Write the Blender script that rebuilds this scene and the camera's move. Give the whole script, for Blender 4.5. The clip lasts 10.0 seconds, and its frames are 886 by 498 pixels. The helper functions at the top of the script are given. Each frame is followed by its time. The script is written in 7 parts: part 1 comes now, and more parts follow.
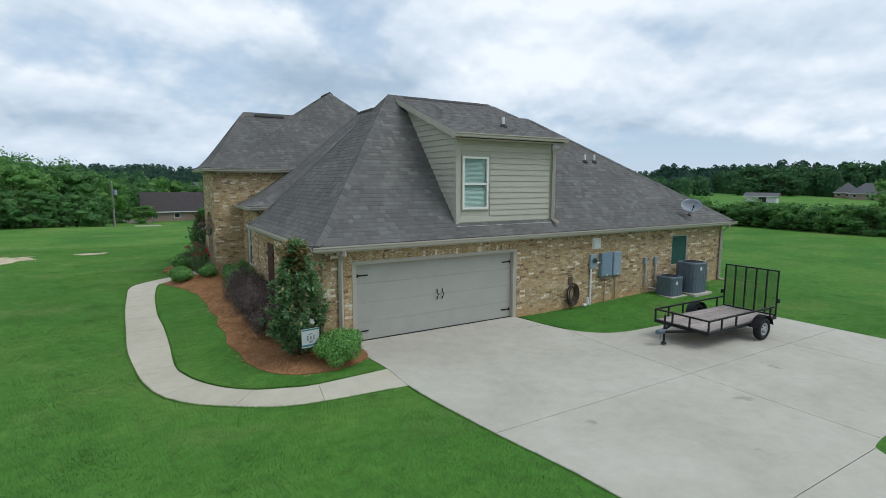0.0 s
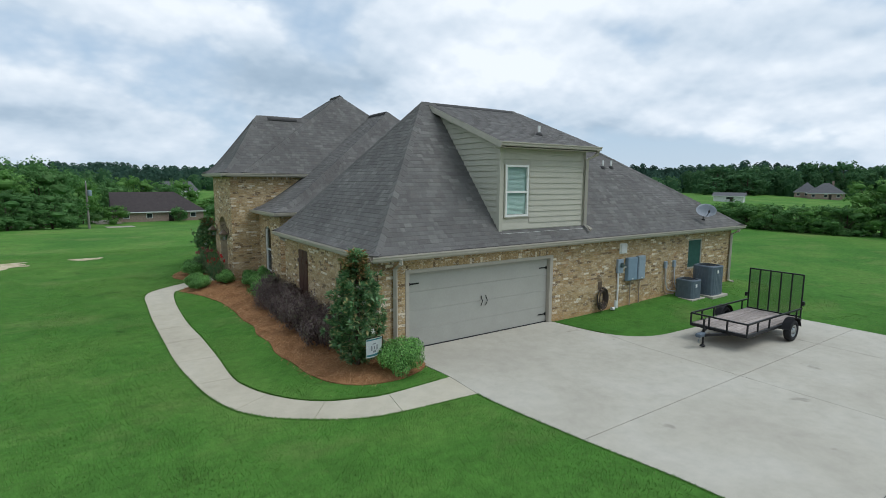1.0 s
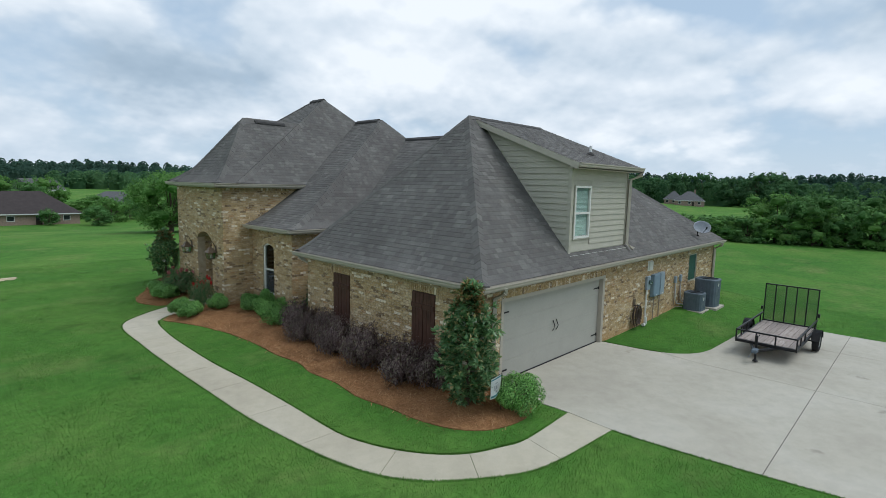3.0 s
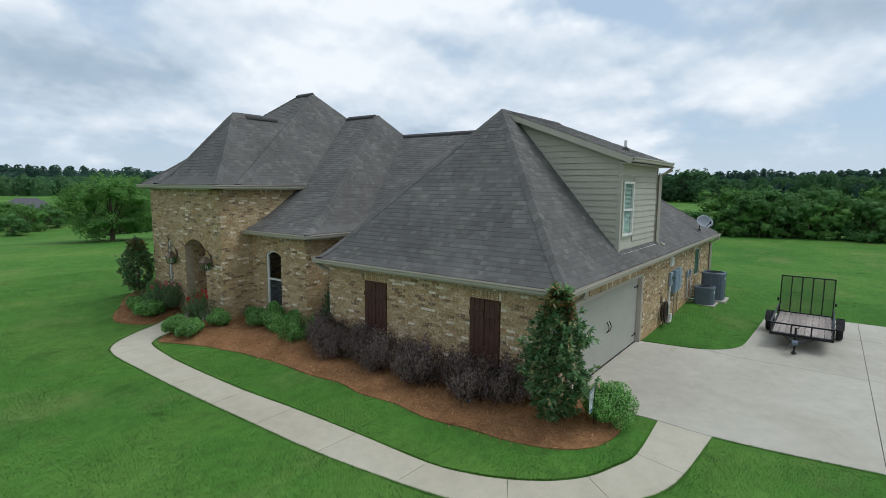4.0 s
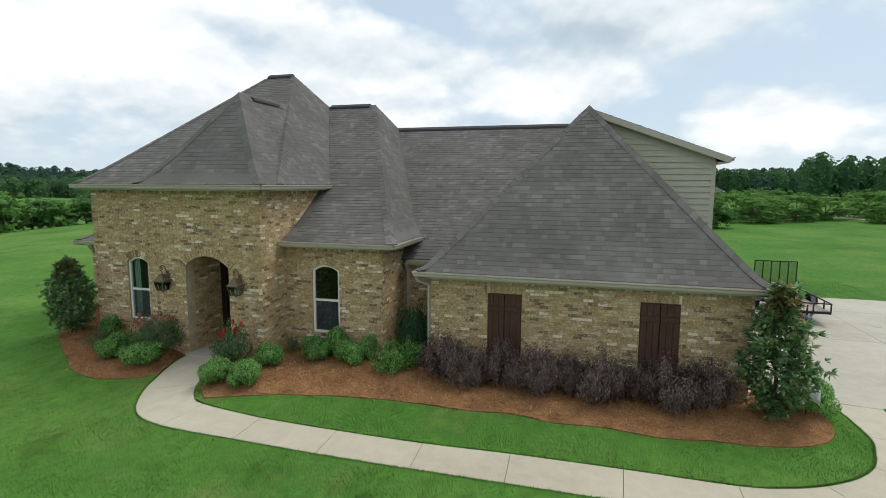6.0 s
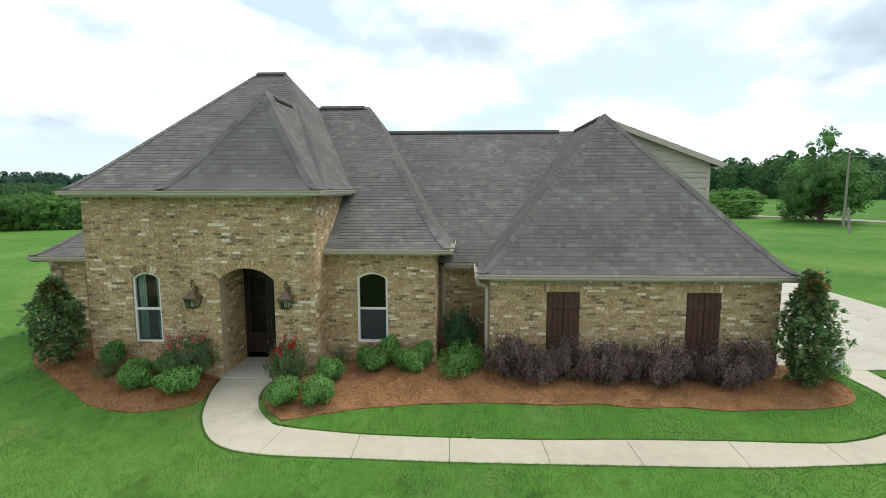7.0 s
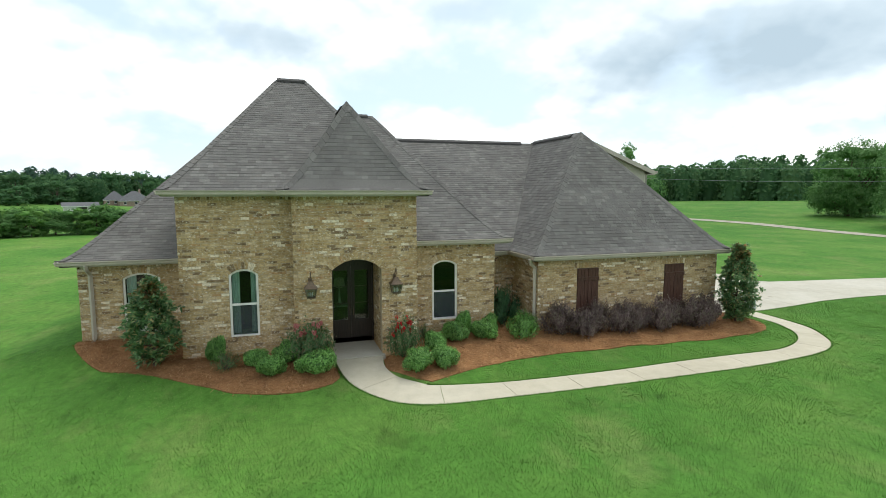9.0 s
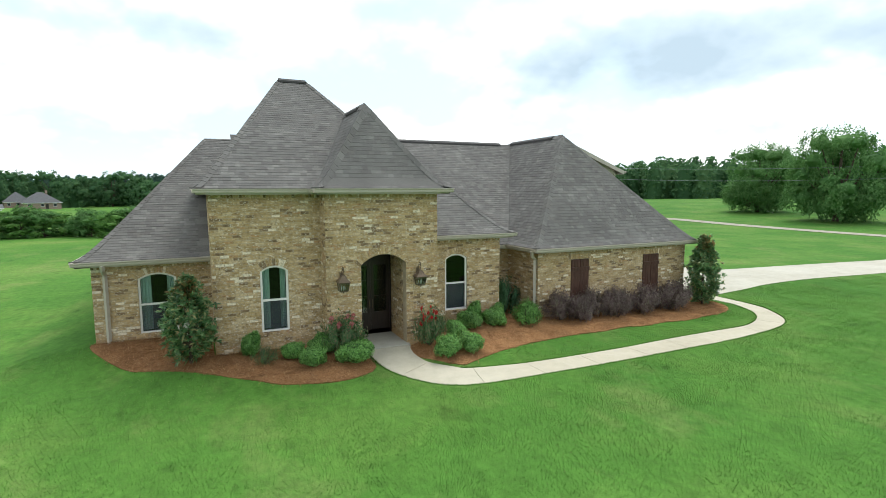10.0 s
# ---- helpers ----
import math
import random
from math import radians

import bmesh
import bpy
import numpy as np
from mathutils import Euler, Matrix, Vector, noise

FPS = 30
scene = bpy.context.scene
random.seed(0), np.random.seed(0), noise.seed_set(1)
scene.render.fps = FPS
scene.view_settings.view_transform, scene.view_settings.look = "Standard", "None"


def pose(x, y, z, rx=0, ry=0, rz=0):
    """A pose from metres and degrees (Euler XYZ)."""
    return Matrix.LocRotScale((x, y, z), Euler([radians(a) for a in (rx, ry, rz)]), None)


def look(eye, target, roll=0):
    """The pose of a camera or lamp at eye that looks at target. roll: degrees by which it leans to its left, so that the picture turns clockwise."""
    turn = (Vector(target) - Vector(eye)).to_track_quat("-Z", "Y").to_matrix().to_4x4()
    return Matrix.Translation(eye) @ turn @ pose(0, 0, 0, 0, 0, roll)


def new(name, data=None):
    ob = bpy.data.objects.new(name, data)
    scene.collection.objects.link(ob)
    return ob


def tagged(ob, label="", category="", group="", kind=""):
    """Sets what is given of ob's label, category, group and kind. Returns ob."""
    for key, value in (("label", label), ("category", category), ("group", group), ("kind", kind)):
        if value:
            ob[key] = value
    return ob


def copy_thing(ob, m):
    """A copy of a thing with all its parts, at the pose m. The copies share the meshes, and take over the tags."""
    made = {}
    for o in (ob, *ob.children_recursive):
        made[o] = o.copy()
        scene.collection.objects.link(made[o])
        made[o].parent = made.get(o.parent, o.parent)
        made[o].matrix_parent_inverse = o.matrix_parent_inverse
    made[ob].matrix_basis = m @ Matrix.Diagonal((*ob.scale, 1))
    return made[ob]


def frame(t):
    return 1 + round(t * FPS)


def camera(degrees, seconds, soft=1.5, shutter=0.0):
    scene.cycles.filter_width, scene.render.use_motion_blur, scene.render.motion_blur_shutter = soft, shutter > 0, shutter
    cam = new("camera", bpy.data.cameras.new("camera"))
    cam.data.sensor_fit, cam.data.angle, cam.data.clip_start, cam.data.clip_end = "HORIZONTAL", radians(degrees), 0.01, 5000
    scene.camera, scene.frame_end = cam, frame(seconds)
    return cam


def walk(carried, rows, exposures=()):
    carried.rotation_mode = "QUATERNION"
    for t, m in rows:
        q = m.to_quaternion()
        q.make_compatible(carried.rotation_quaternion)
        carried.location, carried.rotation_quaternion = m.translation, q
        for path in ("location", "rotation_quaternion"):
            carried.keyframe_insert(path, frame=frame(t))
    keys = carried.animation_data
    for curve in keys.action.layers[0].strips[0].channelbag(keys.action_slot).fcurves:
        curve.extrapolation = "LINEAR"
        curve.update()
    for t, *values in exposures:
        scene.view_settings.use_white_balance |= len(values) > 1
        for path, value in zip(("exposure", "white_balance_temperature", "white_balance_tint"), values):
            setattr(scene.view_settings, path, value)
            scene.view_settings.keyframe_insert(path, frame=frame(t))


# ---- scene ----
cam = camera(80.9, 10.0, soft=0.6)
PATH = [
    (0, (0.492, -0.429, 4.507), (1.521, 1.267, 4.252), 0.2),
    (0.5, (-0.39, 0.053, 4.613), (0.678, 1.724, 4.357), 0.2),
    (1, (-1.422, 0.645, 4.772), (-0.299, 2.279, 4.513), 0.3),
    (1.5, (-2.408, 1.365, 4.967), (-1.224, 2.955, 4.708), 0.4),
    (2, (-3.273, 2.291, 5.132), (-2.015, 3.825, 4.877), 0.4),
    (2.5, (-4.013, 3.404, 5.259), (-2.673, 4.867, 5.002), 0.4),
    (2.7, (-4.342, 3.955, 5.251), (-2.96, 5.378, 4.997), 1.0),
    (3.8, (-5.706, 7.235, 5.101), (-4.138, 8.453, 4.865), 0.5),
    (4, (-5.908, 7.888, 5.101), (-4.312, 9.07, 4.86), 0.5),
    (4.5, (-6.448, 9.717, 5.042), (-4.773, 10.784, 4.804), 0.4),
    (5, (-6.964, 11.682, 4.978), (-5.208, 12.61, 4.744), 0.3),
    (5.2, (-7.193, 12.496, 4.965), (-5.408, 13.364, 4.723), 0.7),
    (6.3, (-8.438, 17.558, 5.146), (-6.494, 17.957, 4.9), 0.0),
    (6.5, (-8.599, 18.471, 5.145), (-6.639, 18.784, 4.9), 0.0),
    (7, (-9.025, 20.668, 5.159), (-7.042, 20.763, 4.92), -0.1),
    (7.5, (-9.533, 22.774, 5.121), (-7.551, 22.654, 4.882), 0.0),
    (8, (-10.118, 24.694, 5.066), (-8.153, 24.405, 4.831), -0.1),
    (8.5, (-10.652, 26.523, 5.06), (-8.718, 26.066, 4.832), -0.1),
    (9, (-11.018, 28.315, 5.057), (-9.12, 27.727, 4.834), -0.0),
    (9.5, (-11.184, 29.9, 5.035), (-9.334, 29.174, 4.814), -0.1),
    (10, (-11.06, 31.22, 4.999), (-9.256, 30.385, 4.775), -0.2),
]
walk(cam, [(t, look(eye, target, roll)) for t, eye, target, roll in PATH],
     exposures=[(0.0, -0.08, 5920, 7), (2.5, -0.09, 5960, 7), (5.0, -0.11, 6170, 7.5), (6.5, 0.37, 6610, 7), (7.5, 0.59, 6540, 5.5), (8.0, 0.50, 6560, 5.5), (8.5, 0.41, 6570, 5.5), (9.0, 0.55, 6550, 5.5), (9.5, 0.66, 6520, 5.5), (10.0, 0.74, 6480, 5.5)])
# ---- world and light ----
SUN_EL, SUN_AZ = 58.0, 140.0          # degrees above the horizon, clockwise from +y
world = bpy.data.worlds.new("sky")
scene.world = world
world.use_nodes = True
wn, wl = world.node_tree.nodes, world.node_tree.links
wn.clear()


def wnode(kind, **values):
    n = wn.new(kind)
    for k, v in values.items():
        n.inputs[k].default_value = v
    return n


sky_tex = wn.new("ShaderNodeTexSky")
sky_tex.sky_type, sky_tex.sun_disc = "NISHITA", False
sky_tex.sun_elevation, sky_tex.sun_rotation = radians(SUN_EL), radians(SUN_AZ)
coord = wn.new("ShaderNodeTexCoord")
sep = wn.new("ShaderNodeSeparateXYZ")
wl.new(coord.outputs["Generated"], sep.inputs[0])


def wmath(op, a, b=None, clamp=False):
    n = wn.new("ShaderNodeMath")
    n.operation, n.use_clamp = op, clamp
    for i, v in enumerate((a, b)):
        if v is None:
            continue
        if isinstance(v, (int, float)):
            n.inputs[i].default_value = v
        else:
            wl.new(v, n.inputs[i])
    return n.outputs[0]


# The cloud layer lies on a flat sheet overhead, so that it flattens towards the horizon.
up = wmath("MAXIMUM", sep.outputs[2], 0.0)
deep = wmath("ADD", up, 0.46)
flat = wn.new("ShaderNodeCombineXYZ")
wl.new(wmath("DIVIDE", sep.outputs[0], deep), flat.inputs[0])
wl.new(wmath("DIVIDE", sep.outputs[1], deep), flat.inputs[1])
flat.inputs[2].default_value = 3.7


def wnoise(scale, detail, rough, distort=0.0, offset=0.0):
    n = wnode("ShaderNodeTexNoise", Scale=scale, Detail=detail, Roughness=rough, Distortion=distort)
    m = wn.new("ShaderNodeVectorMath")
    m.operation = "ADD"
    m.inputs[1].default_value = (offset, offset * 0.6, offset * 0.3)
    wl.new(flat.outputs[0], m.inputs[0])
    wl.new(m.outputs[0], n.inputs["Vector"])
    return n.outputs["Fac"]


def wramp(fac, stops):
    r = wn.new("ShaderNodeValToRGB")
    while len(r.color_ramp.elements) < len(stops):
        r.color_ramp.elements.new(0.5)
    for e, (p, c) in zip(r.color_ramp.elements, stops):
        e.position, e.color = p, (*c, 1)
    wl.new(fac, r.inputs[0])
    return r.outputs[0]


def wmix(fac, a, b, blend="MIX"):
    n = wn.new("ShaderNodeMixRGB")
    n.blend_type = blend
    for s, v in zip(n.inputs, (fac, a, b)):
        if isinstance(v, (int, float)):
            s.default_value = v
        elif isinstance(v, tuple):
            s.default_value = (*v, 1)
        else:
            wl.new(v, s)
    return n.outputs[0]


def wsum(*terms):
    total = None
    for v, k in terms:
        t = wmath("MULTIPLY", v, k)
        total = t if total is None else wmath("ADD", total, t)
    return total


def density(lift):
    """How thick the cloud is at a place of the sheet, or a little higher up in the sky."""
    s = wn.new("ShaderNodeVectorMath")
    s.operation = "MULTIPLY"
    s.inputs[1].default_value = (1 - lift, 1 - lift, 1)
    wl.new(flat.outputs[0], s.inputs[0])

    def at(kind, offset, **values):
        n = wnode(kind, **values)
        m = wn.new("ShaderNodeVectorMath")
        m.operation = "ADD"
        m.inputs[1].default_value = (offset, offset * 0.6, offset * 0.3)
        wl.new(s.outputs[0], m.inputs[0])
        wl.new(m.outputs[0], n.inputs["Vector"])
        return n
    wide = at("ShaderNodeTexNoise", 0.0, Scale=0.85, Detail=2.0, Roughness=0.5).outputs["Fac"]
    mid = at("ShaderNodeTexNoise", 4.3, Scale=1.8, Detail=7.0, Roughness=0.5).outputs["Fac"]
    cells = at("ShaderNodeTexVoronoi", 2.1, Scale=2.9, Detail=4.0, Roughness=0.55)
    cells.feature, cells.normalize = "SMOOTH_F1", True
    cells.inputs["Smoothness"].default_value = 0.35
    return wsum((wide, 0.50), (mid, 0.45), (cells.outputs["Distance"], -0.46))


here, above = density(0.0), density(0.035)


def toward(az_, el_, wide_, tall_):
    """A soft round weight in the sky: azimuth, height, half width and half height in degrees."""
    a, e = radians(az_), radians(el_)
    side_ = wmath("ADD", wmath("MULTIPLY", sep.outputs[0], math.cos(a) / radians(wide_)), wmath("MULTIPLY", sep.outputs[1], -math.sin(a) / radians(wide_)))
    ahead = wmath("ADD", wmath("MULTIPLY", sep.outputs[0], math.sin(a)), wmath("MULTIPLY", sep.outputs[1], math.cos(a)))
    rise_ = wmath("MULTIPLY", wmath("SUBTRACT", sep.outputs[2], math.sin(e)), 1 / radians(tall_))
    far = wmath("ADD", wmath("MULTIPLY", side_, side_), wmath("MULTIPLY", rise_, rise_))
    w = wmath("MAXIMUM", wmath("SUBTRACT", 1.0, far), 0.0)
    return wmath("MULTIPLY", wmath("MULTIPLY", w, w), wmath("GREATER_THAN", ahead, 0.0))


# heaped clouds and slate banks: azimuth, height, half width, half height, weight
heaps = banks = None
for az_, el_, w_, t_, k in ((39, 11.5, 13, 5, 0.11), (66, 6, 16, 3.2, 0.09), (84, 9, 9, 4, 0.09), (8, 16, 16, 5, 0.08), (110, 5, 22, 3.5, 0.07), (50, 19, 20, 4, 0.05)):
    v = wmath("MULTIPLY", toward(az_, el_, w_, t_), k)
    heaps = v if heaps is None else wmath("ADD", heaps, v)
for az_, el_, w_, t_, k in ((19, 10.5, 15, 4.5, 0.30), (62, 13.5, 26, 4.5, 0.20), (136, 12.5, 20, 6, 0.58), (-5, 6, 20, 3, 0.16), (88, 15, 14, 4, 0.22), (108, 10, 16, 4, 0.30), (165, 13, 22, 7, 0.36), (118, 18, 24, 3.5, 0.26), (80, 6, 14, 2.5, 0.18)):
    v = wmath("MULTIPLY", toward(az_, el_, w_, t_), k)
    banks = v if banks is None else wmath("ADD", banks, v)
thick = wmath("ADD", here, heaps)
cover = wramp(thick, [(0.28, (0, 0, 0)), (0.36, (1, 1, 1))])
# tops that thin upwards are lit, undersides that thicken upwards are grey
relief = wmath("ADD", wsum((here, 2.5), (above, -2.5), (heaps, 2.4), (wnoise(1.1, 3, 0.5, 0.0, 5.5), -0.5)), 0.87)
ragged = wmath("ADD", wmath("MULTIPLY", here, 1.6), 0.25, True)
relief = wmath("SUBTRACT", relief, wmath("MULTIPLY", banks, ragged))
shade = wramp(relief, [(0.14, (0.36, 0.455, 0.55)), (0.36, (0.50, 0.59, 0.68)), (0.52, (0.70, 0.765, 0.83)), (0.66, (0.85, 0.885, 0.925)), (0.80, (1.03, 1.03, 1.03))])
blue = wmix(1.0, sky_tex.outputs[0], (0.11, 0.11, 0.115), "MULTIPLY")
blue = wmix(0.8, blue, (0.56, 0.68, 0.80))
clouds = wmix(cover, blue, shade)
# the overcast is paler low down and brighter on the sunny side
low = wramp(up, [(0.0, (1, 1, 1)), (0.10, (0, 0, 0))])
clouds = wmix(wmath("MULTIPLY", low, 0.55), clouds, (0.72, 0.79, 0.86))
sunny = wmath("ADD", wmath("MULTIPLY", sep.outputs[0], 0.72), wmath("MULTIPLY", sep.outputs[1], -0.69))
glow = wmath("MULTIPLY", wmath("MAXIMUM", wmath("ADD", sunny, -0.2), 0.0), 0.05, True)
clouds = wmix(glow, clouds, (1.2, 1.2, 1.2))
back = wnode("ShaderNodeBackground", Strength=0.98)
wl.new(clouds, back.inputs["Color"])
wout = wn.new("ShaderNodeOutputWorld")
wl.new(back.outputs[0], wout.inputs[0])

sun = new("sun", bpy.data.lights.new("sun", "SUN"))
sun.data.energy, sun.data.angle, sun.data.color = 1.75, radians(32), (1.0, 0.97, 0.93)
sun.matrix_world = pose(0, 0, 30, 90 - SUN_EL, 0, 180 - SUN_AZ)

# ---- materials ----


class Mat:
    """A principled material with short ways to add nodes."""

    def __init__(self, name, color=(0.5, 0.5, 0.5), rough=0.7, metal=0.0, spec=0.3):
        self.m = bpy.data.materials.new(name)
        self.m.use_nodes = True
        self.n, self.l = self.m.node_tree.nodes, self.m.node_tree.links
        self.b = self.n["Principled BSDF"]
        self.b.inputs["Base Color"].default_value = (*color, 1)
        self.b.inputs["Roughness"].default_value = rough
        self.b.inputs["Metallic"].default_value = metal
        self.b.inputs["Specular IOR Level"].default_value = spec
        self.co = None

    def coords(self):
        if self.co is None:
            g = self.n.new("ShaderNodeNewGeometry")
            self.co = g.outputs["Position"]
        return self.co

    def noise(self, scale, detail=4, rough=0.55, stretch=(1, 1, 1), distort=0.0):
        mp = self.n.new("ShaderNodeMapping")
        mp.inputs["Scale"].default_value = stretch
        self.l.new(self.coords(), mp.inputs[0])
        t = self.n.new("ShaderNodeTexNoise")
        t.inputs["Scale"].default_value, t.inputs["Detail"].default_value = scale, detail
        t.inputs["Roughness"].default_value, t.inputs["Distortion"].default_value = rough, distort
        self.l.new(mp.outputs[0], t.inputs["Vector"])
        return t.outputs["Fac"]

    def ramp(self, fac, stops, constant=False):
        r = self.n.new("ShaderNodeValToRGB")
        if constant:
            r.color_ramp.interpolation = "CONSTANT"
        while len(r.color_ramp.elements) < len(stops):
            r.color_ramp.elements.new(0.5)
        for e, (p, c) in zip(r.color_ramp.elements, stops):
            e.position, e.color = p, (*c, 1) if isinstance(c, tuple) else (c, c, c, 1)
        self.l.new(fac, r.inputs[0])
        return r.outputs[0]

    def mix(self, fac, a, b, blend="MIX"):
        x = self.n.new("ShaderNodeMixRGB")
        x.blend_type = blend
        for s, v in zip(x.inputs, (fac, a, b)):
            if isinstance(v, (int, float)):
                s.default_value = v
            elif isinstance(v, tuple):
                s.default_value = (*v, 1)
            else:
                self.l.new(v, s)
        return x.outputs[0]

    def math(self, op, a, b=0.0):
        x = self.n.new("ShaderNodeMath")
        x.operation = op
        for s, v in zip(x.inputs, (a, b)):
            if isinstance(v, (int, float)):
                s.default_value = v
            else:
                self.l.new(v, s)
        return x.outputs[0]

    def random(self):
        """One number for each piece, whether it is an object or an island of a joined mesh."""
        g = self.n.new("ShaderNodeNewGeometry")
        o = self.n.new("ShaderNodeObjectInfo")
        return self.math("FRACT", self.math("ADD", g.outputs["Random Per Island"], o.outputs["Random"]))

    def color(self, c):
        self.l.new(c, self.b.inputs["Base Color"])
        return self

    def rough(self, r):
        self.l.new(r, self.b.inputs["Roughness"])
        return self

    def bump(self, h, dist=0.01, strength=0.6):
        x = self.n.new("ShaderNodeBump")
        x.inputs["Distance"].default_value, x.inputs["Strength"].default_value = dist, strength
        self.l.new(h, x.inputs["Height"])
        self.l.new(x.outputs[0], self.b.inputs["Normal"])
        return self


def worn(name, color, rough=0.6, metal=0.0, vary=0.18, scale=6.0, spec=0.3, bump=0.002):
    """Paint, metal or plastic with faint stains at two scales."""
    m = Mat(name, color, rough, metal, spec)
    f = m.math("ADD", m.math("MULTIPLY", m.noise(scale, 6), 0.6), m.math("MULTIPLY", m.noise(scale * 9, 4), 0.4))
    lo, hi = tuple(c * (1 - vary) for c in color), tuple(min(1, c * (1 + vary)) for c in color)
    m.color(m.ramp(f, [(0.35, lo), (0.65, hi)]))
    m.bump(m.noise(scale * 14, 4), bump, 0.5)
    return m.m


M = {}

m = Mat("brick", rough=0.85, spec=0.2)
rnd = m.random()
base = m.ramp(rnd, [(0.0, (0.363, 0.251, 0.124)), (0.13, (0.414, 0.290, 0.145)), (0.32, (0.451, 0.322, 0.166)), (0.48, (0.377, 0.264, 0.137)),
                    (0.60, (0.492, 0.363, 0.203)), (0.72, (0.215, 0.145, 0.080)), (0.81, (0.534, 0.407, 0.249)), (0.90, (0.405, 0.251, 0.124)), (0.945, (0.700, 0.610, 0.460))], True)
blot = m.ramp(m.noise(17, 6, 0.72), [(0.34, 0.50), (0.47, 0.95), (0.62, 1.20)])
base = m.mix(1.0, base, blot, "MULTIPLY")
white = m.ramp(m.noise(13, 7, 0.74, (1, 1, 2.2)), [(0.56, 0.0), (0.60, 1.0)])
base = m.mix(m.math("MULTIPLY", white, 0.72), base, (0.78, 0.73, 0.62))
scorch = m.ramp(m.noise(16, 6, 0.72, (1, 1, 2.0)), [(0.36, 1.0), (0.41, 0.0)])
base = m.mix(m.math("MULTIPLY", scorch, 0.6), base, (0.13, 0.10, 0.07))
# red clay splashed up from the beds
zed = m.n.new("ShaderNodeSeparateXYZ")
m.l.new(m.coords(), zed.inputs[0])
clay = m.ramp(m.math("ADD", zed.outputs[2], m.math("MULTIPLY", m.noise(2.2, 5, 0.6), 0.7)), [(0.55, 1.0), (0.95, 0.0)])
base = m.mix(m.math("MULTIPLY", clay, 0.62), base, (0.50, 0.30, 0.13))
m.color(base).bump(m.noise(70, 5, 0.7), 0.006, 0.7)
M["brick"] = m.m

m = Mat("mortar", rough=0.95, spec=0.1)
m.color(m.ramp(m.noise(5, 6), [(0.35, (0.345, 0.275, 0.18)), (0.65, (0.46, 0.38, 0.265))])).bump(m.noise(120, 4), 0.004)
M["mortar"] = m.m

m = Mat("shingle", rough=0.92, spec=0.15)
rnd = m.random()
base = m.ramp(rnd, [(0.0, (0.121, 0.114, 0.107)), (0.2, (0.136, 0.129, 0.121)), (0.42, (0.145, 0.138, 0.130)), (0.6, (0.129, 0.123, 0.116)),
                    (0.76, (0.158, 0.151, 0.141)), (0.88, (0.140, 0.130, 0.121)), (0.95, (0.172, 0.165, 0.153))], True)
grit = m.ramp(m.noise(210, 3, 0.8), [(0.3, 0.7), (0.7, 1.3)])
base = m.mix(1.0, base, grit, "MULTIPLY")
streak = m.ramp(m.noise(0.7, 6, 0.6), [(0.35, 0.86), (0.65, 1.1)])
base = m.mix(1.0, base, streak, "MULTIPLY")
m.color(base).bump(m.noise(260, 3, 0.8), 0.004, 0.8)
M["shingle"] = m.m
M["ridge_vent"] = worn("ridge_vent", (0.055, 0.052, 0.05), 0.85)

M["trim"] = worn("trim", (0.43, 0.392, 0.325), 0.5, vary=0.07, spec=0.35)
M["siding"] = worn("siding", (0.43, 0.41, 0.335), 0.6, vary=0.06, scale=2.5)
M["garage_door"] = worn("garage_door", (0.37, 0.362, 0.318), 0.5, vary=0.05, scale=2.0)
M["white_frame"] = worn("white_frame", (0.72, 0.71, 0.66), 0.45, vary=0.05)
M["black_iron"] = worn("black_iron", (0.018, 0.018, 0.018), 0.5, 0.3)
M["bronze"] = worn("bronze", (0.15, 0.108, 0.075), 0.5, 0.4, vary=0.3, scale=25)
M["galvanised"] = worn("galvanised", (0.30, 0.36, 0.42), 0.5, 0.25, vary=0.12)
M["grey_panel"] = worn("grey_panel", (0.20, 0.27, 0.33), 0.55, 0.1, vary=0.1)
M["white_pvc"] = worn("white_pvc", (0.70, 0.69, 0.66), 0.4, vary=0.08)
M["ac_metal"] = worn("ac_metal", (0.110, 0.138, 0.165), 0.55, 0.15, vary=0.15)
M["ac_dark"] = worn("ac_dark", (0.022, 0.025, 0.028), 0.7)
M["rubber"] = worn("rubber", (0.016, 0.016, 0.017), 0.8)
M["wheel_rim"] = worn("wheel_rim", (0.45, 0.46, 0.47), 0.35, 0.8)
M["trailer_paint"] = worn("trailer_paint", (0.014, 0.014, 0.015), 0.45, 0.1, vary=0.3)
M["copper_line"] = worn("copper_line", (0.30, 0.24, 0.19), 0.6)
M["hose"] = worn("hose", (0.075, 0.055, 0.045), 0.6)
M["dish_grey"] = worn("dish_grey", (0.36, 0.39, 0.43), 0.45, 0.1)
M["lead"] = worn("lead", (0.55, 0.56, 0.56), 0.5, 0.3)
M["shutter_green"] = worn("shutter_green", (0.028, 0.085, 0.07), 0.5)
M["blind"] = worn("blind", (0.74, 0.86, 0.84), 0.55, vary=0.05)
M["curtain"] = worn("curtain", (0.42, 0.55, 0.50), 0.9, vary=0.12)
M["interior"] = worn("interior", (0.06, 0.055, 0.05), 0.9)
M["lamp_shade"] = worn("lamp_shade", (0.75, 0.70, 0.58), 0.8)
M["flag_cloth"] = worn("flag_cloth", (0.80, 0.82, 0.82), 0.85, vary=0.06)
M["flag_teal"] = worn("flag_teal", (0.10, 0.30, 0.33), 0.85)
M["flag_grey"] = worn("flag_grey", (0.36, 0.38, 0.40), 0.85)
M["pole_wood"] = worn("pole_wood", (0.25, 0.23, 0.20), 0.9, vary=0.3)
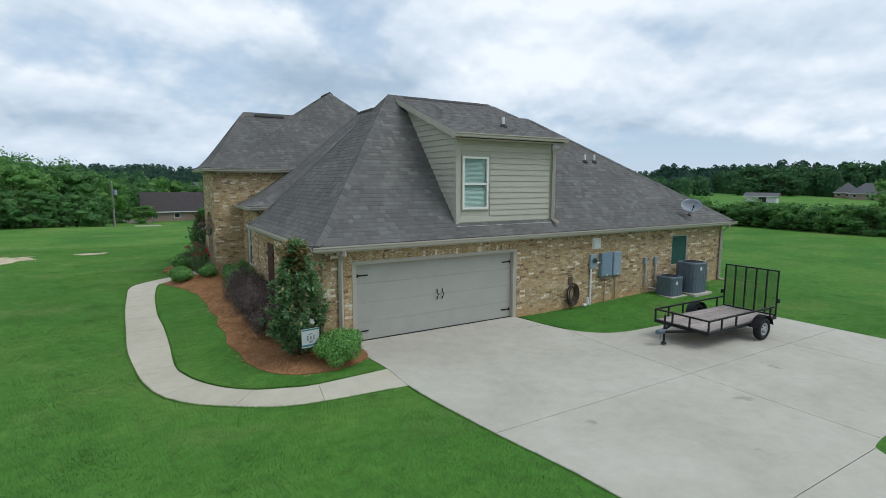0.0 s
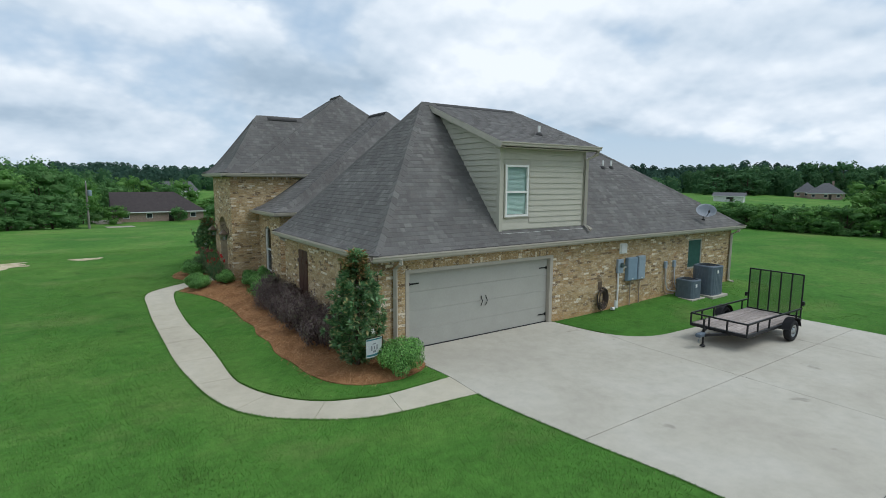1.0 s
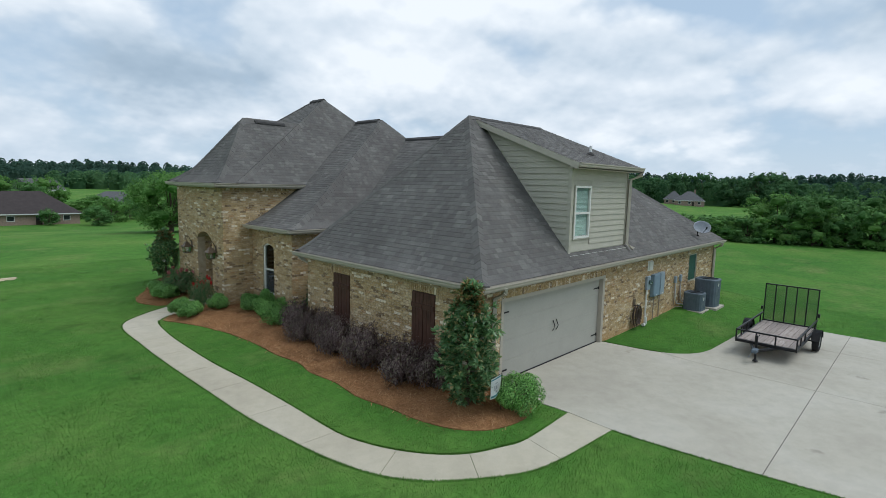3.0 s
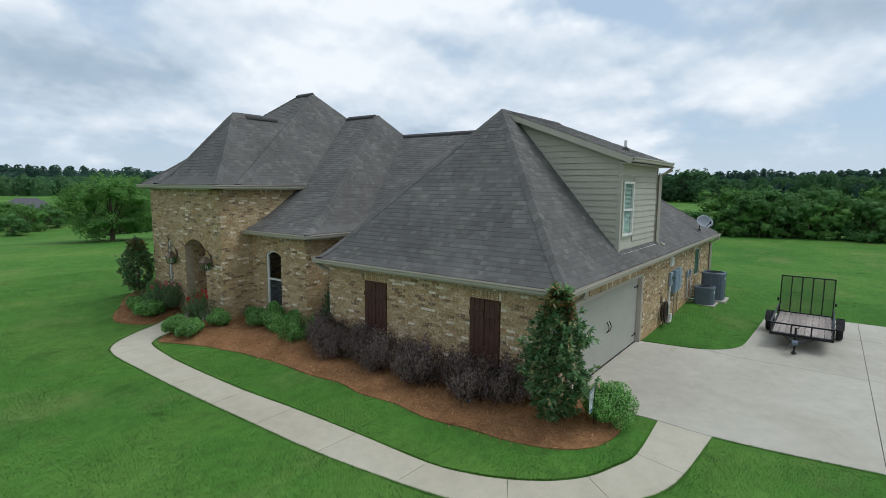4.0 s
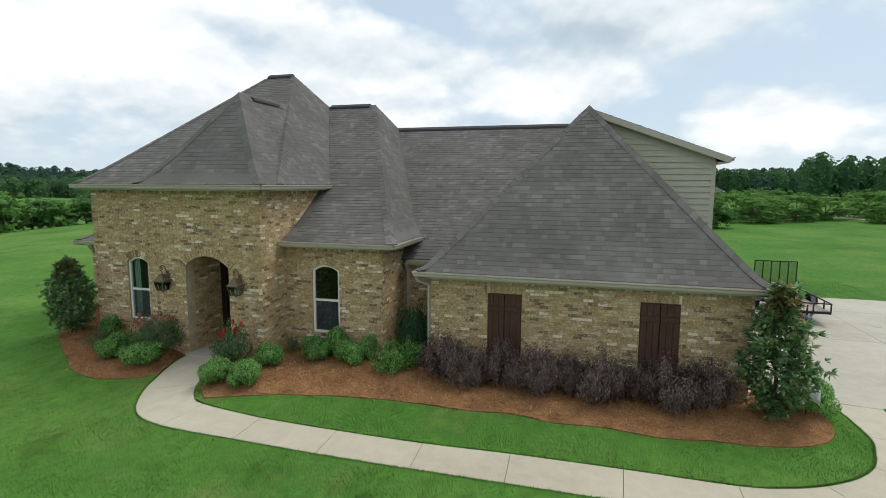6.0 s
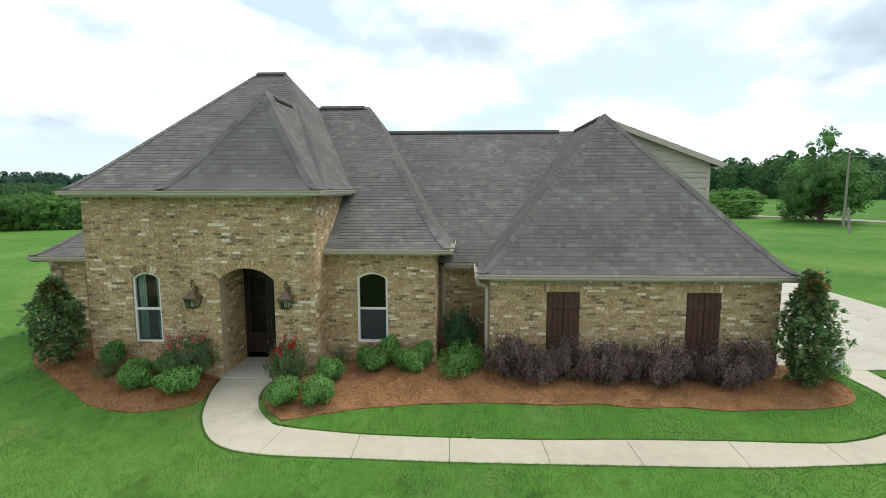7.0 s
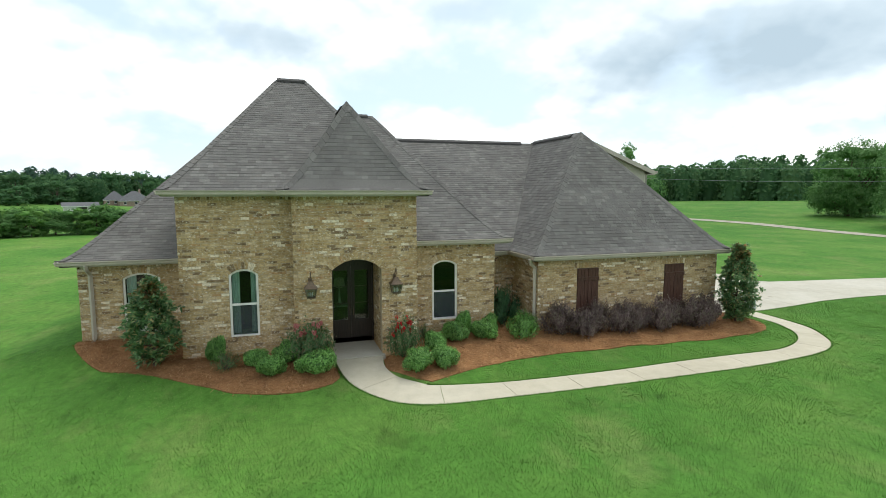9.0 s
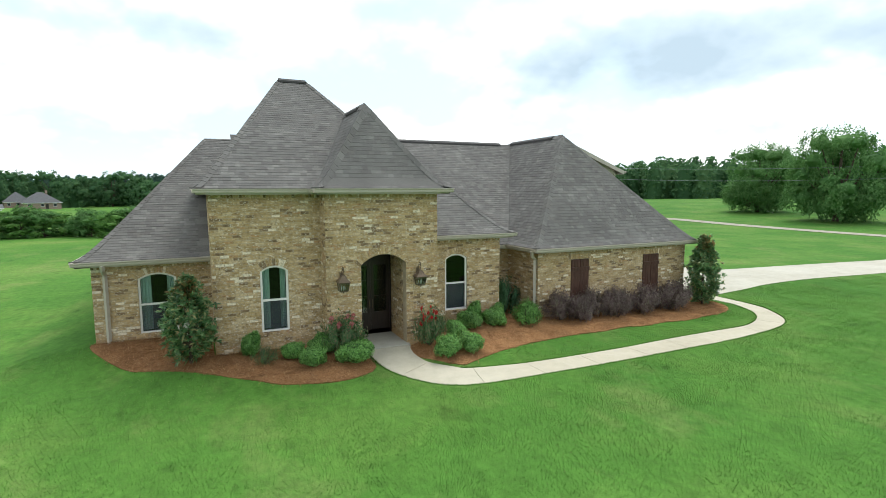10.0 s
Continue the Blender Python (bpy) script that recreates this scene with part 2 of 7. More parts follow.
M["cable"] = worn("cable", (0.25, 0.27, 0.28), 0.7)
M["roof_brown"] = worn("roof_brown", (0.052, 0.042, 0.041), 0.9, vary=0.15, scale=1.5)
M["roof_grey"] = worn("roof_grey", (0.10, 0.10, 0.105), 0.9, vary=0.15, scale=1.5)
M["far_brick"] = worn("far_brick", (0.30, 0.22, 0.18), 0.9, vary=0.25, scale=3)
M["far_white"] = worn("far_white", (0.62, 0.62, 0.60), 0.7)
M["far_glass"] = worn("far_glass", (0.03, 0.035, 0.04), 0.2)

m = Mat("shutter_wood", rough=0.55, spec=0.3)
m.color(m.ramp(m.noise(9, 6, 0.6, (4, 4, 0.35)), [(0.3, (0.042, 0.019, 0.013)), (0.7, (0.105, 0.048, 0.033))])).bump(m.noise(30, 5, 0.6, (4, 4, 0.3)), 0.004)
M["shutter_wood"] = m.m
m = Mat("door_wood", rough=0.35, spec=0.4)
m.color(m.ramp(m.noise(7, 6, 0.6, (4, 4, 0.3)), [(0.3, (0.012, 0.008, 0.007)), (0.7, (0.030, 0.018, 0.014))]))
M["door_wood"] = m.m

m = Mat("deck_board", rough=0.9, spec=0.15)
base = m.ramp(m.noise(4, 7, 0.65, (0.5, 6, 1)), [(0.3, (0.22, 0.185, 0.16)), (0.5, (0.34, 0.29, 0.26)), (0.7, (0.44, 0.39, 0.36))])
base = m.mix(1.0, base, m.ramp(m.random(), [(0.0, 0.8), (1.0, 1.12)]), "MULTIPLY")
m.color(base).bump(m.noise(20, 6, 0.6, (0.5, 8, 1)), 0.006)
M["deck_board"] = m.m

def concrete(name, tint):
    """Broom-finished concrete with broad and fine stains."""
    m = Mat(name, rough=0.85, spec=0.25)
    big_stain = m.ramp(m.noise(0.32, 8, 0.62, distort=0.4), [(0.36, (0.392, 0.362, 0.298)), (0.5, (0.430, 0.400, 0.330)), (0.64, (0.462, 0.434, 0.368))])
    fine_stain = m.ramp(m.noise(2.6, 7, 0.7), [(0.3, 0.90), (0.6, 1.03)])
    speck = m.ramp(m.noise(60, 3, 0.7), [(0.3, 0.94), (0.7, 1.05)])
    spots = m.ramp(m.noise(1.1, 3, 0.5), [(0.27, 0.72), (0.31, 1.0)])
    base = m.mix(1.0, m.mix(1.0, m.mix(1.0, big_stain, fine_stain, "MULTIPLY"), speck, "MULTIPLY"), spots, "MULTIPLY")
    base = m.mix(1.0, base, tint, "MULTIPLY")
    m.color(base).bump(m.noise(90, 5, 0.7), 0.003, 0.5)
    return m.m


M["concrete"] = concrete("concrete", (1.0, 1.0, 1.0))
M["old_concrete"] = concrete("old_concrete", (1.03, 1.0, 0.93))

m = Mat("lawn", rough=0.95, spec=0.08)
wide = m.ramp(m.noise(0.11, 6, 0.6, distort=0.3), [(0.34, (0.051, 0.140, 0.023)), (0.5, (0.069, 0.168, 0.028)), (0.66, (0.108, 0.196, 0.041))])
patch = m.ramp(m.noise(0.9, 6, 0.62), [(0.27, 0.6), (0.36, 0.92), (0.6, 1.04), (0.72, 1.15)])
mottle = m.ramp(m.noise(3.2, 5, 0.65, (1, 1.3, 1), 0.4), [(0.32, 0.80), (0.5, 1.0), (0.68, 1.17)])
tuft = m.ramp(m.noise(9.0, 4, 0.7), [(0.30, 0.90), (0.5, 1.0), (0.70, 1.09)])
clump = m.ramp(m.noise(0.62, 2, 0.4, (1, 1.2, 1), 0.3), [(0.245, 0.74), (0.30, 1.0)])
blade = m.ramp(m.noise(26, 5, 0.75), [(0.28, 0.84), (0.5, 1.0), (0.72, 1.18)])
dry = m.ramp(m.noise(0.22, 6, 0.66, (1, 1.4, 1)), [(0.53, 0.0), (0.70, 1.0)])
base = wide
for layer in (patch, mottle, tuft, clump, blade):
    base = m.mix(1.0, base, layer, "MULTIPLY")
base = m.mix(m.math("MULTIPLY", dry, 0.55), base, m.mix(1.0, (0.165, 0.200, 0.068), m.mix(1.0, mottle, blade, "MULTIPLY"), "MULTIPLY"))
place = m.n.new("ShaderNodeSeparateXYZ")
m.l.new(m.coords(), place.inputs[0])
# the lawn's colour turns lighter and a little yellower towards the north
north = m.math("ADD", m.math("MULTIPLY", place.outputs[1], 0.1), m.math("MULTIPLY", m.noise(0.13, 5, 0.6), 4.0))
thin = m.ramp(m.math("MULTIPLY", north, 0.1), [(0.40, 0.0), (0.62, 1.0)])
base = m.mix(thin, base, m.mix(1.0, base, (1.15, 1.09, 1.1), "MULTIPLY"))
m.color(base).bump(m.noise(34, 5, 0.75), 0.025, 0.5)
M["lawn"] = m.m

m = Mat("grass_blade", rough=0.8, spec=0.12)
base = m.ramp(m.random(), [(0.0, (0.069, 0.175, 0.027)), (0.4, (0.088, 0.214, 0.034)), (0.75, (0.120, 0.245, 0.047)), (0.94, (0.177, 0.250, 0.084))])
m.color(m.mix(1.0, base, m.ramp(m.noise(0.9, 6, 0.62), [(0.30, 0.6), (0.45, 0.95), (0.7, 1.15)]), "MULTIPLY"))
M["grass_blade"] = m.m

m = Mat("pine_straw", rough=0.95, spec=0.1)
straw = m.ramp(m.noise(26, 6, 0.75, (1, 0.5, 1), 1.2), [(0.3, (0.13, 0.064, 0.028)), (0.5, (0.31, 0.158, 0.070)), (0.7, (0.47, 0.275, 0.135))])
straw = m.mix(1.0, straw, m.ramp(m.noise(1.4, 5), [(0.35, 0.75), (0.65, 1.15)]), "MULTIPLY")
m.color(straw).bump(m.noise(55, 5, 0.75), 0.03, 0.9)
M["pine_straw"] = m.m
m = Mat("straw_needle", rough=0.9, spec=0.1)
m.color(m.ramp(m.random(), [(0.0, (0.20, 0.096, 0.042)), (0.5, (0.35, 0.18, 0.082)), (0.9, (0.48, 0.30, 0.155))]))
M["straw_needle"] = m.m

m = Mat("sand", rough=0.95, spec=0.1)
m.color(m.ramp(m.noise(1.6, 7, 0.7), [(0.32, (0.22, 0.24, 0.10)), (0.45, (0.46, 0.38, 0.25)), (0.7, (0.60, 0.52, 0.38))])).bump(m.noise(30, 4, 0.7), 0.02)
M["sand"] = m.m
m = Mat("gravel", rough=0.95, spec=0.1)
m.color(m.ramp(m.noise(1.2, 7, 0.7), [(0.3, (0.25, 0.22, 0.17)), (0.7, (0.43, 0.40, 0.34))])).bump(m.noise(30, 4, 0.7), 0.03)
M["gravel"] = m.m


def leafy(name, stops, rough=0.55, spec=0.25, patches=1.2):
    m = Mat(name, rough=rough, spec=spec)
    c = m.ramp(m.random(), stops)
    c = m.mix(1.0, c, m.ramp(m.noise(patches, 4), [(0.3, 0.75), (0.7, 1.2)]), "MULTIPLY")
    m.color(c)
    # thin leaves let some light through
    tr, mx = m.n.new("ShaderNodeBsdfTranslucent"), m.n.new("ShaderNodeMixShader")
    mx.inputs[0].default_value = 0.45
    m.l.new(c, tr.inputs[0])
    m.l.new(m.b.outputs[0], mx.inputs[1])
    m.l.new(tr.outputs[0], mx.inputs[2])
    m.l.new(mx.outputs[0], m.n["Material Output"].inputs[0])
    return m.m


M["box_leaf"] = leafy("box_leaf", [(0.0, (0.045, 0.115, 0.028)), (0.45, (0.169, 0.377, 0.086)), (0.9, (0.299, 0.546, 0.156))], 0.45, 0.35)
M["rose_leaf"] = leafy("rose_leaf", [(0.0, (0.068, 0.149, 0.057)), (0.6, (0.121, 0.230, 0.089)), (0.95, (0.243, 0.216, 0.121))])
M["magnolia_leaf"] = leafy("magnolia_leaf", [(0.0, (0.081, 0.177, 0.069)), (0.5, (0.158, 0.302, 0.121)), (0.84, (0.282, 0.453, 0.212)), (0.96, (0.523, 0.432, 0.201))], 0.32, 0.55)
M["magnolia_top"] = leafy("magnolia_top", [(0.0, (0.094, 0.144, 0.044)), (0.4, (0.175, 0.188, 0.069)), (0.7, (0.350, 0.213, 0.090))], 0.45, 0.35)
M["plum_leaf"] = leafy("plum_leaf", [(0.0, (0.090, 0.063, 0.065)), (0.5, (0.175, 0.126, 0.119)), (0.85, (0.273, 0.209, 0.186)), (0.96, (0.244, 0.232, 0.151))], 0.6)
M["dark_leaf"] = leafy("dark_leaf", [(0.0, (0.035, 0.091, 0.042)), (0.7, (0.077, 0.175, 0.077))], 0.45)
M["tree_leaf"] = leafy("tree_leaf", [(0.0, (0.085, 0.195, 0.058)), (0.5, (0.116, 0.246, 0.076)), (0.9, (0.168, 0.308, 0.105))], 0.7, 0.15, 0.35)
M["bright_tree_leaf"] = leafy("bright_tree_leaf", [(0.0, (0.099, 0.224, 0.052)), (0.5, (0.140, 0.293, 0.070)), (0.9, (0.202, 0.364, 0.099))], 0.7, 0.15, 0.35)
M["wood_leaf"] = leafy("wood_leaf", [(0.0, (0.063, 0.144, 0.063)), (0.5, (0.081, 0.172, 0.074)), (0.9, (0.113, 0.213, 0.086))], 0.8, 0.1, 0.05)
# distance haze is put into this leaf colour: bluer than the nearer woods
M["hazed_far_leaf"] = leafy("hazed_far_leaf", [(0.0, (0.060, 0.118, 0.088)), (0.5, (0.070, 0.134, 0.096)), (0.9, (0.084, 0.150, 0.104))], 0.9, 0.05, 0.03)
M["petal_red"] = leafy("petal_red", [(0.0, (0.45, 0.02, 0.02)), (0.9, (0.70, 0.06, 0.06))], 0.6)
M["petal_pink"] = leafy("petal_pink", [(0.0, (0.42, 0.10, 0.10)), (0.9, (0.60, 0.26, 0.24))], 0.6)
M["petal_white"] = leafy("petal_white", [(0.0, (0.75, 0.74, 0.66)), (0.9, (0.85, 0.84, 0.78))], 0.6)
M["bark"] = worn("bark", (0.10, 0.075, 0.055), 0.95, vary=0.4, scale=8, bump=0.02)

# glass: a clear pane with a gloss that grows at a slant
gm = bpy.data.materials.new("glass")
gm.use_nodes = True
gn, gl = gm.node_tree.nodes, gm.node_tree.links
gn.clear()
g_out, g_mix, g_tr, g_gl, g_fr = (gn.new("ShaderNode" + k) for k in ("OutputMaterial", "MixShader", "BsdfTransparent", "BsdfGlossy", "Fresnel"))
g_tr.inputs[0].default_value = (0.76, 0.84, 0.80, 1)
g_gl.inputs["Roughness"].default_value = 0.02
g_fr.inputs[0].default_value = 1.52
gl.new(g_fr.outputs[0], g_mix.inputs[0])
gl.new(g_tr.outputs[0], g_mix.inputs[1])
gl.new(g_gl.outputs[0], g_mix.inputs[2])
gl.new(g_mix.outputs[0], g_out.inputs[0])
M["glass"] = gm

mm = bpy.data.materials.new("ramp_mesh")
mm.use_nodes = True
mn, ml = mm.node_tree.nodes, mm.node_tree.links
m_mix, m_tr = mn.new("ShaderNodeMixShader"), mn.new("ShaderNodeBsdfTransparent")
mn["Principled BSDF"].inputs["Base Color"].default_value = (0.02, 0.02, 0.02, 1)
m_mix.inputs[0].default_value = 0.22
ml.new(m_tr.outputs[0], m_mix.inputs[1])
ml.new(mn["Principled BSDF"].outputs[0], m_mix.inputs[2])
ml.new(m_mix.outputs[0], mn["Material Output"].inputs[0])
M["ramp_mesh"] = mm

M["insect_screen"] = mm.copy()
M["insect_screen"].name = "insect_screen"
sn = M["insect_screen"].node_tree.nodes
sn["Principled BSDF"].inputs["Base Color"].default_value = (0.07, 0.085, 0.095, 1)
next(n for n in sn if n.bl_idname == "ShaderNodeMixShader").inputs[0].default_value = 0.42
# ---- helpers of this scene ----


def hang(ob, parent):
    """Parents ob, built in world places, under a thing or a part."""
    ob.parent = parent
    if parent is not None and parent.parent is None:
        ob.matrix_parent_inverse = parent.matrix_basis.inverted()


def link_mesh(name, verts, faces, material, parent=None, label="", smooth=False):
    me = bpy.data.meshes.new(name)
    me.from_pydata([tuple(v) for v in verts], [], faces)
    me.materials.append(material)
    if smooth:
        me.shade_smooth()
    me.update()
    ob = new(name, me)
    hang(ob, parent)
    if label:
        tagged(ob, label)
    return ob


def part(name, bm, material, parent=None, label="", smooth=False):
    """Links a bmesh as one mesh object under a thing or a part."""
    me = bpy.data.meshes.new(name)
    bm.to_mesh(me)
    bm.free()
    me.materials.append(material)
    if smooth:
        me.shade_smooth()
    ob = new(name, me)
    hang(ob, parent)
    if label:
        tagged(ob, label)
    return ob


def empty(name, x, y, z, label, category, group="", kind="", turn=0):
    ob = new(name)
    ob.matrix_basis = pose(x, y, z, 0, 0, turn)
    ob.empty_display_size = 0.1
    return tagged(ob, label, category, group, kind)


def add_box(bm, x0, x1, y0, y1, z0, z1, bevel=0.0):
    vs = [bm.verts.new(p) for p in ((x0, y0, z0), (x1, y0, z0), (x1, y1, z0), (x0, y1, z0), (x0, y0, z1), (x1, y0, z1), (x1, y1, z1), (x0, y1, z1))]
    fs = [bm.faces.new([vs[i] for i in f]) for f in ((3, 2, 1, 0), (4, 5, 6, 7), (0, 1, 5, 4), (1, 2, 6, 5), (2, 3, 7, 6), (3, 0, 4, 7))]
    if bevel:
        bmesh.ops.bevel(bm, geom=list({e for f in fs for e in f.edges}), offset=bevel, segments=1, affect="EDGES", profile=0.5)
    return bm


def box(*a, bevel=0.0):
    return add_box(bmesh.new(), *a, bevel=bevel)


def add_tube(bm, points, radius, sides=8, close=True):
    """A round bar along points; radius may be a list."""
    pts = [Vector(p) for p in points]
    rings = []
    for i, p in enumerate(pts):
        d = (pts[min(i + 1, len(pts) - 1)] - pts[max(i - 1, 0)]).normalized()
        a = d.cross((0, 0, 1)) if abs(d.z) < 0.95 else d.cross((1, 0, 0))
        a.normalize()
        b = d.cross(a)
        r = radius[i] if isinstance(radius, (list, tuple)) else radius
        rings.append([bm.verts.new(p + (a * math.cos(2 * math.pi * k / sides) + b * math.sin(2 * math.pi * k / sides)) * r) for k in range(sides)])
    for q, s in zip(rings, rings[1:]):
        for k in range(sides):
            bm.faces.new((q[k], q[(k + 1) % sides], s[(k + 1) % sides], s[k]))
    if close:
        bm.faces.new(rings[0][::-1]), bm.faces.new(rings[-1])
    return bm


def tube(points, radius, sides=8):
    return add_tube(bmesh.new(), points, radius, sides)


def lathe(profile, sides=24, axis=(0, 0)):
    """A turned shape from (radius, height) pairs."""
    bm = bmesh.new()
    rings = [[bm.verts.new((axis[0] + r * math.cos(2 * math.pi * k / sides), axis[1] + r * math.sin(2 * math.pi * k / sides), z)) for k in range(sides)] for r, z in profile]
    for q, s in zip(rings, rings[1:]):
        for k in range(sides):
            bm.faces.new((q[k], q[(k + 1) % sides], s[(k + 1) % sides], s[k]))
    bm.faces.new(rings[0][::-1]), bm.faces.new(rings[-1])
    return bm


def bar(bm, a, b, w, h):
    """A square bar from a to b, w wide and h high."""
    a, b = Vector(a), Vector(b)
    d = (b - a).normalized()
    s = d.cross((0, 0, 1)) if abs(d.z) < 0.95 else Vector((0, 1, 0))
    s.normalize()
    u = s.cross(d)
    q = [[bm.verts.new(p + s * i * w / 2 + u * j * h / 2) for i, j in ((-1, -1), (1, -1), (1, 1), (-1, 1))] for p in (a, b)]
    for k in range(4):
        bm.faces.new((q[0][k], q[0][(k + 1) % 4], q[1][(k + 1) % 4], q[1][k]))
    bm.faces.new(q[0][::-1]), bm.faces.new(q[1])
    return bm


def clip(poly, a, b, c):
    """The part of a plan polygon where a * x + b * y <= c."""
    out = []
    for i, p in enumerate(poly):
        q = poly[(i + 1) % len(poly)]
        dp, dq = a * p[0] + b * p[1] - c, a * q[0] + b * q[1] - c
        if dp <= 0:
            out.append(p)
        if dp * dq < 0:
            t = dp / (dp - dq)
            out.append((p[0] + t * (q[0] - p[0]), p[1] + t * (q[1] - p[1])))
    return out


def smooth(x, a, b):
    t = min(1, max(0, (x - a) / (b - a)))
    return t * t * (3 - 2 * t)


def curve(points, n=6):
    """A smooth line through plan points."""
    pts = [points[0]] + list(points) + [points[-1]]
    out = []
    for a, b, c, d in zip(pts, pts[1:], pts[2:], pts[3:]):
        for k in range(n):
            t = k / n
            out.append(tuple(0.5 * (2 * q + (r - p) * t + (2 * p - 5 * q + 4 * r - s) * t * t + (3 * q - p - 3 * r + s) * t ** 3) for p, q, r, s in zip(a, b, c, d)))
    return out + [tuple(points[-1])]


# ---- ground ----
FOOT = [(4.7, 22.45, 12.5, 20.06), (4.98, 22.45, 20.06, 24.55), (3.8, 22.45, 24.55, 28.05), (4.5, 22.45, 28.05, 31.05), (7.15, 22.45, 31.05, 34.3)]
FAR = [(-180, 1.0), (-90, -2.0), (-40, -2.2), (-18, -2.2), (-6, -4.4), (12, -4.4), (30, -3.0), (55, -1.2), (67, -0.8), (76, -2.6), (95, -0.4), (120, 1.0), (140, 2.0), (160, 2.6), (180, 1.0)]


def house_distance(x, y):
    return min(math.hypot(max(a - x, 0, x - b), max(c - y, 0, y - d)) for a, b, c, d in FOOT)


def ground_z(x, y):
    d = house_distance(x, y)
    z = 0.0
    if d < 5:
        h = 0.13 + 0.17 * smooth(y, 14, 24) + 0.10 * smooth(y, 26, 33) + 0.20 * smooth(x, 12, 21) * (1 - smooth(y, 14, 24))
        h *= 1 - 0.62 * smooth(y, 24.9, 25.6) * (1 - smooth(y, 27.0, 27.7))
        z = h * (1 - smooth(d, 0.2, 3.2))
    r = math.hypot(x - 8, y - 20)
    if r > 30:
        az = math.degrees(math.atan2(x - 8, y - 20))
        for (a, za), (b, zb) in zip(FAR, FAR[1:]):
            if a <= az <= b:
                z += (za + (zb - za) * (az - a) / (b - a)) * smooth(r, 30 + 25 * smooth(az, 14, 40), 105 + 25 * smooth(az, 14, 40)) * (1 - 0.9 * smooth(r, 145, 205) * (1 - smooth(az, 30, 50)))
                break
    return z


def spread(lo, hi, step, far):
    xs = list(np.arange(lo, hi + step / 2, step))
    d, a, b = step, [lo], [hi]
    while b[-1] < far:
        d *= 1.22
        a.append(a[-1] - d)
        b.append(b[-1] + d)
    return sorted(a[1:]) + xs + b[1:]


gx, gy = spread(-14, 26, 0.4, 2600), spread(-4, 40, 0.4, 2600)
gv = [(x, y, ground_z(x, y)) for y in gy for x in gx]
nx = len(gx)
gf = [(j * nx + i, j * nx + i + 1, j * nx + nx + i + 1, j * nx + nx + i) for j in range(len(gy) - 1) for i in range(nx - 1)]
tagged(link_mesh("ground", gv, gf, M["lawn"], smooth=True), "mown green lawn and fields running to the horizon", "ground", kind="structure")


def drape(name, poly, lift, material, parent=None, cell=0.6, skirt=0.08, rough=None, zf=None):
    """A sheet over a plan polygon that follows the ground, with a rim that goes down into it."""
    zf = zf or ground_z
    x0, x1 = min(p[0] for p in poly), max(p[0] for p in poly)
    y0, y1 = min(p[1] for p in poly), max(p[1] for p in poly)
    index, verts, faces = {}, [], []

    def vert(x, y):
        k = (round(x, 4), round(y, 4))
        if k not in index:
            index[k] = len(verts)
            verts.append((x, y, zf(x, y) + lift + (rough(x, y) if rough else 0)))
        return index[k]
    nx_, ny_ = max(1, int((x1 - x0) / cell)), max(1, int((y1 - y0) / cell))
    for i in range(nx_):
        col = clip(clip(poly, -1, 0, -(x0 + (x1 - x0) * i / nx_)), 1, 0, x0 + (x1 - x0) * (i + 1) / nx_)
        for j in range(ny_):
            c = clip(clip(col, 0, -1, -(y0 + (y1 - y0) * j / ny_)), 0, 1, y0 + (y1 - y0) * (j + 1) / ny_) if len(col) > 2 else []
            ids = []
            for p in c:
                v = vert(*p)
                if not ids or ids[-1] != v:
                    ids.append(v)
            if len(ids) > 2 and ids[0] == ids[-1]:
                ids.pop()
            if len(set(ids)) > 2 and len(set(ids)) == len(ids):
                faces.append(ids)
    if skirt:
        ring = []
        for p, q in zip(poly, poly[1:] + poly[:1]):
            n = max(1, int(math.dist(p, q) / cell))
            ring += [(p[0] + (q[0] - p[0]) * k / n, p[1] + (q[1] - p[1]) * k / n) for k in range(n)]
        b = len(verts)
        for x, y in ring:
            z = zf(x, y) + lift
            verts += [(x, y, z), (x, y, z - skirt)]
        for k in range(len(ring)):
            k2 = (k + 1) % len(ring)
            faces.append((b + 2 * k, b + 2 * k + 1, b + 2 * k2 + 1, b + 2 * k2))
    return link_mesh(name, verts, faces, material, parent)


# the driveway: a pad before the garage, and a lane that runs off
EDGE_LAWN = curve([(11.1, 12.66), (11.14, 12.48), (11.32, 11.6), (11.7, 10.75), (12.3, 10.15), (13.1, 9.82), (14.5, 9.72), (17.6, 9.6), (18.75, 9.55)], 4)
EDGE_WEST = curve([(5.75, -34), (5.3, -14), (5.65, -6), (6.35, 0.2), (6.3, 4.2), (5.92, 6.65), (5.62, 9.0), (5.6, 10.5), (5.45, 11.4), (5.44, 12.48), (5.5, 12.66)], 4)
EDGE_EAST = curve([(19.1, 9.3), (19.15, 6), (19.15, 3.4), (18.6, 3.05), (13.2, 3.0), (11.6, 2.98), (11.08, 2.72), (10.75, 1.5), (10.1, -3.8), (9.4, -9), (8.9, -14), (9.2, -34)], 4)
PAD = EDGE_WEST + EDGE_LAWN + EDGE_EAST
drive = empty("driveway", 8, 0, 0, "pale broom-finished concrete driveway cut into slabs by joints", "driveway", kind="structure")
GAP = 0.007
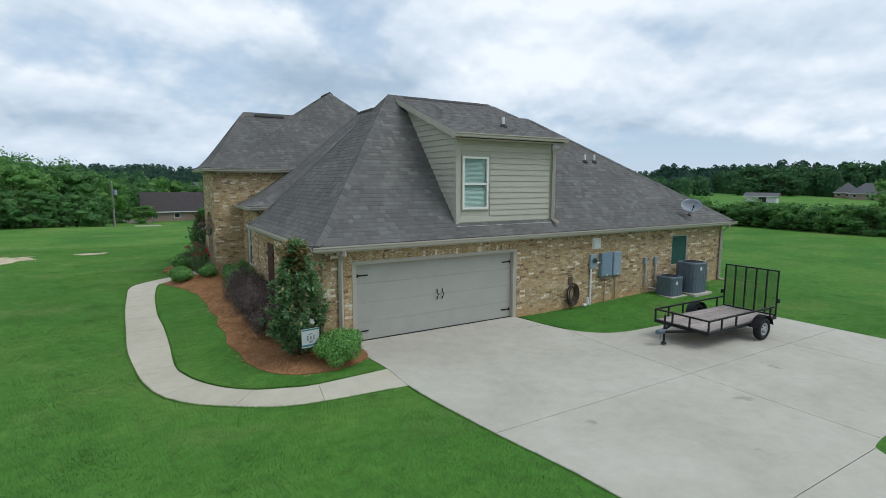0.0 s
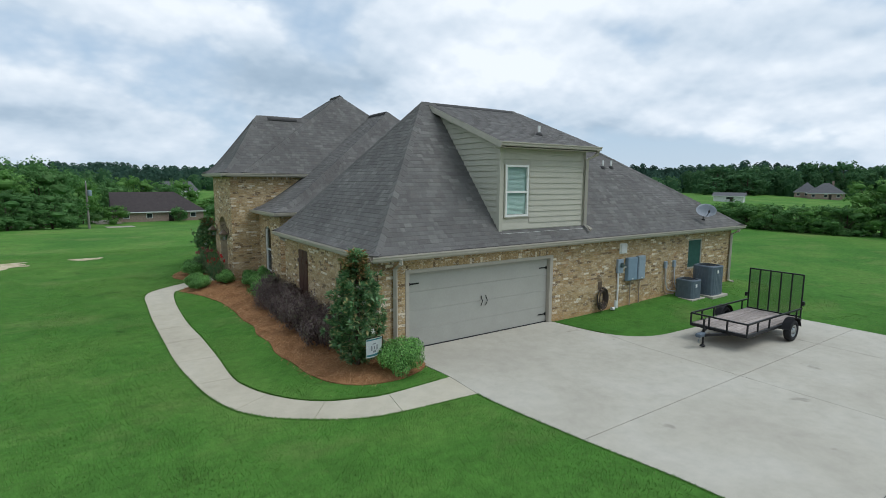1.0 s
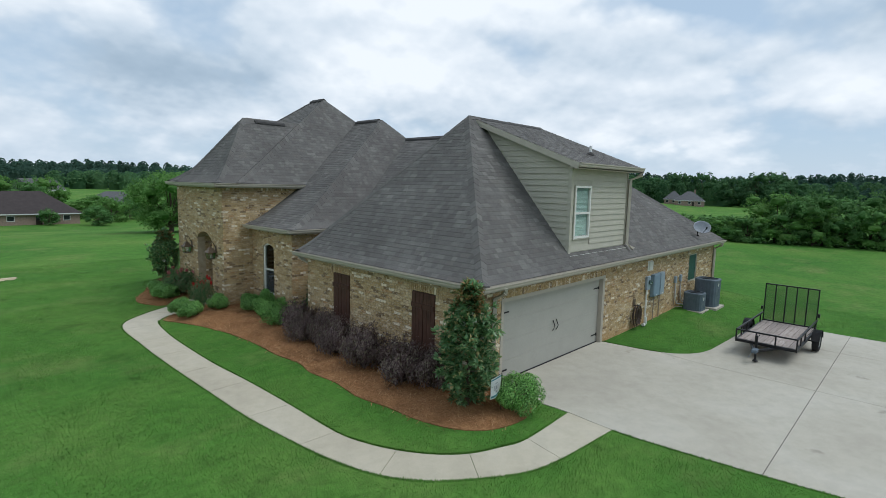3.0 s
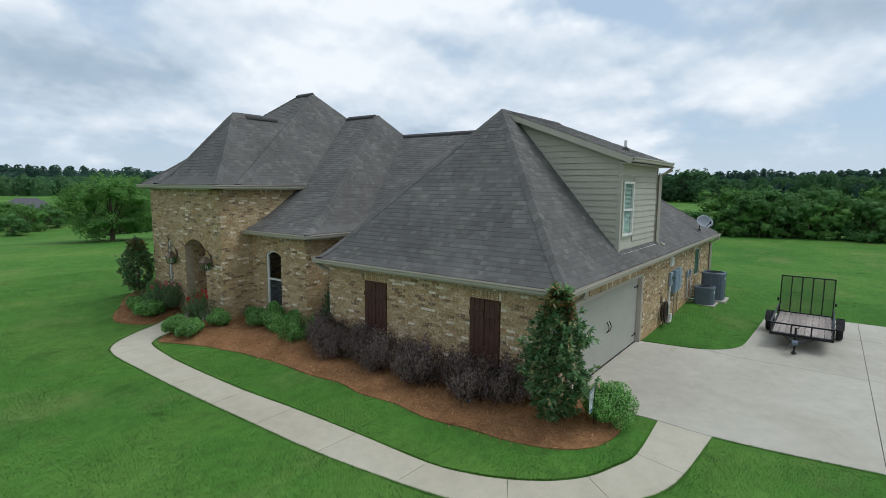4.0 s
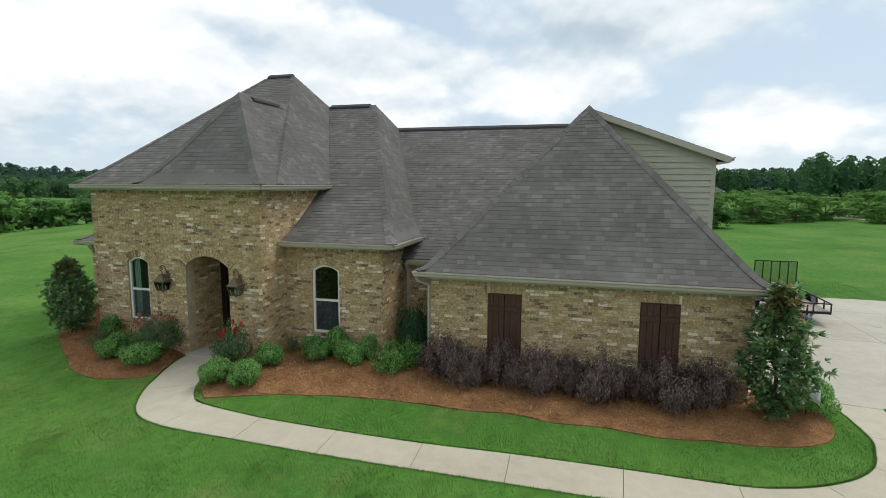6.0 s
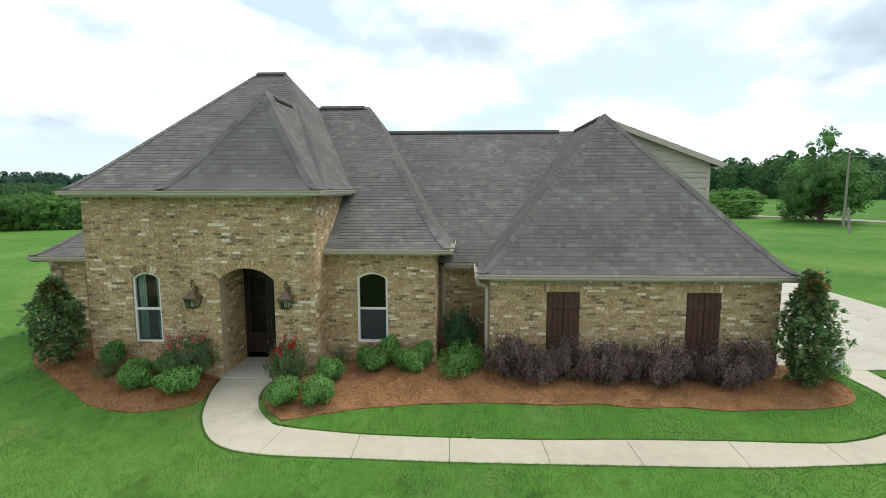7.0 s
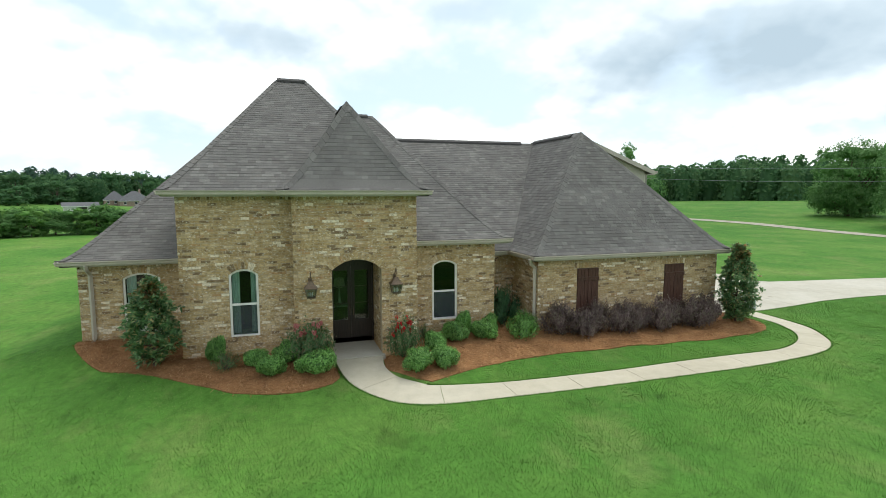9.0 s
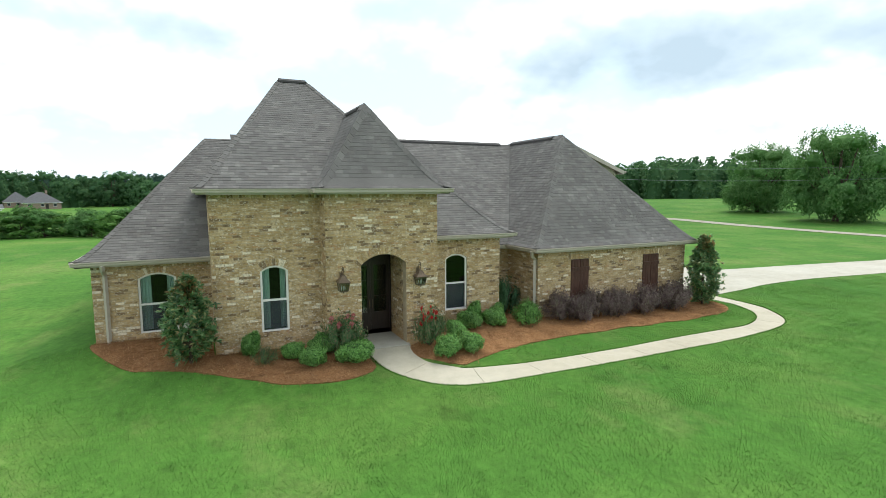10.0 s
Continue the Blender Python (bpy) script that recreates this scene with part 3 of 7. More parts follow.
for ya, yb in ((12.7, 6.67), (6.67, 2.9), (2.9, -3.0), (-3.0, -9.0), (-9, -15), (-15, -21), (-21, -27), (-27, -34)):
    for xa, xb in ((0, 11.7), (11.7, 16.3), (16.3, 25)):
        c = clip(clip(clip(clip(PAD, 0, 1, ya - GAP), 0, -1, -yb - GAP), 1, 0, xb - GAP), -1, 0, -xa - GAP)
        if len(c) > 2:
            o = drape("slab", c, 0.016, M["concrete"], drive, 0.4, 0.12)
            o.name = "slab"
tagged(drape("joint_bed", PAD, 0.006, M["ridge_vent"], drive, 1.5, 0.0), "dark grime in the joints between slabs")

# the front walk, slab by slab
WALK = [((3.62, 27.0), (3.62, 25.6), 1), ((2.75, 26.9), (2.95, 25.7), 0), ((1.72, 26.55), (2.3, 25.5), 1), ((0.72, 25.78), (1.68, 25.06), 0), ((0.33, 24.75), (1.38, 24.55), 1),
        ((0.25, 22.88), (1.22, 22.9), 1), ((0.2, 21.0), (1.15, 21.03), 1), ((0.2, 19.1), (1.14, 19.15), 1), ((0.22, 17.38), (1.22, 17.42), 1), ((0.25, 15.43), (1.25, 15.37), 1),
        ((0.42, 13.54), (1.24, 13.5), 1), ((0.58, 12.5), (1.40, 12.68), 0), ((0.86, 11.6), (1.66, 12.04), 1), ((1.36, 10.86), (2.06, 11.42), 0), ((2.07, 10.28), (2.58, 10.94), 1),
        ((2.86, 9.8), (3.2, 10.66), 0), ((3.74, 9.6), (3.88, 10.47), 1), ((5.6, 9.46), (5.6, 10.53), 1)]
out_line, in_line = curve([w[0] for w in WALK], 4), curve([w[1] for w in WALK], 4)
walkway = empty("walkway", 0.8, 18, 0, "narrow curving pale concrete walk with cut joints", "walkway", kind="structure")
WALK_RING = out_line + in_line[::-1]
cuts = [4 * i for i, w in enumerate(WALK) if w[2]]


def walk_z(x, y):
    return max(ground_z(x, y), 0.24 * smooth(x, 1.6, 3.6) if y > 24 else 0)


for a, b in zip(cuts, cuts[1:]):
    o_, i_ = out_line[a:b + 1], in_line[a:b + 1]
    mid = ((o_[0][0] + i_[-1][0]) / 2, (o_[0][1] + i_[-1][1]) / 2)
    ring = [(p[0] + 0.006 * (mid[0] - p[0]), p[1] + 0.006 * (mid[1] - p[1])) for p in o_ + i_[::-1]]
    drape("slab", ring, 0.010, M["old_concrete"], walkway, 0.4, 0.10, zf=walk_z)

# the planting beds under pine straw
BED_A = curve([(5.42, 12.5), (5.56, 11.9), (5.38, 11.32), (4.5, 11.0), (3.6, 11.2), (3.05, 11.78), (2.8, 12.65), (2.74, 13.6), (2.62, 14.6), (2.74, 15.7), (2.66, 16.7), (2.8, 17.6), (2.7, 18.6), (2.72, 20.2), (2.58, 22.2), (1.95, 23.8), (1.6, 24.7)], 4) \
    + curve([(1.9, 25.05), (2.4, 25.38), (2.95, 25.66), (3.85, 25.55)], 3) + [(3.85, 24.6), (5.02, 24.6), (5.02, 21.5), (6.8, 21.5), (6.8, 20.1), (4.75, 20.1), (4.75, 12.5)]
BED_B = curve([(3.85, 27.05), (2.6, 26.98), (1.92, 27.6), (1.82, 28.5), (2.2, 29.5), (2.6, 30.1), (3.1, 30.95), (3.95, 32.15), (5.2, 33.45), (6.5, 34.3), (7.2, 34.45)], 4) + [(7.2, 31.1), (4.55, 31.1), (4.55, 28.1), (3.85, 28.1)]


def rim_distance(poly, x, y):
    best = 9.0
    for (ax, ay), (bx, by) in zip(poly, poly[1:] + poly[:1]):
        dx, dy = bx - ax, by - ay
        l2 = dx * dx + dy * dy
        t = 0 if l2 == 0 else min(1, max(0, ((x - ax) * dx + (y - ay) * dy) / l2))
        best = min(best, math.hypot(x - ax - t * dx, y - ay - t * dy))
    return best


def inside(poly, x, y):
    c = False
    for (ax, ay), (bx, by) in zip(poly, poly[1:] + poly[:1]):
        if (ay > y) != (by > y) and x < (bx - ax) * (y - ay) / (by - ay) + ax:
            c = not c
    return c


def mulch(poly):
    return lambda x, y: 0.07 * smooth(rim_distance(poly, x, y), 0, 0.5) + 0.025 * noise.noise((x * 3.1, y * 3.1, 0))


def bed_z(x, y):
    for p in (BED_A, BED_B):
        if inside(p, x, y):
            return ground_z(x, y) + 0.023 + mulch(p)(x, y)
    return ground_z(x, y)


for poly in (BED_A, BED_B):
    tagged(drape("planting_bed", poly, 0.018, M["pine_straw"], None, 0.22, 0.05, mulch(poly)), "rust-brown pine straw mulch over a planting bed against the house", "mulch", kind="structure")
    verts, faces = [], []
    x0, x1 = min(p[0] for p in poly), max(p[0] for p in poly)
    y0, y1 = min(p[1] for p in poly), max(p[1] for p in poly)
    while len(faces) < 9000:
        x, y = random.uniform(x0, x1), random.uniform(y0, y1)
        if not inside(poly, x, y):
            if len(faces) % 5 or rim_distance(poly, x, y) > 0.12 or house_distance(x, y) < 0.02:
                continue
        a, l, w = random.uniform(0, math.pi), random.uniform(0.06, 0.16), random.uniform(0.003, 0.007)
        z = bed_z(x, y) + random.uniform(0.005, 0.03)
        t = random.uniform(-0.25, 0.25) * l
        dx, dy = math.cos(a) * l / 2, math.sin(a) * l / 2
        wx, wy = -math.sin(a) * w, math.cos(a) * w
        b = len(verts)
        verts += [(x - dx - wx, y - dy - wy, z - t), (x - dx + wx, y - dy + wy, z - t + 0.004), (x + dx + wx, y + dy + wy, z + t + 0.004), (x + dx - wx, y + dy - wy, z + t)]
        faces.append((b, b + 1, b + 2, b + 3))
    tagged(link_mesh("pine_straw", verts, faces, M["straw_needle"]), "loose dry pine needles strewn over the bed", "pine straw", kind="stuff")

# ---- the house: walls ----
house = empty("house", 12, 22, 0, "tan brick house with steep grey hipped shingle roofs and arched entry", "house")
COURSE, BRICK, JOINT, PROUD = 0.0790, 0.235, 0.011, 0.009
piece_jobs = []          # bricks that become parts of their own, made last


def add_prism(verts, faces, pts2, frame_, d0, d1, back=False):
    """A prism over points (u, z) of a wall's frame, from depth d0 out to d1."""
    o, u, n = frame_
    b, k = len(verts), len(pts2)
    for d in (d0, d1):
        for uu, z in pts2:
            verts.append((o[0] + u[0] * uu + n[0] * d, o[1] + u[1] * uu + n[1] * d, z))
    faces.append([b + k + i for i in range(k)])
    if back:
        faces.append([b + i for i in range(k)][::-1])
    for i in range(k):
        faces.append((b + i, b + (i + 1) % k, b + k + (i + 1) % k, b + k + i))


def arch(o):
    """Radius and centre height of an opening's arch; None where its top is straight."""
    u0, u1, z0, z1, rise = o[:5]
    w = (u1 - u0) / 2
    r = (w * w + rise * rise) / (2 * rise)
    return (u0 + u1) / 2, z1 + rise - r, r, w


def wall(p0, p1, z0, z1, openings=(), soldier=0.2, thick=0.22, brick_from=None, corner=(True, True), label="", singles=None):
    """A brick wall from p0 to p1, whose outside lies to the right of that way: a mortar core with every brick laid on it.
    openings: (u0, u1, z0, z1, rise, head), head being 'arch', 'soldier' or ''."""
    L = math.dist(p0, p1)
    u = ((p1[0] - p0[0]) / L, (p1[1] - p0[1]) / L)
    n = (u[1], -u[0])
    fr = (p0, u, n)
    cv, cf = [], []
    cutsu = sorted({0, L, *(o[0] for o in openings), *(o[1] for o in openings)})
    for a, b in zip(cutsu, cutsu[1:]):
        hole = next((o for o in openings if o[0] <= a + 1e-6 and b <= o[1] + 1e-6), None)
        if hole is None:
            add_prism(cv, cf, [(a, z0), (b, z0), (b, z1), (a, z1)], fr, -thick, 0, True)
            continue
        if hole[2] > z0 + 0.01:
            add_prism(cv, cf, [(a, z0), (b, z0), (b, hole[2]), (a, hole[2])], fr, -thick, 0, True)
        if hole[4] > 0:
            cu, cz, r, w = arch(hole)
            k = 14
            us = [a + (b - a) * i / k for i in range(k + 1)]
            zs = [cz + math.sqrt(max(0, r * r - (q - cu) ** 2)) for q in us]
            for i in range(k):
                add_prism(cv, cf, [(us[i], zs[i]), (us[i + 1], zs[i + 1]), (us[i + 1], z1), (us[i], z1)], fr, -thick, 0, True)
        else:
            add_prism(cv, cf, [(a, hole[3]), (b, hole[3]), (b, z1), (a, z1)], fr, -thick, 0, True)
    core = bmesh.new()
    cvs = [core.verts.new(v) for v in cv]
    for f in cf:
        core.faces.new([cvs[i] for i in f])
    bmesh.ops.remove_doubles(core, verts=core.verts, dist=1e-4)
    w_ob = part("wall", core, M["mortar"], house, label or "tan and brown brick wall with pale mottled bricks")
    bv, bf = [], []
    g = JOINT / 2
    lo, hi = (-PROUD if corner[0] else 0), L + (PROUD if corner[1] else 0)
    top = z1 - soldier
    # every opening's head
    for o in openings:
        head = o[5] if len(o) > 5 else ""
        if head == "arch":
            cu, cz, r, w = arch(o)
            half = math.asin(min(1, w / r)) + 0.06 / r
            k = max(5, round(2 * half * (r + 0.1) / 0.088))
            for i in range(k):
                t0, t1 = -half + 2 * half * i / k + g / r, -half + 2 * half * (i + 1) / k - g / r
                R = r + 0.205
                if cz + R > z1:
                    R = max(r + 0.06, z1 - cz - 0.005)
                add_prism(bv, bf, [(cu + rr * math.sin(t), cz + rr * math.cos(t)) for rr, t in ((r, t0), (R, t0), (R, t1), (r, t1))][::-1], fr, -0.06, PROUD + 0.012)
        elif head == "soldier":
            k = max(2, round((o[1] - o[0] + 0.2) / COURSE))
            for i in range(k):
                a = o[0] - 0.1 + (o[1] - o[0] + 0.2) * i / k
                add_prism(bv, bf, [(a + g, o[3] + 0.004), (a + (o[1] - o[0] + 0.2) / k - g, o[3] + 0.004), (a + (o[1] - o[0] + 0.2) / k - g, o[3] + 0.2), (a + g, o[3] + 0.2)], fr, -0.06, PROUD + 0.003)
    # soldier course under the eaves
    if soldier:
        k = max(1, round((hi - lo) / COURSE))
        for i in range(k):
            a, b = lo + (hi - lo) * i / k, lo + (hi - lo) * (i + 1) / k
            if any(o[0] < (a + b) / 2 < o[1] and o[3] + o[4] > top + 0.02 for o in openings):
                continue
            jut = random.uniform(-0.002, 0.003)
            add_prism(bv, bf, [(a + g, top + g), (b - g, top + g), (b - g, z1 - 0.004), (a + g, z1 - 0.004)], fr, -0.01, PROUD + jut)
    rows = int((top - (brick_from if brick_from is not None else z0)) / COURSE) + 1
    for row in range(rows):
        zb = top - (row + 1) * COURSE
        zt = zb + COURSE
        if zt < z0:
            break
        zm = (zb + zt) / 2
        gaps = []
        for o in openings:
            head = o[5] if len(o) > 5 else ""
            if o[2] < zm < o[3]:
                gaps.append((o[0], o[1]))
            elif head == "soldier" and o[3] <= zm < o[3] + 0.2:
                gaps.append((o[0] - 0.1, o[1] + 0.1))
            elif o[4] > 0 and o[3] - 0.06 <= zm < o[3] + o[4] + 0.21:
                cu, cz, r, w = arch(o)
                q = (r + 0.205) ** 2 - (zm - cz) ** 2
                if q > 0:
                    s = min(math.sqrt(q), w + 0.14)
                    gaps.append((cu - s, cu + s))
        x = lo - (BRICK / 2 if row % 2 else 0) - random.uniform(0, 0.02)
        while x < hi:
            a, b = max(x, lo), min(x + BRICK, hi)
            x += BRICK
            spans = [(a, b)]
            for ga, gb in gaps:
                spans = [s for p, q in spans for s in ((p, min(q, ga)), (max(p, gb), q)) if s[1] - s[0] > 0.03]
            for a2, b2 in spans:
                if b2 - a2 < 0.03:
                    continue
                jut = PROUD + random.uniform(-0.003, 0.004)
                if singles and singles[0] < a2 and b2 < singles[1] and singles[2] < zm < singles[3] and b2 - a2 > BRICK - 0.001:
                    piece_jobs.append((w_ob, p0, u, n, a2, zb, jut))
                    continue
                add_prism(bv, bf, [(a2 + g, zb + g), (b2 - g, zb + g), (b2 - g, zt - g), (a2 + g, zt - g)], fr, -0.01, jut)
    tagged(link_mesh("brickwork", bv, bf, M["brick"], w_ob), kind="stuff")
    return fr


TOP1, TOP2, TOP3 = 2.80, 5.00, 3.42
# garage front, seen from the walk: two shuttered openings
SH1, SH2 = (17.69, 18.55), (14.01, 14.89)
wall((4.70, 20.06), (4.70, 12.5), -0.1, TOP1, [(20.06 - b, 20.06 - a, 0.62, 2.37, 0, "soldier") for a, b in (SH1, SH2)], singles=(1.6, 5.2, 0.7, 2.3))
# garage side with the wide door and a window far along
wall((4.70, 12.5), (22.45, 12.5), -0.1, TOP1, [(0.84, 6.36, -0.2, 2.36, 0, "soldier"), (14.36, 15.4, 1.2, 2.42, 0, "")], thick=0.2)
# recess beside the garage
wall((6.75, 20.06), (4.70, 20.06), -0.1, TOP1, corner=(False, True))
wall((6.75, 21.56), (6.75, 20.06), -0.1, TOP1, corner=(False, False))
wall((4.98, 21.56), (6.75, 21.56), -0.1, TOP3 + 0.02, corner=(True, False))
# the bay with one arched window
wall((4.98, 24.55), (4.98, 21.56), -0.1, TOP3, [(24.55 - 23.72, 24.55 - 22.87, 0.84, 2.66, 0.16, "arch")], corner=(False, True))
# tall entry block
wall((3.80, 24.55), (9.4, 24.55), -0.1, TOP2, corner=(True, False))
ARCH_A, ARCH_B, ARCH_Z, ARCH_RISE = 25.60, 27.02, 2.80, 0.30
wall((3.80, 28.05), (3.80, 24.55), -0.1, TOP2, [(28.05 - ARCH_B, 28.05 - ARCH_A, -0.2, ARCH_Z, ARCH_RISE, "arch")], thick=0.3)
wall((4.50, 28.05), (3.80, 28.05), -0.1, TOP2, corner=(False, True))
wall((4.50, 31.05), (4.50, 28.05), -0.1, TOP2, [(31.05 - 29.80, 31.05 - 29.02, 0.90, 2.70, 0.16, "arch")], corner=(True, False))
wall((10.5, 31.05), (4.50, 31.05), -0.1, TOP2, corner=(False, True))
# low wing
wall((7.15, 34.3), (7.15, 31.05), -0.1, 2.88, [(34.3 - 33.12, 34.3 - 32.06, 0.60, 2.33, 0.17, "arch")], corner=(True, False))
wall((22.45, 34.3), (7.15, 34.3), -0.1, 2.88, corner=(False, True))
wall((22.45, 12.5), (22.45, 34.3), -0.1, TOP1)
# inner linings of the porch, and plain inner walls that close the rooms
PORCH = 5.25
wall((4.1, ARCH_B), (PORCH, ARCH_B), -0.1, 3.4, soldier=0, corner=(False, False), thick=0.1)
wall((PORCH, ARCH_A), (4.1, ARCH_A), -0.1, 3.4, soldier=0, corner=(False, False), thick=0.1)
bm = box(4.1, PORCH + 0.1, ARCH_A - 0.05, ARCH_B + 0.05, 3.4, 3.46)
part("porch_ceiling", bm, M["trim"], house)
part("porch_floor", box(3.63, PORCH, ARCH_A - 0.06, ARCH_B + 0.06, 0.0, 0.275, bevel=0.01), M["concrete"], house, "smooth pale concrete porch floor")
for a in ((4.95, 22.2, 12.75, 30.85, -0.05, 0.22), (7.4, 22.2, 30.85, 33.9, -0.05, 0.22)):
    part("floor", box(*a), M["interior"], house)
part("partition", box(7.6, 7.7, 22.9, 31.0, 0.2, 4.6), M["interior"], house)
part("partition", box(10.2, 10.3, 31.3, 34.0, 0.2, 2.7), M["interior"], house)

# ---- the house: roofs ----


class Roof:
    """A hipped body over a rectangle of eaves; each side has a slope, or None where it runs on into another roof. The eaves flare."""

    def __init__(self, x0, x1, y0, y1, z, sx0, sx1, sy0, sy1, flare=(0.0, 1.0), cap=99.0):
        self.r, self.z, self.flare, self.cap = (x0, x1, y0, y1), z, flare, cap
        self.sides = [((0, 1), (x0, y0), (1, 0), sx0, y1 - y0), ((0, -1), (x1, y1), (-1, 0), sx1, y1 - y0),
                      ((-1, 0), (x1, y0), (0, 1), sy0, x1 - x0), ((1, 0), (x0, y1), (0, -1), sy1, x1 - x0)]

    def lift(self, h):
        a, b = self.flare
        return h - a * (1 - math.exp(-h / b))

    def linear(self, x, y):
        h = 99.0
        for _, o, nrm, s, _ in self.sides:
            if s:
                h = min(h, s * ((x - o[0]) * nrm[0] + (y - o[1]) * nrm[1]))
        return h

    def top(self, x, y):
        return min(self.cap, self.z + self.lift(max(0, self.linear(x, y))))

    def face(self, k):
        """The plan polygon of side k in (along the eave, inwards)."""
        al, o, nrm, s, L = self.sides[k]
        x0, x1, y0, y1 = self.r
        poly = [(x0, y0), (x1, y0), (x1, y1), (x0, y1)]
        for j, (_, o2, n2, s2, _) in enumerate(self.sides):
            if j != k and s2:
                # s * d <= s2 * d2
                a, b = s * nrm[0] - s2 * n2[0], s * nrm[1] - s2 * n2[1]
                c = s * (o[0] * nrm[0] + o[1] * nrm[1]) - s2 * (o2[0] * n2[0] + o2[1] * n2[1])
                poly = clip(poly, a, b, c)
        hmax = self.cap - self.z
        if hmax < 50:
            poly = clip(poly, nrm[0], nrm[1], hmax / s + o[0] * nrm[0] + o[1] * nrm[1])
        return [((p[0] - o[0]) * al[0] + (p[1] - o[1]) * al[1], (p[0] - o[0]) * nrm[0] + (p[1] - o[1]) * nrm[1]) for p in poly]

    def world(self, k, s_, d):
        al, o, nrm, sl, _ = self.sides[k]
        return (o[0] + al[0] * s_ + nrm[0] * d, o[1] + al[1] * s_ + nrm[1] * d, self.z + self.lift(max(0, sl * d)))


shingle_jobs = []
EXPOSE = 0.146


def shingled(roof_ob, roof, k, verts, faces, keep=None, singles=None):
    """Lays side k of a roof with overlapping tabs of uneven width."""
    poly = roof.face(k)
    if len(poly) < 3:
        return
    sl = roof.sides[k][3]
    dmax = max(p[1] for p in poly)
    d, rows = 0.0, [0.0]
    while d < dmax:
        g = (roof.lift(sl * (d + 0.01)) - roof.lift(sl * d)) / 0.01
        d += EXPOSE / math.sqrt(1 + g * g)
        rows.append(d)
    smin, smax = min(p[0] for p in poly), max(p[0] for p in poly)
    for r, (d0, d1) in enumerate(zip(rows, rows[1:])):
        band = clip(clip(poly, 0, -1, -d0), 0, 1, d1)
        if len(band) < 3:
            continue
        a, b = min(p[0] for p in band), max(p[0] for p in band)
        x = a - random.uniform(0, 0.3)
        while x < b:
            w = random.choice((0.12, 0.15, 0.18, 0.22, 0.27, 0.33))
            c = clip(clip(band, -1, 0, -x - 0.002), 1, 0, x + w - 0.002)
            x += w
            if len(c) < 3:
                continue
            if keep and not keep(*roof.world(k, sum(p[0] for p in c) / len(c), sum(p[1] for p in c) / len(c))[:2]):
                continue
            thick = random.choice((0.006, 0.008, 0.011))
            pts = []
            for s_, dd in c:
                p = roof.world(k, s_, dd)
                pts.append((p[0], p[1], p[2] + 0.004 + thick * (1 - (dd - d0) / (d1 - d0))))
            base = len(verts)
            if singles and singles[0] < (x - w) and x < singles[1] and singles[2] < d0 and d1 < singles[3] and len(c) == 4 and len(shingle_jobs) < 300:
                shingle_jobs.append((roof_ob, pts, [roof.world(k, q[0], d0) for q in c if abs(q[1] - d0) < 1e-5]))
                continue
            verts += pts
            faces.append(list(range(base, base + len(pts))))
            low = [i for i, q in enumerate(c) if abs(q[1] - d0) < 1e-5]
            if len(low) == 2:
                i, j = low
                q0, q1 = roof.world(k, c[i][0], d0), roof.world(k, c[j][0], d0)
                verts += [(q0[0], q0[1], q0[2] - 0.004), (q1[0], q1[1], q1[2] - 0.004)]
                faces.append((base + i, base + j, len(verts) - 1, len(verts) - 2))


def caps(roof, a, b, verts, faces, half=0.15, step=0.19):
    """Folded cap shingles along a hip or ridge from plan point a up to b."""
    L = math.dist(a, b)
    t = ((b[0] - a[0]) / L, (b[1] - a[1]) / L)
    s = (-t[1], t[0])
    for i in range(int(L / step)):
        q = []
        for dd, up in ((i * step, 0.035), ((i + 1.35) * step, 0.018)):
            c = (a[0] + t[0] * dd, a[1] + t[1] * dd)
            zc = roof.top(*c)
            for w in (-half, 0, half):
                p = (c[0] + s[0] * w, c[1] + s[1] * w)
                z = roof.top(*p) if w else zc
                q.append((p[0], p[1], min(z, zc + 0.02) + up))
        k = len(verts)
        verts += q + [(p[0], p[1], p[2] - 0.03) for p in q[:3]]
        faces += [(k, k + 1, k + 4, k + 3), (k + 1, k + 2, k + 5, k + 4), (k + 6, k + 7, k + 1, k), (k + 7, k + 8, k + 2, k + 1)]


def underlay(roof, k, verts, faces):
    poly = roof.face(k)
    dmax = max(p[1] for p in poly)
    n = max(2, int(dmax / 0.35))
    for i in range(n):
        c = clip(clip(poly, 0, -1, -dmax * i / n), 0, 1, dmax * (i + 1) / n)
        if len(c) > 2:
            base = len(verts)
            for s_, d in c:
                p = roof.world(k, s_, d)
                verts.append((p[0], p[1], p[2] - 0.012))
            faces.append(list(range(base, base + len(c))))


FL = (0.30, 0.45)
R_G = Roof(4.40, 19.1, 12.20, 20.36, 2.88, 1.185, 0.731, 1.164, 1.148, (0.12, 0.25))
R_MAIN = Roof(6.45, 22.87, 12.20, 30.0, 2.88, 0.722, 0.67, 0.755, None, (0.0, 1), 7.36)
R_N = Roof(6.45, 17.2, 16.36, 26.0, 2.88, 0.722, 0.985, None, None, (0.0, 1), 7.36)
R_C = Roof(4.66, 18.44, 21.15, 28.0, 3.50, 0.726, 0.726, 1.506, None, FL)
R_M = Roof(4.20, 16.14, 24.25, 31.36, 5.07, 0.707, 0.707, 1.407, 1.402, (0.08, 0.25))
R_E = Roof(3.45, 10.4, 24.25, 28.35, 5.07, 1.47, None, 1.47, 1.47, FL)
R_A = Roof(6.80, 21.0, 26.0, 34.64, 2.96, 0.633, 0.633, None, 1.22, (0.2, 0.35))
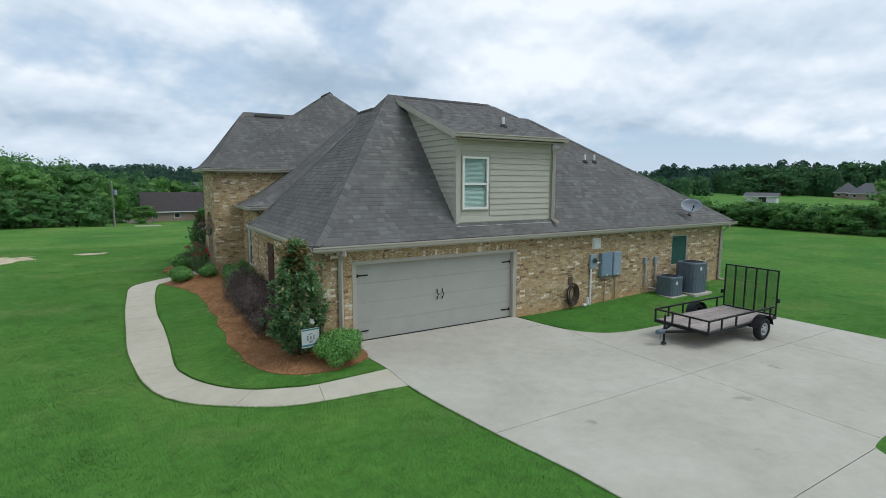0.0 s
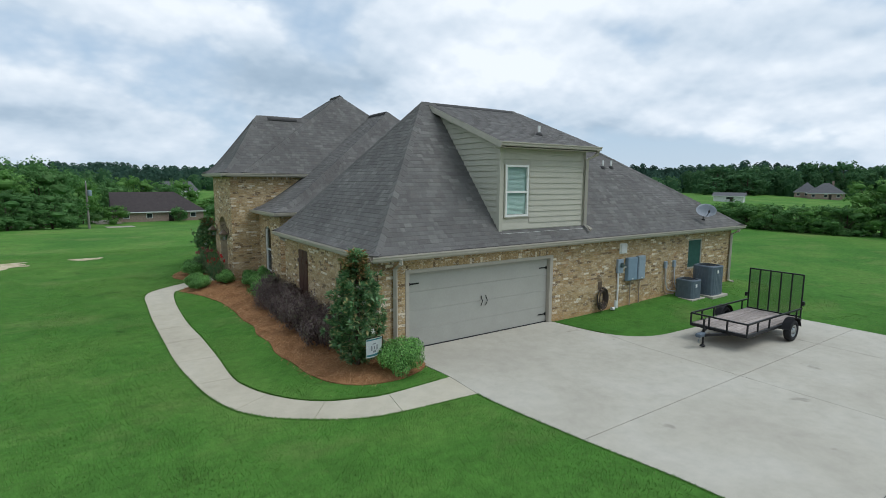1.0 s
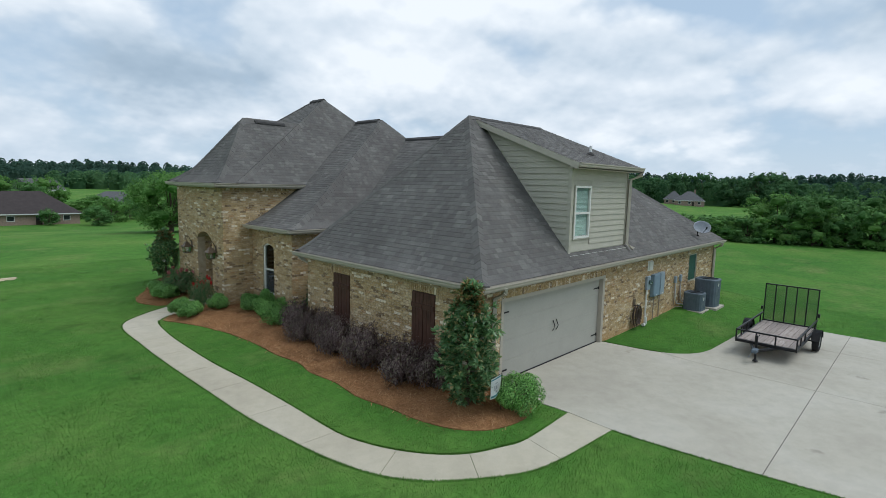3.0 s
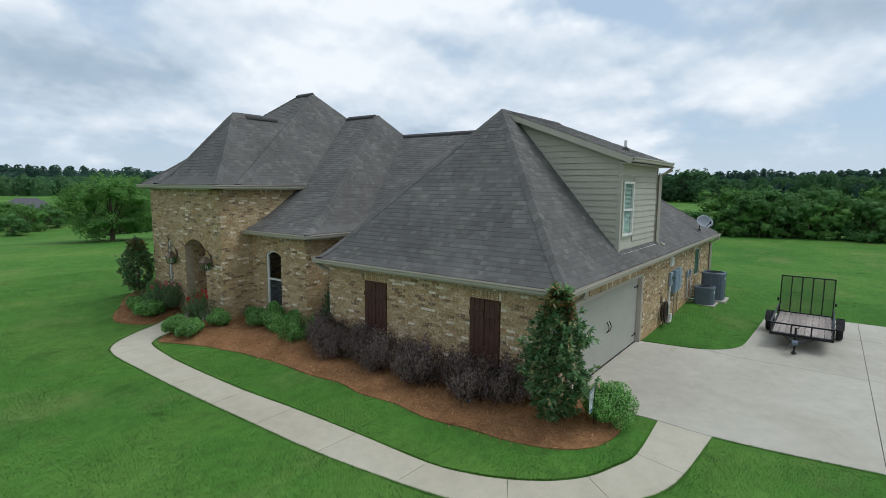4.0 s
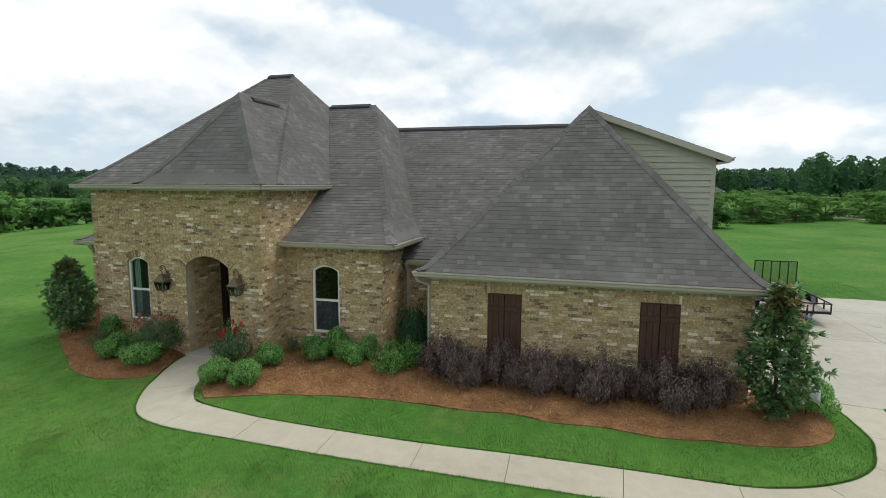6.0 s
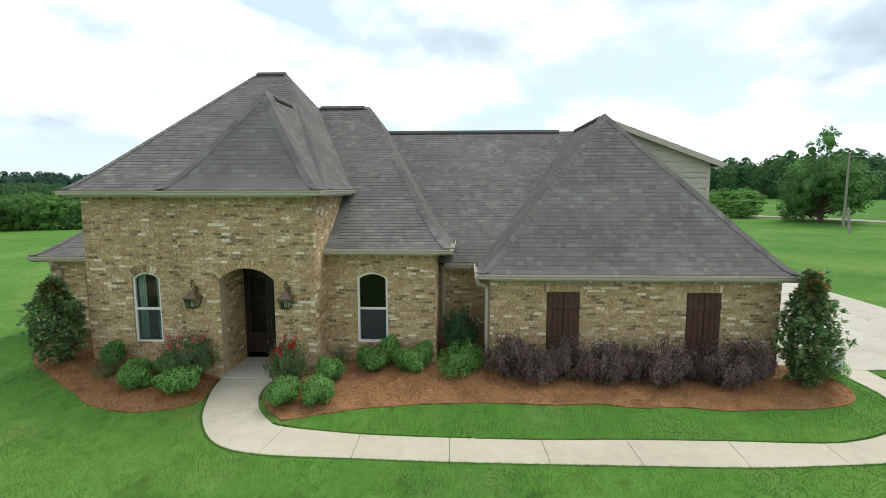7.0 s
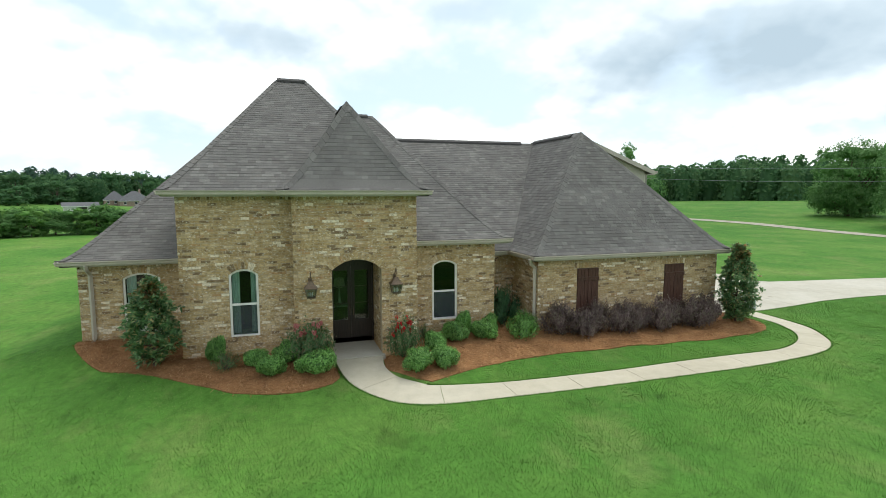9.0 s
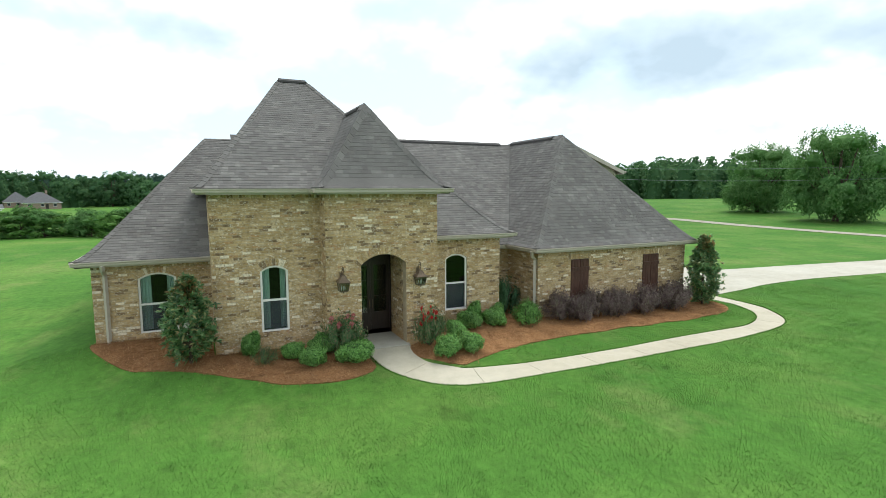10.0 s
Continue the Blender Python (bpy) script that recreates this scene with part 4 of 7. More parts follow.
PLAN = [(R_G, (0, 2, 3), [(4.4, 12.2, 8.38, 16.28), (4.4, 20.36, 8.38, 16.28), (12.6, 16.28, 8.38, 16.28)]),
        (R_N, (0,), []),
        (R_MAIN, (2,), [(22.87, 12.2, 16.2, 18.1)]),
        (R_C, (0, 2), [(4.66, 21.15, 11.55, 24.47), (11.55, 27.4, 11.55, 24.47)]),
        (R_M, (0, 2, 3), [(4.2, 31.36, 10.17, 28.35), (4.2, 24.25, 10.17, 27.25), (10.17, 27.25, 10.17, 28.35)]),
        (R_E, (0, 2, 3), [(3.45, 24.25, 5.5, 26.3), (3.45, 28.35, 5.5, 26.3), (8.6, 26.3, 5.5, 26.3)]),
        (R_A, (0, 3), [(6.8, 34.64, 13.93, 30.94), (13.93, 28.6, 13.93, 30.94)])]


def hidden(roof, x, y):
    """True well inside another roof, where no tab is needed."""
    z = roof.top(x, y)
    return any(o is not roof and o.r[0] < x < o.r[1] and o.r[2] < y < o.r[3] and o.top(x, y) > z + 0.25 for o, _, _ in PLAN)


for roof, ks, lines in PLAN:
    uv, uf = [], []
    for k in range(4):
        if roof.sides[k][3]:
            underlay(roof, k, uv, uf)
    roof_ob = link_mesh("roof", uv, uf, M["shingle"], house, "steep hipped roof of weathered grey-brown shingles")
    sv, sf = [], []
    for k in ks:
        shingled(roof_ob, roof, k, sv, sf, lambda x, y: not hidden(roof, x, y), (1.5, 5.6, 0.6, 3.2) if roof is R_G and k == 0 else None)
    for ax, ay, bx, by in lines:
        caps(roof, (ax, ay), (bx, by), sv, sf)
    tagged(link_mesh("shingles", sv, sf, M["shingle"], roof_ob), kind="stuff")


def ridge_vent(a, b, z):
    bm = bmesh.new()
    d = Vector((b[0] - a[0], b[1] - a[1], 0)).normalized()
    s = Vector((-d.y, d.x, 0))
    pts = [[Vector((*p, z)) + s * w + Vector((0, 0, h)) for w, h in ((-0.17, -0.10), (-0.15, -0.03), (0, 0.06), (0.15, -0.03), (0.17, -0.10))] for p in (a, b)]
    q = [[bm.verts.new(v) for v in r] for r in pts]
    for i in range(4):
        bm.faces.new((q[0][i], q[0][i + 1], q[1][i + 1], q[1][i]))
    bm.faces.new(q[0][::-1]), bm.faces.new(q[1])
    part("ridge_vent", bm, M["ridge_vent"], house, "dark ridge vent along the top of the roof")


ridge_vent((8.95, 16.28), (12.5, 16.28), 7.43)
ridge_vent((12.66, 17.0), (12.66, 24.0), 7.37)
ridge_vent((11.55, 24.7), (11.55, 26.4), 8.22)
ridge_vent((10.17, 27.3), (10.17, 28.32), 9.23)
ridge_vent((6.0, 26.3), (7.4, 26.3), 7.72)


# ---- eaves, gutters and downpipes ----
def eave(p0, p1, z, depth=0.3):
    """Fascia, soffit and gutter along an eave; the outside lies to the right of the way from p0 to p1."""
    L = math.dist(p0, p1)
    u = Vector(((p1[0] - p0[0]) / L, (p1[1] - p0[1]) / L, 0))
    n = Vector((u.y, -u.x, 0))
    o = Vector((*p0, z))

    def run(profile, a, b):
        bm = bmesh.new()
        q = [[bm.verts.new(o + u * t + n * d + Vector((0, 0, h))) for d, h in profile] for t in (a, b)]
        k = len(profile)
        for i in range(k):
            bm.faces.new((q[0][i], q[0][(i + 1) % k], q[1][(i + 1) % k], q[1][i]))
        bm.faces.new(q[0][::-1]), bm.faces.new(q[1])
        return bm
    part("fascia", run([(-0.03, -0.17), (0.0, -0.17), (0.0, 0.0), (-0.03, 0.0)], 0, L), M["trim"], house)
    part("soffit", run([(-depth - 0.02, -0.165), (-0.03, -0.165), (-0.03, -0.145), (-depth - 0.02, -0.145)], 0, L), M["trim"], house)
    part("gutter", run([(0.003, -0.125), (0.075, -0.125), (0.09, -0.10), (0.095, -0.05), (0.12, -0.03), (0.12, -0.005), (0.108, -0.005), (0.106, -0.022), (0.082, -0.04), (0.078, -0.095), (0.003, -0.11)], -0.06, L + 0.06),
         M["trim"], house, "tan metal gutter along the eave")


eave((4.4, 20.36), (4.4, 12.2), 2.88)
eave((4.4, 12.2), (22.87, 12.2), 2.88)
eave((6.4, 20.36), (4.4, 20.36), 2.88)
eave((6.45, 21.3), (6.45, 20.36), 2.86)
eave((4.66, 24.55), (4.66, 21.15), 3.50)
eave((4.66, 21.15), (7.3, 21.15), 3.50, 0.4)
eave((3.45, 28.35), (3.45, 24.25), 5.07, 0.34)
eave((3.45, 24.25), (7.1, 24.25), 5.07)
eave((4.2, 28.35), (3.45, 28.35), 5.07)
eave((4.2, 31.36), (4.2, 28.35), 5.07)
eave((10.3, 31.36), (4.2, 31.36), 5.07)
eave((6.8, 34.64), (6.8, 31.05), 2.96, 0.34)
eave((21.0, 34.64), (6.8, 34.64), 2.96, 0.34)
eave((22.87, 12.2), (22.87, 30.0), 2.88, 0.4)


def downpipe(points, parent=None):
    ob = part("downspout", add_tube(bmesh.new(), points, 0.068, 4), M["trim"], parent or house, "tan square downspout")
    x, y = points[-3][0], points[-3][1]
    if parent is None:
        for z in (0.6, 1.7):
            part("strap", box(x - 0.055, x + 0.055, y - 0.055, y + 0.055, z, z + 0.025), M["trim"], ob)


downpipe([(5.16, 12.12, 2.78), (5.16, 12.12, 2.66), (5.16, 12.43, 2.48), (5.16, 12.43, 0.2), (5.16, 12.3, 0.12)])
downpipe([(22.36, 12.12, 2.78), (22.36, 12.12, 2.66), (22.36, 12.43, 2.48), (22.36, 12.43, 0.42), (22.36, 12.2, 0.36)])
downpipe([(4.55, 20.45, 2.78), (4.62, 20.4, 2.62), (4.80, 20.13, 2.45), (4.80, 20.13, 0.3), (4.7, 20.2, 0.25)])
downpipe([(6.72, 33.95, 2.84), (6.78, 33.95, 2.7), (7.08, 33.95, 2.5), (7.08, 33.95, 0.5), (6.9, 33.95, 0.44)])
downpipe([(6.52, 21.42, 2.74), (6.6, 21.42, 2.6), (6.68, 21.42, 2.5), (6.68, 21.42, 0.4), (6.6, 21.42, 0.36)])

# ---- the dormer ----
DX0, DX1, DY = 8.88, 12.62, 12.64
SLOPE = (7.43 - 5.93) / (16.28 - 12.30)


def shed(y):
    return 5.93 + SLOPE * (y - 12.30)


bm = bmesh.new()
roof_y = lambda z: next(y for y in np.arange(12.2, 17, 0.01) if R_G.top(10.5, y) >= z)
dv = [bm.verts.new((x, y, z)) for x in (DX0, DX1) for y, z in ((DY, 2.9), (DY, shed(DY) - 0.06), (16.2, shed(16.2) - 0.06), (16.2, 2.9))]
WX0, WX1, WZ0, WZ1 = 9.08, 10.02, 3.70, 5.27
wv = [bm.verts.new((x, DY, z)) for x, z in ((WX0, WZ0), (WX1, WZ0), (WX1, WZ1), (WX0, WZ1))]
for f in ((0, 1, 2, 3), (7, 6, 5, 4), (5, 6, 2, 1)):
    bm.faces.new([dv[i] for i in f])
for f in ((dv[0], dv[4], wv[1], wv[0]), (dv[4], dv[5], wv[2], wv[1]), (dv[5], dv[1], wv[3], wv[2]), (dv[1], dv[0], wv[0], wv[3])):
    bm.faces.new(f)
dormer = part("dormer", bm, M["siding"], house, "dormer clad in tan lap siding under a low shed roof")
LAP = 0.178
z = 3.13
while z < 5.80:
    zt = min(z + LAP, 5.82)
    spans = [(DX0 + 0.09, DX1 - 0.09)]
    if zt > WZ0 - 0.08 and z < WZ1 + 0.08:
        spans = [(DX0 + 0.09, WX0 - 0.075), (WX1 + 0.075, DX1 - 0.09)]
    for a, b in spans:
        if b - a > 0.02:
            vs = [(a, DY - 0.030, z), (b, DY - 0.030, z), (b, DY - 0.006, zt + 0.01), (a, DY - 0.006, zt + 0.01), (a, DY, z), (b, DY, z)]
            link_mesh("siding_board", vs, [(0, 1, 2, 3), (4, 5, 1, 0)], M["siding"], dormer)
    z += LAP
z = 3.13
while z < 7.2:
    zt = z + LAP
    ya = DY + 0.09 if z < shed(DY) - 0.1 else 12.30 + (z - 5.93 + 0.12) / SLOPE
    yb = min(16.1, roof_y(min(z + 0.05, 7.3)) + 0.1)
    yt = max(ya, 12.30 + (zt + 0.05 - 5.93) / SLOPE) if zt > shed(DY) - 0.1 else ya
    if yb - ya > 0.05 and yt < yb + 0.4:
        vs = [(DX0 - 0.038, ya, z), (DX0 - 0.038, yb, z), (DX0 - 0.006, yb + 0.12, zt + 0.01), (DX0 - 0.006, yt, zt + 0.01), (DX0, ya, z), (DX0, yb, z)]
        link_mesh("siding_board", vs, [(3, 2, 1, 0), (0, 1, 5, 4)], M["siding"], dormer)
    z += LAP
for x in (DX0, DX1):
    part("corner_board", box(x - 0.028, x + 0.028, DY - 0.03, DY + 0.09, 3.05, 5.84), M["siding"], dormer) if x == DX1 else part("corner_board", box(x - 0.03, x + 0.09, DY - 0.03, DY + 0.09, 3.05, 5.84), M["siding"], dormer)
part("flashing", box(DX0 - 0.03, DX1 + 0.03, DY - 0.10, DY - 0.034, 3.02, 3.20), M["white_frame"], dormer, "pale metal flashing at the foot of the dormer")

# its roof
SX0, SX1 = 8.62, 12.90
D_ROOF = Roof(SX0, SX1, 12.30, 17.0, 5.93, None, None, SLOPE, None)
bm = bmesh.new()
sv_ = [bm.verts.new((x, y, zz)) for x in (SX0, SX1) for y, zz in ((12.30, 5.92), (16.3, shed(16.3) - 0.01), (16.3, shed(16.3) - 0.16), (12.30, 5.78))]
for f in ((0, 1, 2, 3), (7, 6, 5, 4), (4, 5, 1, 0), (7, 4, 0, 3), (2, 6, 7, 3)):
    bm.faces.new([sv_[i] for i in f])
d_roof = part("dormer_roof", bm, M["trim"], house, "low shed roof over the dormer with tan rake boards")
vv, ff = [], []
shingled(d_roof, D_ROOF, 2, vv, ff, lambda x, y: y < 16.3)
tagged(link_mesh("shingles", vv, ff, M["shingle"], d_roof), kind="stuff")
for x in (SX0, SX1):
    bm = bmesh.new()
    bar(bm, (x, 12.28, 5.83), (x, 16.2, shed(16.2) - 0.10), 0.035, 0.17)
    part("rake_board", bm, M["trim"], d_roof)
eave((SX0, 12.30), (SX1, 12.30), 5.93, 0.32)
downpipe([(12.78, 12.2, 5.80), (12.78, 12.22, 5.70), (12.66, 12.55, 5.52), (12.66, 12.55, 3.32), (12.7, 12.3, 3.16)], dormer)


# ---- windows and doors ----
def window(p0, u, n, w, z0, z1, rise, frame_m, curtains=0, depth=0.09, blind=False, label=""):
    """A double-hung window in an opening w wide that starts at p0; arched by rise."""
    def at(a, z, d):
        return (p0[0] + u[0] * a + n[0] * d, p0[1] + u[1] * a + n[1] * d, z)
    cu = w / 2
    r = (cu * cu + rise * rise) / (2 * rise) if rise else 0

    def topz(a, inset=0.0):
        return (z1 + rise - r + math.sqrt(max(0, (r - inset) ** 2 - (a - cu) ** 2))) if rise else z1 - inset
    k = 12
    bm = bmesh.new()
    t = 0.06
    outer = [(0, z0), (w, z0)] + [(w * (1 - i / k), topz(w * (1 - i / k))) for i in range(k + 1)]
    inner = [(t, z0 + t), (w - t, z0 + t)] + [(t + (w - 2 * t) * (1 - i / k), topz(t + (w - 2 * t) * (1 - i / k), t)) for i in range(k + 1)]
    rings = [[bm.verts.new(at(a, z, d)) for a, z in pts] for pts, d in ((outer, -depth), (outer, -depth + 0.05), (inner, -depth + 0.05), (inner, -depth - 0.03))]
    m_ = len(outer)
    for q, s in zip(rings, rings[1:]):
        for i in range(m_):
            bm.faces.new((q[i], q[(i + 1) % m_], s[(i + 1) % m_], s[i]))
    ob = part("window", bm, frame_m, house, label or "tall arched double-hung window with a pale frame and dark glass")
    zm = z0 + (z1 + rise - z0) * 0.48

    def rail(a0, a1, za, zb, d0, d1):
        b = bmesh.new()
        v = [b.verts.new(at(a, z, d)) for d in (d0, d1) for a, z in ((a0, za), (a1, za), (a1, zb), (a0, zb))]
        for f in ((4, 5, 6, 7), (3, 2, 1, 0), (0, 1, 5, 4), (1, 2, 6, 5), (2, 3, 7, 6), (3, 0, 4, 7)):
            b.faces.new([v[i] for i in f])
        return b
    part("meeting_rail", rail(t - 0.005, w - t + 0.005, zm - 0.03, zm + 0.03, -depth - 0.02, -depth + 0.035), frame_m, ob)
    for name, za, zb, d in (("pane", z0 + t - 0.01, zm, -depth - 0.012), ("pane", zm, None, -depth - 0.004)):
        b = bmesh.new()
        if zb is None:
            pts = [(t - 0.01, za), (w - t + 0.01, za)] + [(t - 0.01 + (w - 2 * t + 0.02) * (1 - i / k), topz(t + (w - 2 * t) * (1 - i / k), t) + 0.01) for i in range(k + 1)]
        else:
            pts = [(t - 0.01, za), (w - t + 0.01, za), (w - t + 0.01, zb), (t - 0.01, zb)]
        b.faces.new([b.verts.new(at(a, z, d)) for a, z in pts])
        part(name, b, M["glass"], ob).visible_shadow = False
    if rise:
        b = bmesh.new()
        b.faces.new([b.verts.new(at(a, z, -depth + 0.012)) for a, z in ((t, z0 + t), (w - t, z0 + t), (w - t, zm - 0.03), (t, zm - 0.03))])
        part("insect_screen", b, M["insect_screen"], ob, "grey insect screen over the lower sash")
    if curtains:
        for side in (0, 1):
            b = bmesh.new()
            cols = []
            wide = w * (0.27 if side == 0 else 0.20)
            for i in range(15):
                a = (t + wide * i / 14) if side == 0 else (w - t - wide * i / 14)
                d = -depth - 0.12 + 0.03 * math.sin(i * 1.55)
                cols.append([b.verts.new(at(a, zz, d)) for zz in (z0 + 0.08, zm, topz(min(max(a, t), w - t), t) - 0.01)])
            for q, s in zip(cols, cols[1:]):
                for j in range(2):
                    b.faces.new((q[j], s[j], s[j + 1], q[j + 1]))
            part("curtain", b, M["curtain"], ob, "pale teal curtain behind the glass", True)
    if blind:
        zz = z0 + 0.07
        while zz < z1 - 0.08:
            b = bmesh.new()
            b.faces.new([b.verts.new(at(a, z_, d)) for a, z_, d in ((t - 0.01, zz, -depth - 0.022), (w - t + 0.01, zz, -depth - 0.022), (w - t + 0.01, zz + 0.042, -depth - 0.04), (t - 0.01, zz + 0.042, -depth - 0.04))])
            part("slat", b, M["blind"], ob)
            zz += 0.038
    return ob


def sill(p0, u, n, w, z):
    """A row of bricks on edge under a window."""
    ledge = part("window_sill", box(min(p0[0], p0[0] + u[0] * w) - 0.005, max(p0[0], p0[0] + u[0] * w) + 0.095, min(p0[1], p0[1] + u[1] * w), max(p0[1], p0[1] + u[1] * w), z - 0.08, z - 0.012), M["mortar"], house, "window sill of bricks laid on edge")
    k = max(4, round((w + 0.1) / COURSE))
    for i in range(k):
        verts, faces = [], []
        a = -0.05 + (w + 0.1) * i / k
        add_prism(verts, faces, [(a + 0.005, z - 0.085), (a + (w + 0.1) / k - 0.005, z - 0.085), (a + (w + 0.1) / k - 0.005, z - 0.004), (a + 0.005, z - 0.004)], (p0, u, n), -0.1, 0.045)
        link_mesh("brick", verts, faces, M["brick"], ledge)


W_ = (-1, 0)
for x, ya, za, zb, w, cur in ((4.98, 23.72, 0.84, 2.66, 0.85, 0), (4.50, 29.80, 0.90, 2.70, 0.78, 1), (7.15, 33.12, 0.60, 2.33, 1.06, 1)):
    window((x, ya), (0, -1), W_, w, za, zb, 0.16 if w < 1 else 0.17, M["white_frame"], cur)
    sill((x, ya), (0, -1), W_, w, za)
window((WX0, DY), (1, 0), (0, -1), WX1 - WX0, WZ0, WZ1, 0, M["white_frame"], depth=0.0, blind=True, label="white dormer window with closed pale blinds")
for a in ((WX0 - 0.035, WX0, WZ0 - 0.03, WZ1 + 0.03), (WX1, WX1 + 0.035, WZ0 - 0.03, WZ1 + 0.03), (WX0, WX1, WZ1, WZ1 + 0.03), (WX0, WX1, WZ0 - 0.03, WZ0)):
    part("casing", box(a[0], a[1], DY - 0.045, DY, a[2], a[3]), M["siding"], dormer)
part("window", box(19.06, 20.10, 12.54, 12.58, 1.2, 2.42), M["shutter_green"], house, "side window screened dark green")
for a in ((19.06, 19.10, 1.2, 2.42), (20.05, 20.10, 1.2, 2.42), (19.10, 20.05, 2.38, 2.42), (19.10, 20.05, 1.2, 1.25)):
    part("window_frame", box(a[0], a[1], 12.51, 12.54, a[2], a[3]), M["siding"], house)

# closed plank shutters over the garage front openings
for a, b in (SH1, SH2):
    backing = part("shutter_backing", box(4.74, 4.78, a, b, 0.62, 2.37), M["shutter_wood"], house)
    mid = (a + b) / 2
    for y0, y1 in ((a + 0.008, mid - 0.006), (mid + 0.006, b - 0.008)):
        sh = part("shutter", box(4.70, 4.74, y0, y1, 0.63, 2.36), M["shutter_wood"], house, "dark-stained closed plank shutter")
        for i in range(3):
            part("plank", box(4.672, 4.70, y0 + (y1 - y0) * i / 3 + 0.004, y0 + (y1 - y0) * (i + 1) / 3 - 0.004, 0.64, 2.35, bevel=0.004), M["shutter_wood"], sh)
        for zz in (0.84, 1.93):
            part("batten", box(4.630, 4.668, y0 + 0.003, y1 - 0.003, zz, zz + 0.13, bevel=0.006), M["shutter_wood"], sh)

# garage door
gdoor = part("garage_door", box(5.62, 10.98, 12.66, 12.70, 0.10, 2.30), M["garage_door"], house, "wide closed sectional garage door painted greige with black straps")
for i in range(4):
    z0 = 0.13 + i * 0.54
    part("panel", box(5.63, 10.97, 12.625, 12.66, z0 + 0.002, z0 + 0.538, bevel=0.004), M["garage_door"], gdoor)
for x, s in ((5.66, 1), (10.94, -1)):
    for zz in (0.42, 1.98):
        bm = bmesh.new()
        add_box(bm, min(x, x + s * 0.34), max(x, x + s * 0.34), 12.605, 12.622, zz - 0.018, zz + 0.018)
        add_box(bm, min(x, x + s * 0.05), max(x, x + s * 0.05), 12.60, 12.622, zz - 0.045, zz + 0.045)
        part("strap_hinge", bm, M["black_iron"], gdoor, "black strap hinge")
for x in (8.21, 8.39):
    part("pull_handle", tube([(x, 12.62, 1.06), (x - 0.02, 12.57, 1.12), (x + 0.015, 12.56, 1.2), (x - 0.02, 12.57, 1.28), (x, 12.62, 1.36)], 0.014, 6), M["black_iron"], gdoor, "black pull handle")
part("bottom_seal", box(5.62, 10.98, 12.60, 12.66, 0.145, 0.172), M["rubber"], gdoor)
for a in ((5.54, 5.62, 0.1, 2.36), (10.98, 11.06, 0.1, 2.36), (5.62, 10.98, 2.30, 2.36)):
    part("door_jamb", box(a[0], a[1], 12.485, 12.70, a[2], a[3]), M["trim"], house)
for a in ((5.50, 5.56, 0.1, 2.34), (11.04, 11.10, 0.1, 2.34), (5.50, 11.10, 2.34, 2.40)):
    part("door_casing", box(a[0], a[1], 12.475, 12.5, a[2], a[3]), M["trim"], house)

# front door inside the porch: a dark glazed pair
fd = part("front_door", box(PORCH, PORCH + 0.03, ARCH_A, ARCH_B, 0.27, 0.42), M["door_wood"], house, "dark wooden double front door with tall glass lights")
for y0, y1 in ((ARCH_A, ARCH_A + 0.06), (ARCH_B - 0.06, ARCH_B)):
    part("door_frame", box(PORCH - 0.03, PORCH + 0.08, y0, y1, 0.27, 3.35), M["door_wood"], fd)
part("door_frame", box(PORCH - 0.03, PORCH + 0.08, ARCH_A, ARCH_B, 2.72, 3.4), M["door_wood"], fd)
midy = (ARCH_A + ARCH_B) / 2
for y0, y1 in ((ARCH_A + 0.06, midy - 0.003), (midy + 0.003, ARCH_B - 0.06)):
    leaf = part("door_leaf", box(PORCH, PORCH + 0.05, y0, y1, 0.29, 1.0), M["door_wood"], fd)
    for a in ((y0, y0 + 0.11, 1.0, 2.72), (y1 - 0.11, y1, 1.0, 2.72), (y0 + 0.11, y1 - 0.11, 2.58, 2.72)):
        part("stile", box(PORCH, PORCH + 0.05, *a), M["door_wood"], leaf)
    for zz in (1.52, 2.05):
        part("glazing_bar", box(PORCH + 0.012, PORCH + 0.038, y0 + 0.11, y1 - 0.11, zz, zz + 0.022), M["door_wood"], leaf)
    part("pane", box(PORCH + 0.022, PORCH + 0.028, y0 + 0.11, y1 - 0.11, 1.0, 2.58), M["glass"], leaf).visible_shadow = False
    part("door_handle", tube([(PORCH - 0.01, (y1 - 0.05 if y0 < midy - 0.1 else y0 + 0.05), 1.15), (PORCH - 0.05, (y1 - 0.05 if y0 < midy - 0.1 else y0 + 0.05), 1.2), (PORCH - 0.05, (y1 - 0.05 if y0 < midy - 0.1 else y0 + 0.05), 1.38), (PORCH - 0.01, (y1 - 0.05 if y0 < midy - 0.1 else y0 + 0.05), 1.43)], 0.012, 6), M["bronze"], leaf)
# ---- things against the house ----


